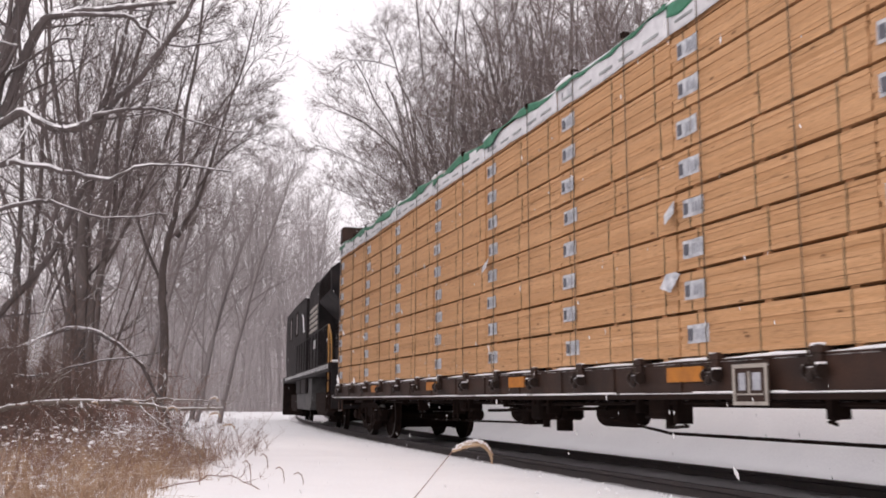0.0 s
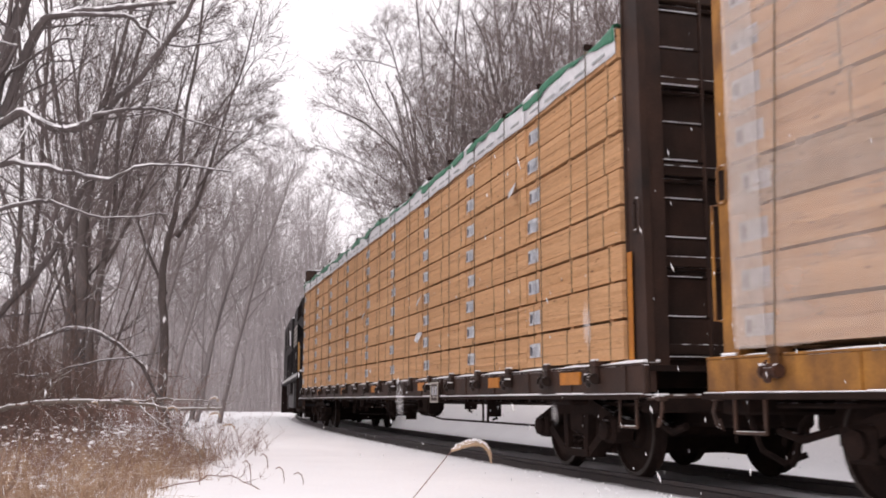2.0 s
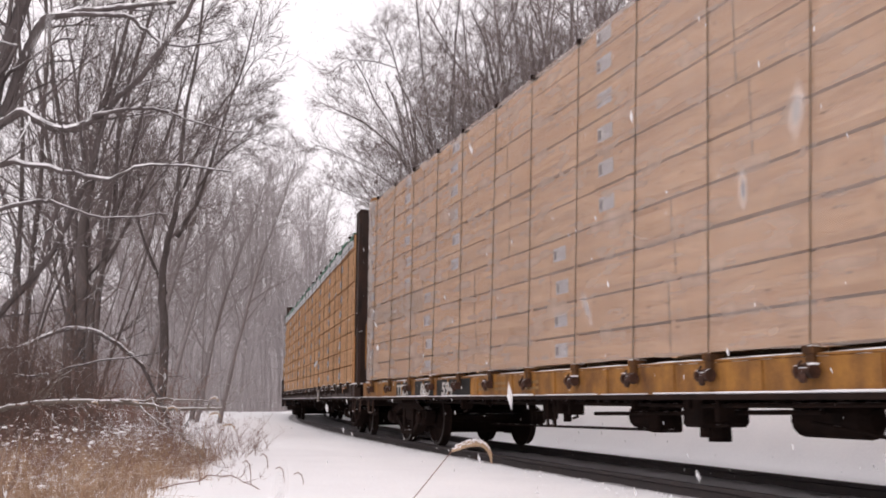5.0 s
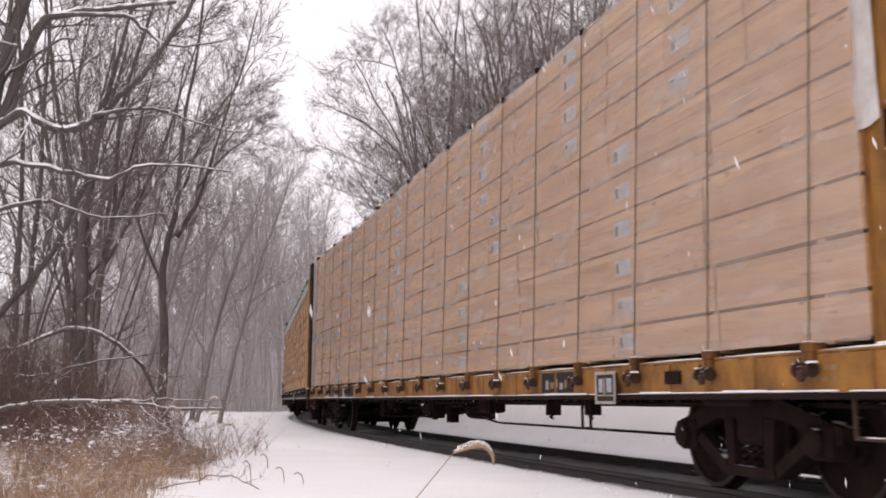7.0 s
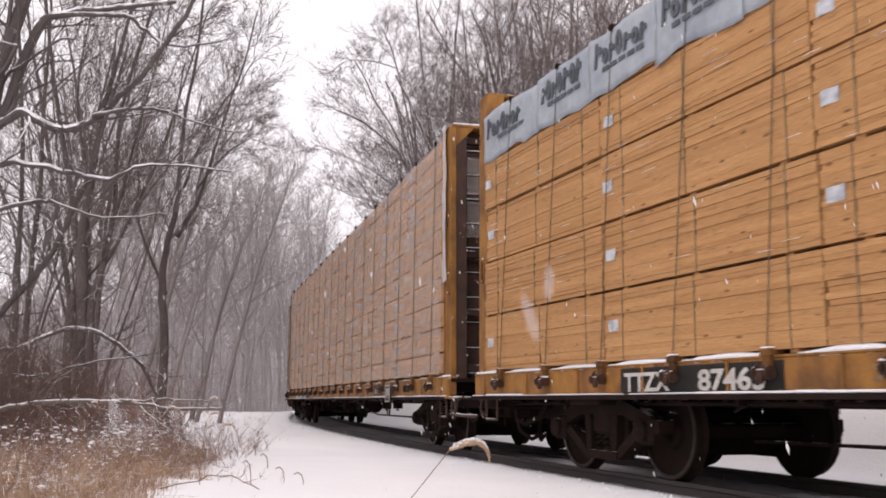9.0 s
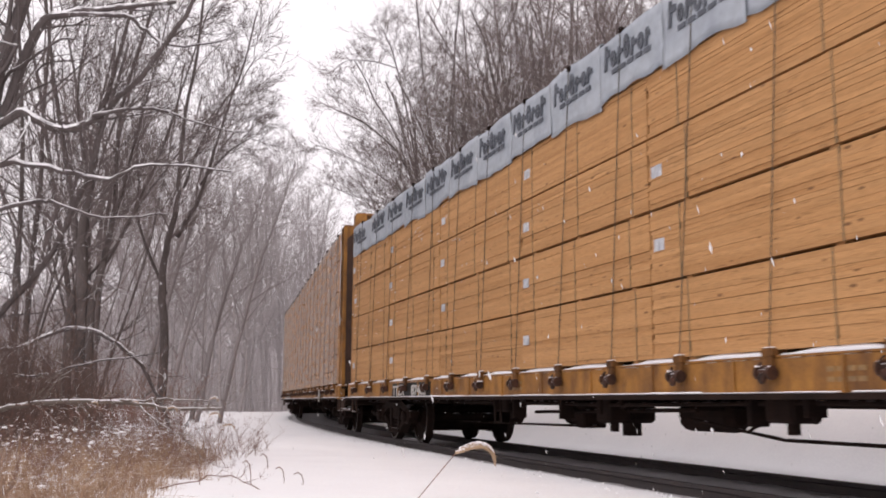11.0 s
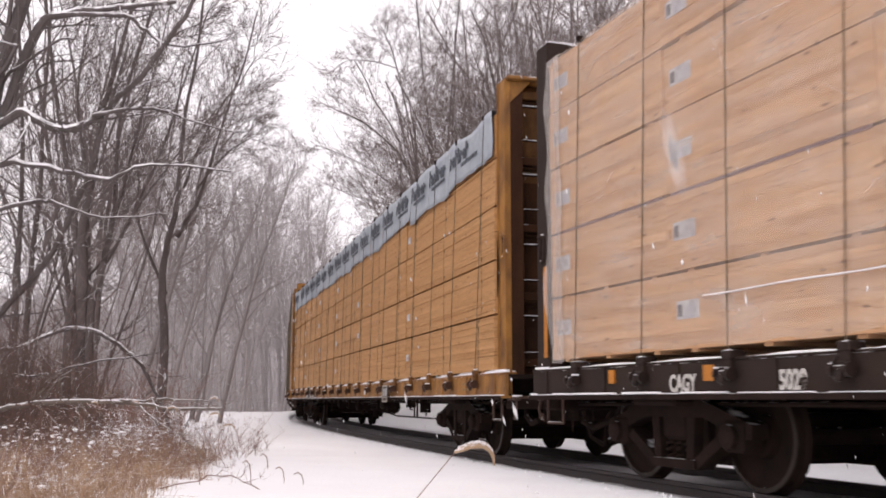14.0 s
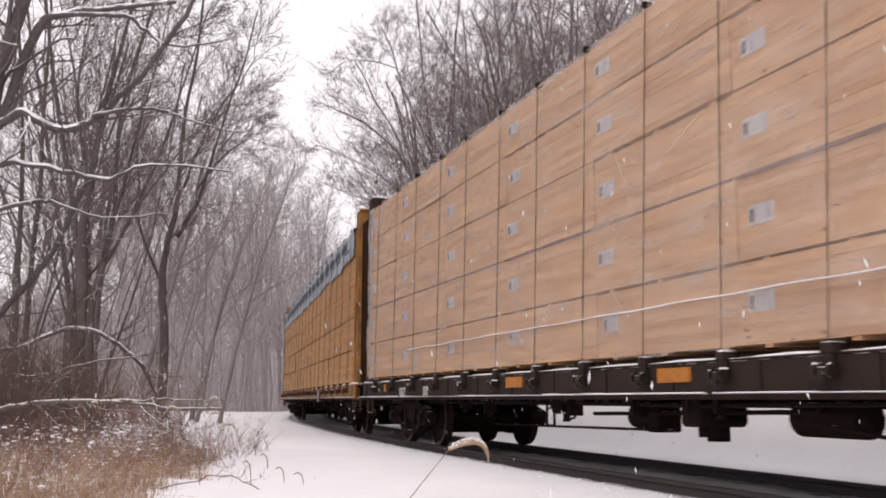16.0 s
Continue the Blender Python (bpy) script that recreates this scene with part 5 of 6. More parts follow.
    # under-frame gear
    b = Build()
    b.tube([(-1.45, 0.5, 0.6), (-1.38, 0.5, 0.6), (-0.62, 0.5, 0.6), (-0.55, 0.5, 0.6)], [0.08, 0.15, 0.15, 0.08], 14)
    part("air_reservoir", b, GRIME, car)
    b = Build()
    b.box(0.4, 1.0, 0.3, 0.6, 0.5, 0.8, 0.04)
    b.tube([(0.7, 0.45, 0.5), (0.7, 0.45, 0.36)], 0.11, 10)
    part("brake_valve", b, GRIME, car)
    b = Build()
    b.tube([(1.7, 0.5, 0.58), (2.15, 0.5, 0.58)], 0.13, 14)
    b.box(1.5, 1.7, 0.35, 0.65, 0.42, 0.74, 0.02)
    part("brake_cylinder", b, GRIME, car)
    b = Build()
    b.tube([(-7.2, 0.3, 0.4), (-2.2, 0.6, 0.42), (-1.2, 0.9, 0.58)], 0.016, 6)
    b.tube([(1.2, 0.6, 0.45), (7.2, 0.3, 0.38)], 0.016, 6)
    b.tube([(-1.2, 0.8, 0.66), (2.6, 0.8, 0.6)], 0.022, 6)
    part("brake_rod", b, GRIME, car)
    b = Build()
    b.tube([(-BODY + 0.2, 0.95, 0.71), (-3.0, 1.0, 0.73), (0.2, 1.02, 0.7), (3.0, 1.0, 0.73), (BODY - 0.2, 0.95, 0.71)], 0.022, 6)
    part("train_line_pipe", b, GRIME, car)
    rng = random.Random(seed + 50)
    for x in (-6.3, -5.2, -3.1, -2.4, -0.2, 0.25, 1.25, 2.7, 3.4, 5.4, 6.4):
        b = Build()
        d = rng.uniform(0.1, 0.28)
        b.box(x - 0.03, x + 0.03, 0.9, 1.08, 0.8 - d, 0.8, 0.008)
        b.tube([(x, 0.99, 0.81 - d), (x + rng.uniform(-0.12, 0.12), 0.99, 0.78 - d), (x + rng.uniform(-0.1, 0.3), 0.95, 0.76 - d)], 0.015, 6)
        part("hanger_bracket", b, GRIME, car)
    for x, w, h in ((-2.9, 0.35, 0.2), (0.1, 0.3, 0.26), (3.0, 0.24, 0.18)):
        b = Build()
        b.box(x, x + w, 0.75, 1.05, 0.77 - h, 0.79, 0.03)
        b.tube([(x + w * 0.5, 0.9, 0.78 - h), (x + w * 0.5, 0.9, 0.68 - h)], 0.05, 8)
        part("brake_valve_box", b, GRIME, car)
    for x in loops:
        b = Build()
        b.tube([(x, 1.25, 0.76), (x, 1.25, 0.47), (x - 0.2, 1.25, 0.47), (x - 0.2, 1.25, 0.76)], 0.016, 6)
        part("step_loop", b, GRIME, car)
    for x in (-bog, bog):
        bogie(car, x)
    return car


def route_board(car, x):
    b = Build()
    b.box(x - 0.2, x + 0.2, 1.415, 1.445, 0.72, 1.005, 0.006)
    ob = part("route_board", b, BLACK_STEEL, car, "small black card board with a pale frame")
    c = Build()
    for x0, x1, z0, z1 in ((x - 0.215, x + 0.215, 0.985, 1.015), (x - 0.215, x + 0.215, 0.71, 0.738), (x - 0.215, x - 0.185, 0.738, 0.985), (x + 0.185, x + 0.215, 0.738, 0.985), (x - 0.16, x + 0.16, 0.785, 0.797), (x + 0.0, x + 0.02, 0.8, 0.96)):
        c.box(x0, x1, 1.445, 1.456, z0, z1, 0.003)
    part("frame", c, PALE, ob)
    for k, (u, w) in enumerate(((-0.13, 0.1), (0.06, 0.08))):
        part("card", Build().box(x + u, x + u + w, 1.445, 1.449, 0.82, 0.95), FAINT, ob, "pale card")
    return ob


def plate(car, x0, x1, z0, z1, mat, name="reflector"):
    b = Build()
    b.box(min(x0, x1), max(x0, x1), 1.353, 1.374 if mat is ORANGE else 1.358, z0, z1)
    return part(name, b, mat, car)


PALE = surface("pale_paint", (0.4, 0.37, 0.33), 0.6, second=(0.25, 0.22, 0.19), scale=9, bump=0.1)
PAPER = surface("white_tag_paper", (0.55, 0.56, 0.58), 0.5, second=(0.3, 0.31, 0.34), scale=14, spread=0.16, bump=0.1)
PALE_GREY = surface("grey_print", (0.4, 0.42, 0.42), 0.6, bump=0.0)
DULL_PAPER = surface("dull_grey_tag", (0.47, 0.47, 0.48), 0.6, second=(0.3, 0.3, 0.32), scale=12, spread=0.18, bump=0.1)
FAINT = surface("faint_tag_ink", (0.45, 0.46, 0.5), 0.7, bump=0.0)
INK = surface("tag_ink", (0.12, 0.12, 0.14), 0.7, bump=0.0)


board_meshes = {}


def board_mesh(length, h, wood):
    key = (round(length, 3), round(h, 4), wood.name)
    if key not in board_meshes:
        board_meshes[key] = Build().box(0, length - 0.012, -1.18, 0, 0, h).mesh("board", wood)
    return board_meshes[key]


def bundle(label, group, length, high, courses, wood, bands, tag=None, jitter=0.006, seed=0, tag_mat=None, tag_size=(0.36, 0.17), inked=True, flush=False, uneven=(0, 0, -0.3, -1, -1.6), loose=0):
    """A strapped package of sawn boards; its foot is at z 0, its near face at y 0, it reaches from x 0 to x = length."""
    rng = random.Random(seed)
    ob = thing("lumber_bundle", label, "lumber bundle", group)
    gap = 0.028
    h = (high - gap) / courses
    boards = [board_mesh(length + (0.011 if flush else -0.006 * k), h - (0 if flush else 0.0003 + 0.0008 * k), wood) for k in (0, 1, 3, 6)]
    for c in range(courses):
        o = part("board", boards[0 if flush else 3 if rng.random() < loose else rng.choice((0, 0, 0, 1, 2))], wood, ob)
        o.location = (0.0005 if flush else 0.004 + rng.uniform(0, 0.01), rng.choice(uneven) * jitter, gap + c * h)
    for k in range(3):
        x = length * (0.12 + 0.38 * k)
        c = Build()
        c.box(x - 0.045, x + 0.045, -1.16, -0.03, 0.0, gap + 0.002)
        part("spacer", c, wood, ob)
    for x in bands:
        c = Build()
        c.box(x - 0.006, x + 0.006, -0.02, 0.004, gap - 0.004, high - 0.002)
        c.box(x - 0.006, x + 0.006, -1.1, 0.004, high - 0.004, high + 0.001)
        part("band", c, BAND, ob)
    if tag is not None:
        (w, tall), z = tag_size, high * 0.5 + 0.02
        c = Build()
        n = 6
        V = [(tag - w / 2 + w * i / n, (0.0035 if flush else 0.006) + (0.001 if flush else 0.006) * math.sin(i * 1.1 + seed), z + zz) for zz in (-tall / 2, tall / 2) for i in range(n + 1)]
        V += [(x, y - 0.003, zz) for x, y, zz in V]
        m = n + 1
        F = [(i, i + 1, m + i + 1, m + i) for i in range(n)] + [(2 * m + i, 3 * m + i, 3 * m + i + 1, 2 * m + i + 1) for i in range(n)]
        F += [(0, m, 3 * m, 2 * m), (n, 2 * m + n, 3 * m + n, m + n)]
        c.add(V, F)
        tg = part("tag", c, tag_mat or (DULL_PAPER if flush else PAPER), ob, "white paper tag")
        if inked:
            c = Build()
            c.box(tag + w * 0.24, tag + w * 0.44, 0.012 - 0.009 * flush, 0.0145 - 0.009 * flush, z - tall * 0.34, z + tall * 0.3)
            part("print", c, INK, tg)
            for k in range(3):
                c = Build()
                c.box(tag - w * 0.36 + k * w * 0.16, tag - w * 0.26 + k * w * 0.16, 0.012 - 0.009 * flush, 0.0142 - 0.009 * flush, z - tall * 0.3, z + tall * 0.25)
                part("print", c, FAINT, tg)
    ob["set"] = 0
    return ob


def load(proto, back, x, z, y=SIDE):
    """Sets a bundle, or a copy of it, on a car."""
    if proto.get("set"):
        proto = copy_thing(proto, Matrix())
    proto["set"] = 1
    rolled.append((proto, back, Matrix.Translation((x, y, z))))
    return proto


def tie_strap(back, x, z1, z0=0.95, y=SIDE + 0.012):
    """A tie-down from the winch over the load's top edge."""
    b = Build()
    b.tube([(0, -0.02, 0), (0, 0.0, 0.15), (0, 0.0, z1 - z0 - 0.02), (0, -0.03, z1 - z0 + 0.012), (0, -1.1, z1 - z0 + 0.012)], 0.0052, 5)
    ob = thing("tie_down_strap", "dark steel cable tied over the lumber load", "strap", "tie-downs on the train")
    part("cable", b, STRAP, ob)
    c = Build()
    c.box(-0.028, 0.028, -0.08, 0.016, z1 - z0 - 0.04, z1 - z0 + 0.022, 0.008)
    part("corner_protector", c, GRIME, ob)
    ob["set"] = 0
    return ob


# car with boards in eight courses and a green and white wrap
A, B, C, D = 0.92, 24.65, 48.61, 72.48
car_a = flatcar("black centerbeam flatcar loaded with pine lumber", A, BLACK_STEEL, BLACK_STEEL, WINCH_DARK, bog=9.25, seed=2, snow_deep=0.03, socket=BLACK_STEEL, ends=((0.3, 0.24), (0.29, 0.24)), slip=SLIP["a"])
car_b = flatcar("rust-stained yellow centerbeam flatcar loaded with wrapped lumber", B, YELLOW, RUST, WINCH_RUST, bog=9.3, seed=3, snow_deep=0.012, socket=RUST_PAINT, ends=((0.16, 0.14), (0.3, 0.27)), slip=SLIP["b"])
car_c = flatcar("rust-stained yellow centerbeam flatcar loaded with golden lumber", C, YELLOW, RUST_PAINT, WINCH_RUST, bog=8.7, seed=4, snow_deep=0.05, socket=RUST_PAINT, ends=((0.3, 0.26), (0.21, 0.2)), tail=-0.26, slip=SLIP["c"], front_cap=False, rungs=(1.31, 0.44), low_end=SHADED_RUST)
car_d = flatcar("dark brown centerbeam flatcar loaded with wrapped lumber", D, BROWN_STEEL, BLACK_STEEL, WINCH_DARK, bog=9.2, seed=5, snow_deep=0.02, socket=BROWN_STEEL, slip=SLIP["d"])
route_board(car_a, -5.73 + A)
route_board(car_b, -7.57)
route_board(car_c, -5.3 + 0.25)
BLACK_PLATE = surface("black_stencil_plate", (0.012, 0.0115, 0.0115), 0.6, second=(0.022, 0.02, 0.018), bump=0.05, spec=0.2)
STENCIL = surface("white_stencil_paint", (0.56, 0.54, 0.5), 0.6, second=(0.38, 0.35, 0.32), scale=14, bump=0.1)
FADED = surface("faded_stencil_paint", (0.16, 0.1, 0.05), 0.6, second=(0.3, 0.17, 0.06), scale=14, bump=0.1)
for x0, x1 in ((6.72, 5.23), (7.88, 6.9), (9.0, 8.1)):
    plate(car_b, x1, x0, 0.806, 1.045, BLACK_PLATE, "number_plate_panel")
letters("TTZX", 8.9, 0.825, 0.18, car_b, STENCIL, wide=1.05)
letters("863", 7.53, 0.825, 0.185, car_b, STENCIL, slant=0.15, wide=1.3)
letters("594", 6.46, 0.825, 0.185, car_b, STENCIL, slant=0.15, wide=1.35)
plate(car_c, 5.45, 7.75, 0.806, 1.035, BLACK_PLATE, "number_plate_panel")
letters("TTZX", 7.66, 0.83, 0.165, car_c, STENCIL, wide=1.25)
letters("87463", 6.49, 0.83, 0.165, car_c, STENCIL, wide=1.5)
letters("CAGY", 8.75, 0.82, 0.14, car_d, STENCIL, wide=0.71)
letters("5029", 7.36, 0.825, 0.14, car_d, STENCIL, wide=0.74)
# small data plate with unreadable stencils and a card box near the tail of the wrapped load's car
plate(car_b, -6.62, -5.76, 0.83, 1.04, BLACK_PLATE, "data_panel")
for k, (w, h) in enumerate(((0.07, 0.1), (0.09, 0.08), (0.06, 0.11), (0.08, 0.07), (0.05, 0.1))):
    part("stencil_bar", Build().box(-5.88 - 0.13 * k - w, -5.88 - 0.13 * k, 1.358, 1.361, 0.86 + 0.012 * (k % 3), 0.86 + h), FADED if k % 3 == 1 else PALE, car_b)
part("card_box", Build().box(-8.82, -8.58, 1.35, 1.385, 0.88, 0.99, 0.01), GRIME, car_b)
# faded small stencils that cannot be read
for car, xs in ((car_b, (4.9, 4.3, 3.3, -7.2, -8.9, -10.4)), (car_c, (4.6, 2.1, -3.7, -9.9))):
    for x in xs:
        for r in range(2):
            for k in range(4):
                b = Build().box(x - 0.1 * k - 0.08, x - 0.1 * k, 1.353, 1.357, 0.87 + 0.07 * r, 0.905 + 0.07 * r)
                part("stencil_bar", b, FADED if car in (car_b, car_c) else PALE if r == 0 else FADED, car)
for car, spots in ((car_a, ((-10.51, -11.02), (-8.11, -8.51), (-4.41, -4.97), (-0.6, -1.1), (3.0, 2.5), (6.8, 6.3))), (car_d, ((0.23, -0.29), (3.86, 3.36), (8.27, 8.14), (9.77, 9.67), (-4.0, -4.5)))):
    off = A if car is car_a else 0.0
    for x0, x1 in spots:
        plate(car, x1 + off, x0 + off, 0.9, 1.025, ORANGE)
for e in (-1,):
    b = Build()
    b.box(-LOAD - 0.11, -LOAD - 0.02, 1.32, 1.326, 1.1, 2.08)
    part("reflector_strip", b, ORANGE, car_a, "orange upright strip")
b = Build()
b.box(LOAD + 0.04, LOAD + 0.12, 1.322, 1.328, 1.2, 2.19)
part("reflector_strip", b, ORANGE, car_d, "orange upright strip")

c = Build()
c.tube([(-BODY - 0.05 + 0.1 * math.cos(a), 1.28, 0.62 + 0.13 * math.sin(a)) for a in np.linspace(0, 6.283, 13)], 0.016, 6)
c.tube([(-BODY + 0.1, 1.28, 0.56), (-BODY - 0.5, 1.26, 0.54), (-BODY - 0.95, 1.2, 0.54)], 0.022, 6)
part("release_lever", c, RUST, car_b, "rust-brown lever with a loop handle")


# ---------------------------------------------------------------- loads
def fill(back, columns, levels, wood, label, group, courses, tags=True, bands_at=(0.12, 0.5, 0.88), jitter=0.003, tag_off=0.24, tag_size=(0.32, 0.155), inked=True, flush=False, odd=None, uneven=(0, 0, -0.3, -1, -1.6), loose=0):
    """Bundles in columns between the edges given, in levels between the heights given."""
    protos = {}
    rng = random.Random(len(columns) * 7 + len(levels))
    for ci in range(len(columns) - 1):
        x0, x1 = columns[ci], columns[ci + 1]
        for li in range(len(levels) - 1):
            z0, z1 = levels[li], levels[li + 1]
            grey_one = (ci, li) == odd
            key = (round(x1 - x0, 2), round(z1 - z0, 2), rng.randrange(4), grey_one)
            if key not in protos:
                n = x1 - x0
                bands = [n * f + rng.uniform(-0.09, 0.09) for f in bands_at]
                protos[key] = bundle("strapped bundle of weathered greyish boards under plastic" if grey_one else label, group, n, z1 - z0, max(3, int(courses * (z1 - z0) / 0.36 + 0.5)), PINE_GREY if grey_one else wood, bands, n - tag_off - rng.uniform(0, 0.05) if tags and (flush or key[2] < 3 + (len(levels) > 8)) else None, jitter, len(protos) + 5 * len(levels), None, tag_size, inked, flush, uneven, loose)
            load(protos[key], back, x0, z0, SIDE - rng.choice((0, 0, 0.004, 0.01, 0.025)))


A_COLS = [-LOAD + 0.02] + [-9.5 + A + 2.44 * k for k in range(8)] + [LOAD - 0.02]
fill(A, A_COLS, [1.085, 1.465] + [1.465 + 0.353 * k for k in range(1, 8)] + [4.25], PINE, "strapped bundle of pale pine boards with a white tag", "lumber on the black flatcar", 9, jitter=0.004)
B_LOW = [-LOAD + 0.02, -7.55, -2.5, 2.55, 7.47, LOAD - 0.02]
B_MID = [-LOAD + 0.02, -7.55, -3.93, 1.42, 6.17, 8.63, LOAD - 0.02]
B_HIGH = [-LOAD + 0.02, -8.7, -6.38, -3.46, 1.42, 6.17, 8.63, LOAD - 0.02]
B_LEVELS = [1.11] + [1.415 + 0.364 * k for k in range(9)] + [4.56]
WRAPPED = "strapped bundle of pale pine boards under clear plastic"
for cols, l0, l1, odd in ((B_LOW, 0, 5, (4, 3)), (B_MID, 4, 7, None), (B_HIGH, 6, 11, None)):
    fill(B, cols, B_LEVELS[l0:l1], PINE_PALE, WRAPPED, "lumber under plastic film", 5, bands_at=(0.5,), flush=True, odd=odd)
C_COLS = [-LOAD - 0.24, -6.35, -1.4, 1.7, 5.0, 8.05, LOAD - 0.02]
fill(C, C_COLS, [1.085, 1.775, 2.45, 3.13, 3.75, 4.33], PINE_GOLD, "strapped bundle of golden pine boards with a white tag", "lumber on the yellow flatcar", 8, jitter=0.009, tag_off=0.14, tag_size=(0.18, 0.11), inked=False, uneven=(0, 0, -0.05, -0.1, -0.15, -1), loose=0.14)
D_COLS = [-LOAD + 0.02] + [-8.34 + 2.44 * k for k in range(8)] + [LOAD - 0.14]
fill(D, D_COLS, [1.14, 1.8, 2.48, 3.19, 3.82, 4.41], PINE_PALE, "strapped bundle of pale pine boards under a clear sheet", "lumber under the sheet", 5, bands_at=(), flush=True)
line_d = thing("paint_line", "dark purple paint line along a seam of the bundles", "paint line")
rolled.append((line_d, D, Matrix()))
for k in range(len(D_COLS) - 1):
    x0, x1 = D_COLS[k] + 0.05, D_COLS[k + 1] - 0.08
    part("stroke", Build().box(x0, x1, SIDE - 0.012, SIDE + 0.002, 2.475, 2.502), PURPLE, line_d)
# each tie-down rises from its winch and leans a little towards the tail
for back, top, key, lean, shift in ((A, 4.3, "a", 0.0, 0.1), (B, 4.6, "b", 0.07, 0.0), (C, 4.4, "c", 0.115, 0.0), (D, 4.46, "d", 0.06, 0.0)):
    cable = tie_strap(back, 0, top)
    for i, x in enumerate(STRAPS):
        load(cable, back, x + SLIP[key] + shift, 0.95, SIDE + 0.026)
        a = lean + 0.012 * math.sin(i * 2.7)
        rolled[-1] = (rolled[-1][0], back, rolled[-1][2] @ Matrix.Rotation(-a, 4, "Y"))


def sheet(name, mat, parent, x0, x1, low, high, depth, y=SIDE + 0.012, step=0.12, wave=0.012, sag=0.0, seed=0, rows=14, over=1.0, label="", hem=0.03, flutter=0.0):
    """A draped film: up the near face from low to high, then over the top."""
    b = Build()
    nx = max(2, int((x1 - x0) / step))
    V, m = [], rows + 4
    for i in range(nx + 1):
        x = x0 + (x1 - x0) * i / nx
        edge = low + hem * (noise.noise((x * 0.9, seed, 0.3)) + 0.5 * noise.noise((x * 3.1, seed, 1.3)))
        crest = high + sag * noise.noise((x * 1.1, seed, 5.0))
        for j in range(rows):
            f = j / (rows - 1)
            z = edge + (crest - edge) * f
            yy = y + wave * (0.5 + noise.noise((x * 1.7, z * 1.9, seed)) + 0.5 * noise.noise((x * 5, z * 2, seed + 4)))
            xx = x + (flutter * (noise.noise((z * 1.3, seed, 2.2)) + 0.25 * noise.noise((z * 5.1, seed, 0.2)) + 0.2) if i == nx else 0)
            V.append((xx, yy, z))
        for f in (0.03, 0.25, 0.6, 1.0):
            V.append((x, y - depth * f, crest + (0.012 if f < 0.9 else 0) + wave * 0.5 * noise.noise((x * 2, f * 3, seed))))
    b.add(V, [(i * m + j, i * m + j + 1, (i + 1) * m + j + 1, (i + 1) * m + j) for i in range(nx) for j in range(m - 1)])
    ob = part(name, b, mat, parent, label, smooth=True)
    if "film" in name:
        return ob
    mod = ob.modifiers.new("thickness", "SOLIDIFY")
    mod.thickness = 0.0015
    return ob


def film(label, back, category="plastic wrap"):
    ob = thing("plastic_wrap" if category == "plastic wrap" else "lumber_wrap", label, category, "wraps on the loads")
    rolled.append((ob, back, Matrix()))
    return ob


# green and white wrap along the top of the black car's load
w = film("green and white lumber wrap with snow on it", A, "lumber wrap")
edges = A_COLS
for i in range(len(edges) - 1):
    lo, hi = edges[i], edges[i + 1]
    sheet("white_band", WRAP_WHITE, w, lo + 0.01, hi - 0.01, 3.985, 4.24, 0.02, SIDE + 0.006, 0.1, 0.01, 0.03, i * 3.7, 6)
    sheet("green_band", WRAP_GREEN, w, lo + 0.005, hi - 0.005, 4.18, 4.262, 1.1, SIDE + 0.014, 0.06, 0.02, 0.08, i * 5.1 + 1, 5, hem=0.12)
    c = Build()
    rng = random.Random(i)
    for k in range(5):
        x = lo + 0.2 + k * 0.45 + rng.uniform(-0.05, 0.05)
        part("print_bar", Build().box(x, x + 0.28, SIDE + 0.015, SIDE + 0.0225, 4.05, 4.075), PALE_GREY, w)
    n, x = 10, hi - 0.25
    V = []
    for k in range(n + 1):
        f = k / n
        V += [(x - 0.28 + 0.56 * f, SIDE - 0.2, 4.268), (x - 0.28 + 0.56 * f, SIDE - 0.12, 4.275 + 0.07 * math.sin(math.pi * f)), (x - 0.28 + 0.56 * f, SIDE + 0.02, 4.272 + 0.03 * math.sin(math.pi * f)), (x - 0.28 + 0.56 * f, SIDE + 0.026, 4.25)]
    c.add(V, [(4 * k + j, 4 * k + (j + 1) % 4, 4 * k + 4 + (j + 1) % 4, 4 * k + 4 + j) for k in range(n) for j in range(4)])
    part("snow_patch", c, SNOW_CAP, w, smooth=True)

# grey wrap with dark print along the top of the golden load
w = film("crumpled light grey lumber wrap with dark printing", C, "lumber wrap")
xs = [-LOAD - 0.22] + [STRAPS[k] for k in range(16, 0, -1)] + [LOAD - 0.05]
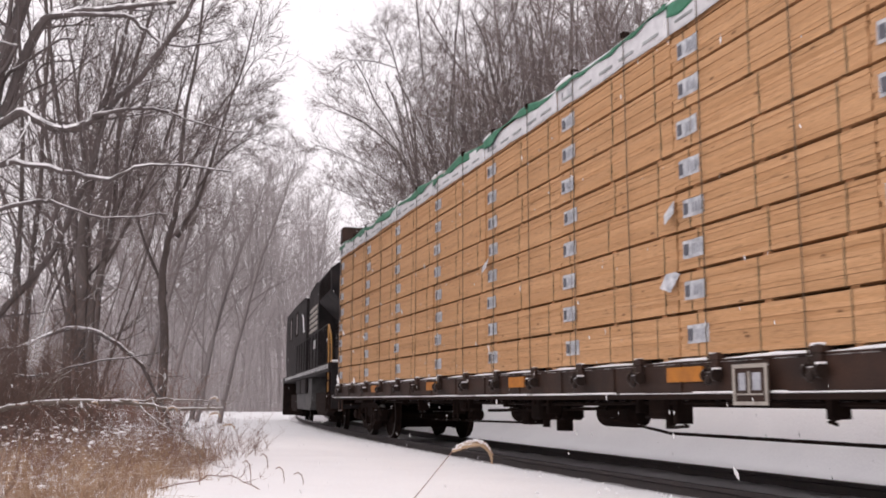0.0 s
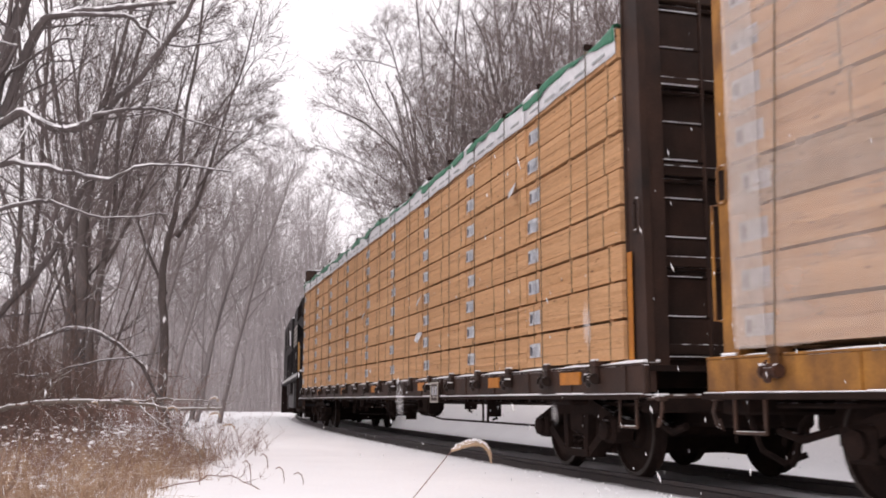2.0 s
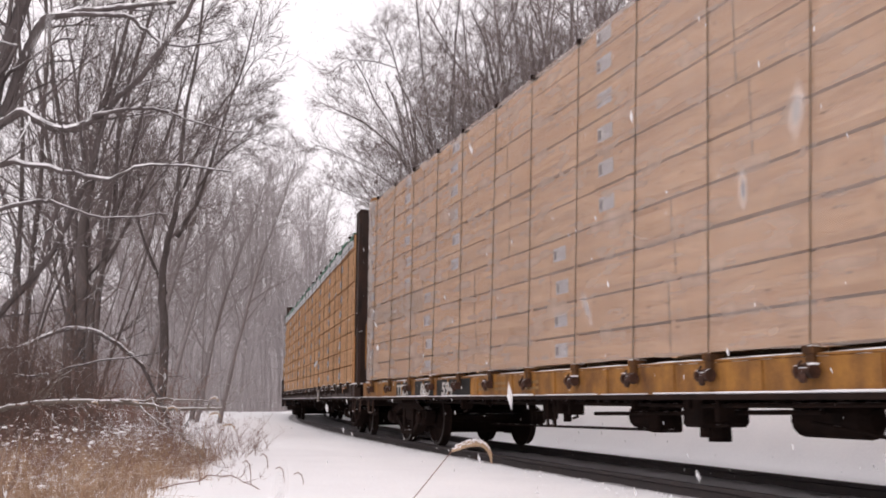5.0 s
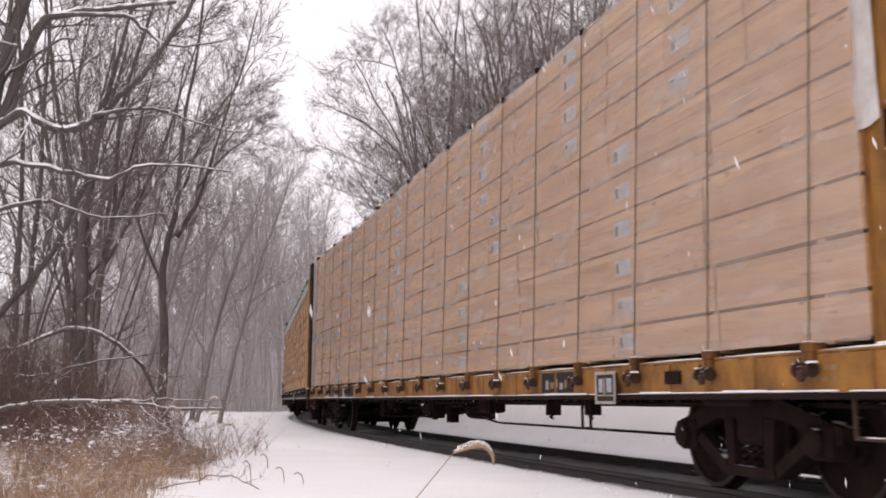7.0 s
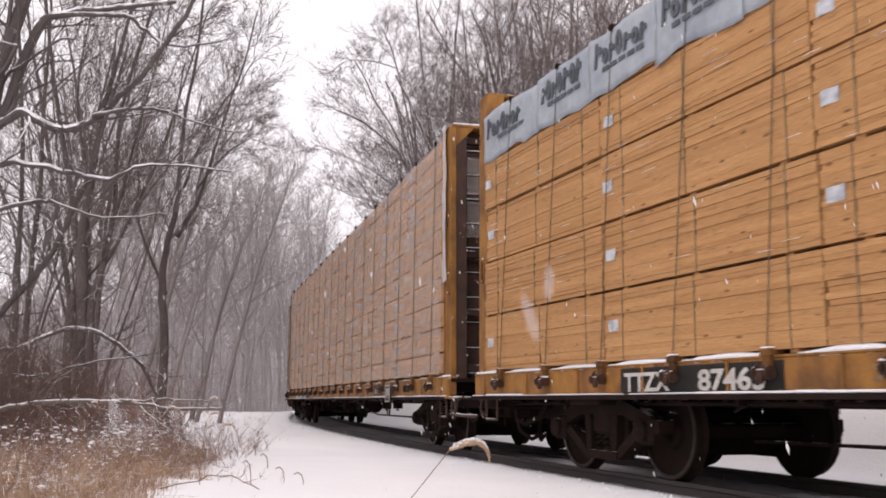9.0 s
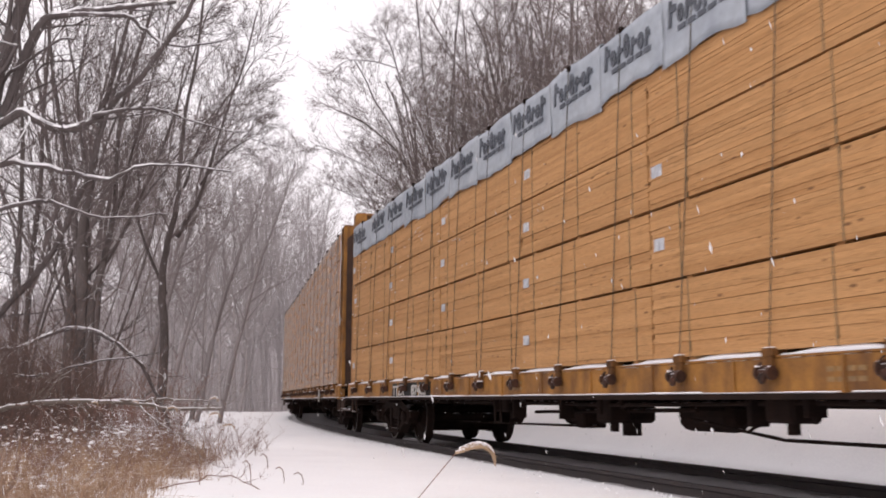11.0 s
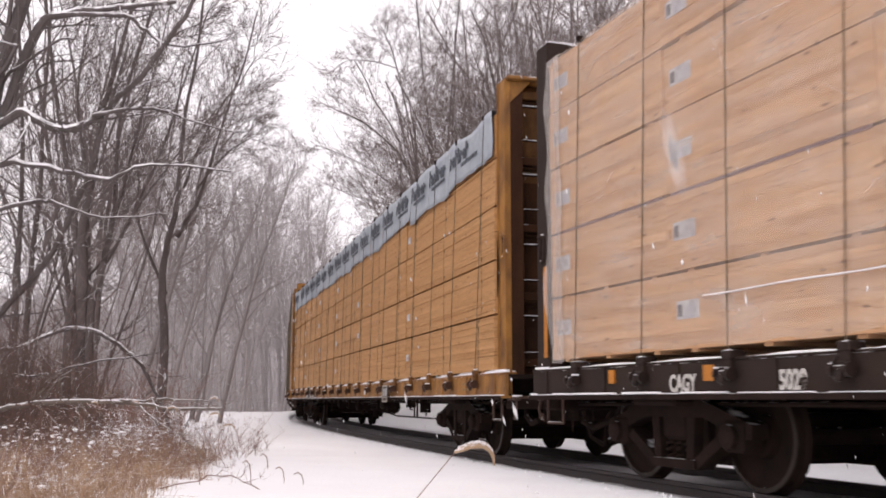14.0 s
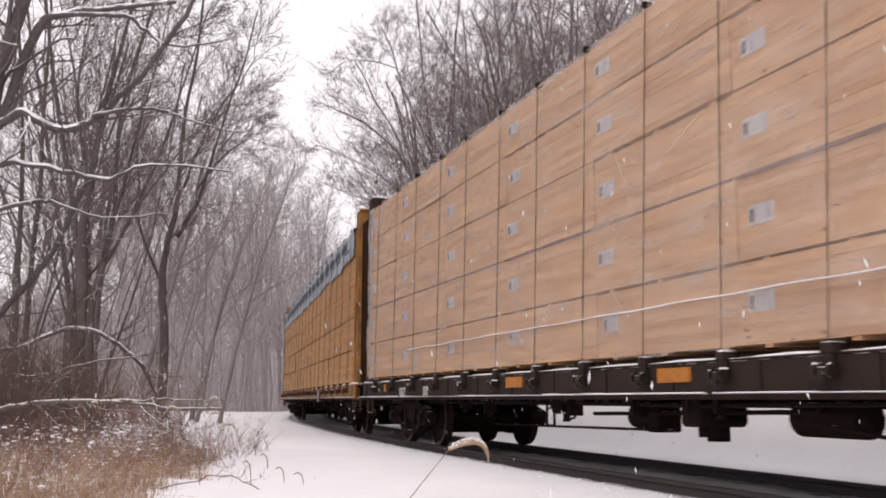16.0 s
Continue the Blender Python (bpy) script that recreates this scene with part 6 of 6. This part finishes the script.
for i in range(len(xs) - 1):
    sheet("wrap_panel", WRAP_GREY, w, xs[i] - 0.01, xs[i + 1] + 0.012, 3.73, 4.36, 1.1, SIDE + 0.008, 0.07, 0.02, 0.07, i * 2.3, 9, hem=0.09)
    mid = (xs[i] + xs[i + 1]) / 2
    rng = random.Random(i + 40)
    x = xs[i + 1] - 0.12
    for k in range(7):
        w1 = rng.uniform(0.1, 0.145)
        hgt = (0.26, 0.17, 0.17, 0.25, 0.17, 0.17, 0.17)[k] if i % 3 else rng.choice((0.17, 0.24))
        z = 4.04 + 0.03 * noise.noise((x, i, 0))
        p0, lean = Build(), 0.03
        y0, y1 = SIDE + 0.026, SIDE + 0.036
        # a bold blot: two uprights and a bar, or a thick ring
        if k % 2:
            ring = [(math.cos(a), math.sin(a)) for a in np.linspace(0, 2 * math.pi, 11)[:-1]]
            for (c0, s0), (c1, s1) in zip(ring, ring[1:] + ring[:1]):
                q = [(x - w1 / 2 + c0 * w1 * 0.5, z + hgt / 2 + s0 * hgt / 2), (x - w1 / 2 + c1 * w1 * 0.5, z + hgt / 2 + s1 * hgt / 2),
                     (x - w1 / 2 + c1 * w1 * 0.16, z + hgt / 2 + s1 * hgt * 0.2), (x - w1 / 2 + c0 * w1 * 0.16, z + hgt / 2 + s0 * hgt * 0.2)]
                p0.prism(q, y0, y1)
        else:
            p0.prism([(x, z), (x - 0.045, z), (x - 0.045 - lean, z + hgt), (x - lean, z + hgt)], y0, y1)
            p0.prism([(x - 0.05, z + hgt * 0.55), (x - w1, z + hgt * 0.5), (x - w1, z + hgt * 0.78), (x - 0.05, z + hgt * 0.85)], y0, y1)
        part("print_blot", p0, PRINT_DARK, w)
        x -= w1 + 0.018
    for k in range(5):
        part("print_bar", Build().box(mid - 0.42 + k * 0.16, mid - 0.3 + k * 0.16, SIDE + 0.026, SIDE + 0.035, 3.97, 4.015), PRINT_DARK, w)

# clear film over the whole side of the pale loads
w = w_b = film("clear plastic film pulled over stacked lumber", B)
sheet("film", PLASTIC_MILKY, w, -LOAD - 0.02, LOAD - 0.06, 1.12, 4.585, 1.15, SIDE + 0.01, 0.16, 0.012, 0.02, 1.0, 26, hem=0.02)
for x0, x1, z0, z1 in ((LOAD - 0.4, LOAD - 0.04, 1.12, 4.588),):
    sheet("film_end", PLASTIC_THICK, w, x0, x1, z0, z1, 1.1, SIDE + 0.024, 0.08, 0.012, 0.0, 3.0, 24, hem=0.02)
b = Build()
V = [(-LOAD - 0.15 + 0.03 * noise.noise((y0 * 4, z0 * 2, 3)), y0, z0) for y0 in np.linspace(0.0, 1.08, 9) for z0 in np.linspace(3.1, 4.3, 12)]
b.add(V, [(i * 12 + j, i * 12 + j + 1, (i + 1) * 12 + j + 1, (i + 1) * 12 + j) for i in range(8) for j in range(11)])
part("film_end", b, PLASTIC_THICK, w, "grey film hanging over the bulkhead", smooth=True)
sheet("film_strip", FILM_WHITE, w, -LOAD - 0.17, -LOAD + 0.04, 2.3, 4.78, 0.5, 1.325, 0.03, 0.03, 0.04, 14.0, 26, hem=0.45, label="white film caught on the corner column")
w = w_d = film("torn clear plastic sheet pulled over stacked lumber", D)
sheet("film", PLASTIC, w, -LOAD - 0.02, LOAD - 0.3, 1.17, 4.435, 1.15, SIDE + 0.01, 0.12, 0.018, 0.03, 9.0, 26, hem=0.07)
sheet("film_end", PLASTIC_THICK, w, LOAD - 0.45, LOAD - 0.13, 1.12, 4.43, 1.1, SIDE + 0.024, 0.07, 0.02, 0.0, 6.0, 26, hem=0.02, flutter=0.2)
# snow caught in a fold of the sheet, a painted line along the packages
b = Build()
n = 90
V = []
for k in range(n + 1):
    x = -LOAD + 0.2 + (LOAD + 8.0) * k / n
    z, t = 1.575 + 0.004 * math.sin(k * 0.9) + 0.008 * noise.noise((x, 0, 2)), 0.005 + 0.007 * abs(noise.noise((x * 2.2, 1, 0)))
    V += [(x, SIDE + 0.016, z - t), (x, SIDE + 0.045, z - t * 0.3), (x, SIDE + 0.035, z + t), (x, SIDE + 0.016, z + t)]
b.add(V, [(4 * k + j, 4 * k + (j + 1) % 4, 4 * k + 4 + (j + 1) % 4, 4 * k + 4 + j) for k in range(n) for j in range(4)])
part("snow_in_fold", b, SNOW_CAP, w, "thin ridge of snow in a fold")

# dashes of snow lying on board edges that stand proud
dust = thing("snow_streaks", "thin dashes of snow on the edges of golden boards", "snow")
rolled.append((dust, C, Matrix()))
rng = random.Random(91)
for i in range(80):
    x, z = LOAD - 0.1 - rng.random() ** 2 * 7.0, 1.5 + 2.5 * rng.random() ** 0.7
    n, h = rng.uniform(0.06, 0.34), rng.uniform(0.0012, 0.0032)
    part("streak", Build().add([(x, SIDE, z), (x - n * 0.4, SIDE + 0.009, z + 0.001), (x - n, SIDE, z - 0.001), (x - n * 0.9, SIDE, z + h), (x - n * 0.4, SIDE + 0.005, z + h * 1.3), (x - n * 0.1, SIDE, z + h)],
                                [(0, 1, 4, 5), (1, 2, 3, 4), (0, 2, 1), (3, 5, 4), (0, 5, 3, 2)]), SNOW_CAP, dust)

# torn paper flapping from the tags of the black car's load
for x, z, tilt in ((-4.62 + A, 2.47, 20), (-4.68 + A, 1.82, -35), (0.1 + A, 2.62, 15), (-9.2 + A, 3.35, 10)):
    ob = thing("torn_tag", "torn white paper tag hanging from a bundle", "paper tag", "torn tags")
    V = [(0.0, 0.0, 0.0), (0.07, 0.01, -0.02), (0.13, 0.05, -0.08), (0.02, 0.05, -0.13), (0.09, 0.09, -0.2), (-0.05, 0.07, -0.16)]
    b = Build().add(V + [(p, q - 0.003, r) for p, q, r in V], [(0, 1, 3), (1, 2, 3), (3, 2, 4), (0, 3, 5), (3, 4, 5), (6, 9, 7), (7, 9, 8), (9, 10, 8), (6, 11, 9), (9, 11, 10)])
    part("paper", b, PAPER, ob)
    rolled.append((ob, A, Matrix.Translation((x, SIDE + 0.012, z)) @ pose(0, 0, 0, 0, tilt, 0)))


def folds(parent, count, top, seed, slope):
    """Thin creases standing proud of a stretched film, their shine put into a paler colour."""
    rng = random.Random(seed)
    for i in range(count):
        x, z = rng.uniform(-LOAD + 0.3, LOAD - 0.8), rng.uniform(1.3, top - 0.15)
        a, n = rng.gauss(slope, 0.3) * rng.choice((1, 1, -1)), rng.uniform(0.25, 0.9)
        dx, dz = n * math.cos(a), n * math.sin(a)
        if not 1.2 < z + dz < top:
            continue
        r = rng.uniform(0.0025, 0.006)
        b = Build()
        b.tube([(x, SIDE + 0.024, z), (x + dx * 0.35, SIDE + 0.028, z + dz * 0.33), (x + dx * 0.7, SIDE + 0.028, z + dz * 0.72), (x + dx, SIDE + 0.024, z + dz)], [r * 0.3, r, r * 0.9, r * 0.2], 5)
        part("fold", b, FOLD_GLINT, parent)


folds(w_d, 70, 4.4, 5, 0.75)
folds(w_b, 45, 4.55, 6, 0.5)


# ---------------------------------------------------------------- the locomotive
def louvres(parent, name, x0, x1, z0, z1, y, n, mat):
    b = Build()
    for k in range(n):
        z = z0 + (z1 - z0) * (k + 0.5) / n
        h = (z1 - z0) / n
        b.add([(x0, y, z - h * 0.35), (x1, y, z - h * 0.35), (x1, y + 0.035, z - h * 0.2), (x0, y + 0.035, z - h * 0.2), (x0, y, z + h * 0.35), (x1, y, z + h * 0.35)],
              [(0, 1, 2, 3), (3, 2, 5, 4), (0, 3, 4), (1, 5, 2)])
    return part(name, b, mat, parent)


TANK = surface("dusty_tank_grey", (0.03, 0.027, 0.027), 0.7, second=(0.1, 0.095, 0.095), scale=3, bump=0.2, snow=0.4)


def locomotive(back):
    eng = thing("locomotive", "black diesel locomotive pulling the cars away", "locomotive")
    rolled.append((eng, back, Matrix()))
    h0, h1 = -8.0, 8.9
    b = Build()
    b.box(h0 - 0.9, h1, -1.52, 1.52, 1.42, 1.64, 0.02)
    b.box(h0 - 0.7, h1 - 0.3, -0.9, 0.9, 0.9, 1.42, 0.02)
    part("underframe", b, ENGINE_BLACK, eng)
    b = Build()
    for k in range(34):
        x = h0 - 0.75 + k * 0.48
        b.box(x, x + 0.26, 1.522, 1.53, 1.5, 1.6)
    part("sill_stripe", b, ENGINE_WHITE, eng, "white dashes along the sill")
    b = Build()
    b.prism([(h0 + 0.3, 1.64), (-4.2, 1.64), (-4.2, 4.1), (h0 + 0.5, 4.25), (h0 + 0.3, 4.1)], -0.85, 0.85)
    b.prism([(-4.2, 1.64), (-1.0, 1.64), (-1.0, 4.02), (-1.4, 4.12), (-3.6, 4.2), (-4.2, 4.1)], -1.34, 1.34)
    hood = part("long_hood", b, ENGINE_BLACK, eng)
    b = Build()
    V = []
    for x in (h0 + 0.4, h0 + 3.6):
        V += [(x, -0.84, 3.0), (x, -1.34, 3.5), (x, -1.36, 4.1), (x, -1.1, 4.28), (x, 1.1, 4.28), (x, 1.36, 4.1), (x, 1.34, 3.5), (x, 0.84, 3.0)]
    b.add(V, [(i, (i + 1) % 8, 8 + (i + 1) % 8, 8 + i) for i in range(8)] + [tuple(range(7, -1, -1)), tuple(range(8, 16))])
    wing = part("radiator_wing", b, ENGINE_BLACK, hood)
    louvres(wing, "radiator_grille", h0 + 0.6, h0 + 3.4, 3.55, 4.05, 1.352, 7, GRIME)
    louvres(hood, "side_louvre", -3.9, -1.5, 2.75, 3.55, 1.342, 5, PALE)
    louvres(hood, "side_louvre", -7.2, -4.5, 2.2, 2.9, 0.852, 7, GRIME)
    for k in range(3):
        b = Build()
        x = h0 + 0.6 + k * 1.05
        b.box(x, x + 0.98, 0.848, 0.866, 1.75, 2.6, 0.008)
        d = part("hood_door", b, ENGINE_BLACK, hood)
        c = Build()
        c.box(x + 0.9, x + 0.94, 0.866, 0.885, 1.9, 2.05)
        part("latch", c, GRIME, d)
    for k in range(3):
        b = Build()
        x = h0 + 1.0 + k * 1.5
        b.tube([(x, 0, 4.03), (x, 0, 4.2)], 0.5, 16)
        part("roof_fan", b, ENGINE_BLACK, hood)
    b = Build()
    b.tube([(h0 + 6.5, 0, 4.0), (h0 + 6.5, 0, 4.25)], 0.28, 12)
    part("exhaust_stack", b, GRIME, hood)
    for k in range(7):
        c = Build()
        x = -3.6
        c.prism([(x + 0.16 * k, 2.25), (x + 0.1 + 0.16 * k, 2.25), (x + 0.1 + 0.16 * k, 2.5), (x + 0.16 * k, 2.5)], 1.342, 1.348)
        part("faded_marking", c, ENGINE_WHITE, hood)
    b = Build()
    b.prism([(-1.0, 1.64), (8.3, 1.64), (8.9, 2.4), (8.8, 3.95), (8.5, 4.15), (3.25, 4.12), (-0.6, 4.04), (-1.0, 3.96)], -1.42, 1.42)
    cab = part("cab", b, ENGINE_BLACK, eng)
    for x in (2.6, 5.6):
        b = Build()
        b.box(x, x + 0.75, 1.421, 1.43, 3.05, 3.8, 0.01)
        w = part("cab_window", b, GLASS, cab)
        c = Build()
        for q in ((x - 0.05, x, 3.0, 3.85), (x + 0.75, x + 0.8, 3.0, 3.85), (x, x + 0.75, 3.0, 3.05), (x, x + 0.75, 3.8, 3.85)):
            c.box(q[0], q[1], 1.421, 1.44, q[2], q[3])
        part("window_frame", c, GRIME, w)
    for s in (1, -1):
        w = part("rear_window", Build().box(-1.015, -1.001, *sorted((0.98 * s, 1.32 * s)), 3.2, 3.8, 0.004), GLASS, cab)
        part("grab_rail", Build().tube([(-0.6 + 0.5 * a, 1.46 * s, 2.9 + 0.62 * math.sin(a)) for a in np.linspace(0, 1.57, 8)], 0.02, 6), SNOW_CAP, cab, "grab rail with snow on it")
    b = Build()
    b.prism([(-2.6, 1.4), (3.2, 1.4), (3.2, 0.7), (2.8, 0.45), (-2.2, 0.45), (-2.6, 0.7)], -1.35, 1.35)
    part("fuel_tank", b, TANK, eng, "grey fuel tank dusted with snow")
    # handrails, steps and the yellow rear rails
    for s in (1, -1):
        for k in range(11):
            x = h0 + k * 1.0
            b = Build()
            b.tube([(x, 1.47 * s, 1.64), (x, 1.47 * s, 2.6)], 0.016, 6)
            part("stanchion", b, ENGINE_BLACK, eng)
        b = Build()
        b.tube([(h0, 1.47 * s, 2.6), (h0 + 10.9, 1.47 * s, 2.6)], 0.016, 6)
        part("handrail", b, ENGINE_BLACK, eng)
        b = Build()
        b.tube([(h0 - 0.85, 1.45 * s, 1.0), (h0 - 0.85, 1.45 * s, 1.95), (h0 - 0.6, 1.45 * s, 2.35), (h0 - 0.1, 1.45 * s, 2.6)], 0.022, 6)
        b.tube([(h0 - 0.2, 1.45 * s, 0.95), (h0 - 0.2, 1.45 * s, 1.9), (h0 - 0.05, 1.45 * s, 2.55)], 0.022, 6)
        part("end_rail", b, HAND_YELLOW, eng, "yellow end handrail")
        b = Build()
        for z in (0.5, 0.85, 1.2):
            b.box(h0 - 0.85, h0 - 0.2, *sorted((1.1 * s, 1.48 * s)), z, z + 0.04, 0.008)
        b.box(h0 - 0.88, h0 - 0.84, *sorted((1.08 * s, 1.5 * s)), 0.48, 1.42)
        b.box(h0 - 0.2, h0 - 0.16, *sorted((1.08 * s, 1.5 * s)), 0.48, 1.42)
        part("step_well", b, GRIME, eng)
    b = Build()
    b.box(h0 - 0.94, h0 - 0.9, -1.45, 1.45, 0.55, 1.6, 0.01)
    part("end_plate", b, ENGINE_BLACK, eng)
    b = Build()
    b.box(h0 - 0.9, h0 - 0.55, 0.95, 1.45, 1.64, 1.7, 0.025)
    part("snow_on_step", b, SNOW_CAP, eng)
    for x in (-5.3, 5.0):
        bogie(eng, x)
        for s in (1, -1):
            b = Build()
            b.prism([(x - 1.75, 0.5), (x - 1.1, 0.34), (x + 1.1, 0.34), (x + 1.75, 0.5), (x + 1.75, 0.95), (x - 1.75, 0.95)], *sorted((1.12 * s, 1.3 * s)))
            part("bogie_skirt", b, GRIME, eng)
    b = Build()
    b.prism([(h1 - 0.4, 0.15), (h1 + 0.1, 0.2), (h1 + 0.1, 1.42), (h1 - 0.4, 1.42)], -1.5, 1.5)
    part("pilot", b, GRIME, eng)
    for k in range(2):
        b = Build()
        b.box(-1.5 + k * 2.0, 0.2 + k * 2.0, 1.36, 1.46, 0.95, 1.41, 0.03)
        part("battery_box", b, ENGINE_BLACK, eng)
    b = Build()
    b.box(h0 - 1.5, h0 - 0.9, -0.1, 0.1, 0.74, 0.94, 0.02)
    part("coupler", b, GRIME, eng)
    return eng


locomotive(A - 20.9)


# ---------------------------------------------------------------- falling snow
FLAKE = surface("snowflake", (0.86, 0.85, 0.86), 0.9, second=(0.8, 0.8, 0.81), bump=0.0, alpha=0.6)


def flurry(count, near, far, size, seed, longest=4.0):
    """Flakes spread through a tall block of air ahead; each an uneven lump drawn out by its fall."""
    rng, b = random.Random(seed), Build()
    for i in range(count):
        y = near + (far - near) * rng.random() ** 0.8
        x, z = rng.uniform(-0.62, 0.62) * y * 1.25 + rng.uniform(-2, 2) * min(1, y / 4), rng.uniform(-1.0, 32.0)
        r = size * rng.choice((0.5, 0.6, 0.8, 1.0, 1.5)) * rng.uniform(0.7, 1.2)
        k, sl = rng.uniform(1.4, longest), rng.uniform(-0.4, 0.15)
        top, low = (x + r * sl * k, y, z + r * k), (x - r * sl * k, y, z - r * k)
        ring = [(x + r * math.cos(a) * rng.uniform(0.8, 1.2), y + r * math.sin(a), z + r * rng.uniform(-0.5, 0.5)) for a in (0, 1.571, 3.142, 4.712)]
        b.add([top, low] + ring, [(0, 2 + j, 2 + (j + 1) % 4) for j in range(4)] + [(1, 2 + (j + 1) % 4, 2 + j) for j in range(4)])
    return tagged(part("falling_snow", b, FLAKE), "white snowflakes falling through the air", "falling snow", "snowfall", "stuff")


def close_flakes(count, near, far, size, seed):
    """Flakes right before the eye, so near that they melt into soft streaks: thin shells one in another."""
    rng, b = random.Random(seed), Build()
    for i in range(count):
        y = rng.uniform(near, far)
        x, z = rng.uniform(-0.55, 0.55) * y, rng.uniform(-0.5, 30.0)
        r, k, sl = size * rng.uniform(0.6, 1.4), rng.uniform(1.5, 5.0), rng.uniform(-0.35, 0.2)
        for f in (1.0, 0.8, 0.6, 0.4):
            pts = [(x + sl * k * r * h * f, y, z + k * r * h * f) for h in (-1, -0.85, -0.5, 0, 0.5, 0.85, 1)]
            b.tube(pts, [r * f * g for g in (0.15, 0.55, 0.9, 1.0, 0.9, 0.55, 0.15)], 10)
    return tagged(part("falling_snow", b, SOFT_FLAKE, smooth=True), "soft blurred snowflakes close to the eye", "falling snow", "snowfall", "stuff")


SOFT_FLAKE = surface("melting_flake", (0.86, 0.84, 0.84), 0.9, second=(0.8, 0.79, 0.8), bump=0.0, alpha=0.05)
FLURRIES = [(flurry(900, 1.8, 5.0, 0.0036, 1, 5.0), 1.45, 0.25), (flurry(7000, 3.5, 13, 0.005, 2), 1.3, 0.2), (flurry(9000, 9, 34, 0.0058, 3), 1.2, 0.15),
            (close_flakes(130, 0.9, 2.0, 0.0085, 4), 1.5, 0.05)]


# ---------------------------------------------------------------- what moves
def motions():
    for ob, back, m in rolled:
        walk(ob, [(t / 2, rolling(t / 2, back) @ m) for t in range(33)])
    for ob, x, r in spun:
        walk(ob, [(min(16.0, k * 4 / 30), pose(x, 0, r, 0, math.degrees(run(min(16.0, k * 4 / 30)) / r), 0)) for k in range(121)])

    for ob, fall, drift in FLURRIES:
        walk(ob, [(t, Matrix.Translation((drift * (t - 8), 0, -fall * t))) for t in range(17)])
    foot = FOX.location.copy()
    walk(FOX, [(t / 2, pose(*foot, 0, 0.6 * math.sin(t * 0.9) + 0.4 * math.sin(t * 2.3), 1.2 * math.sin(t * 0.7))) for t in range(33)])


motions()
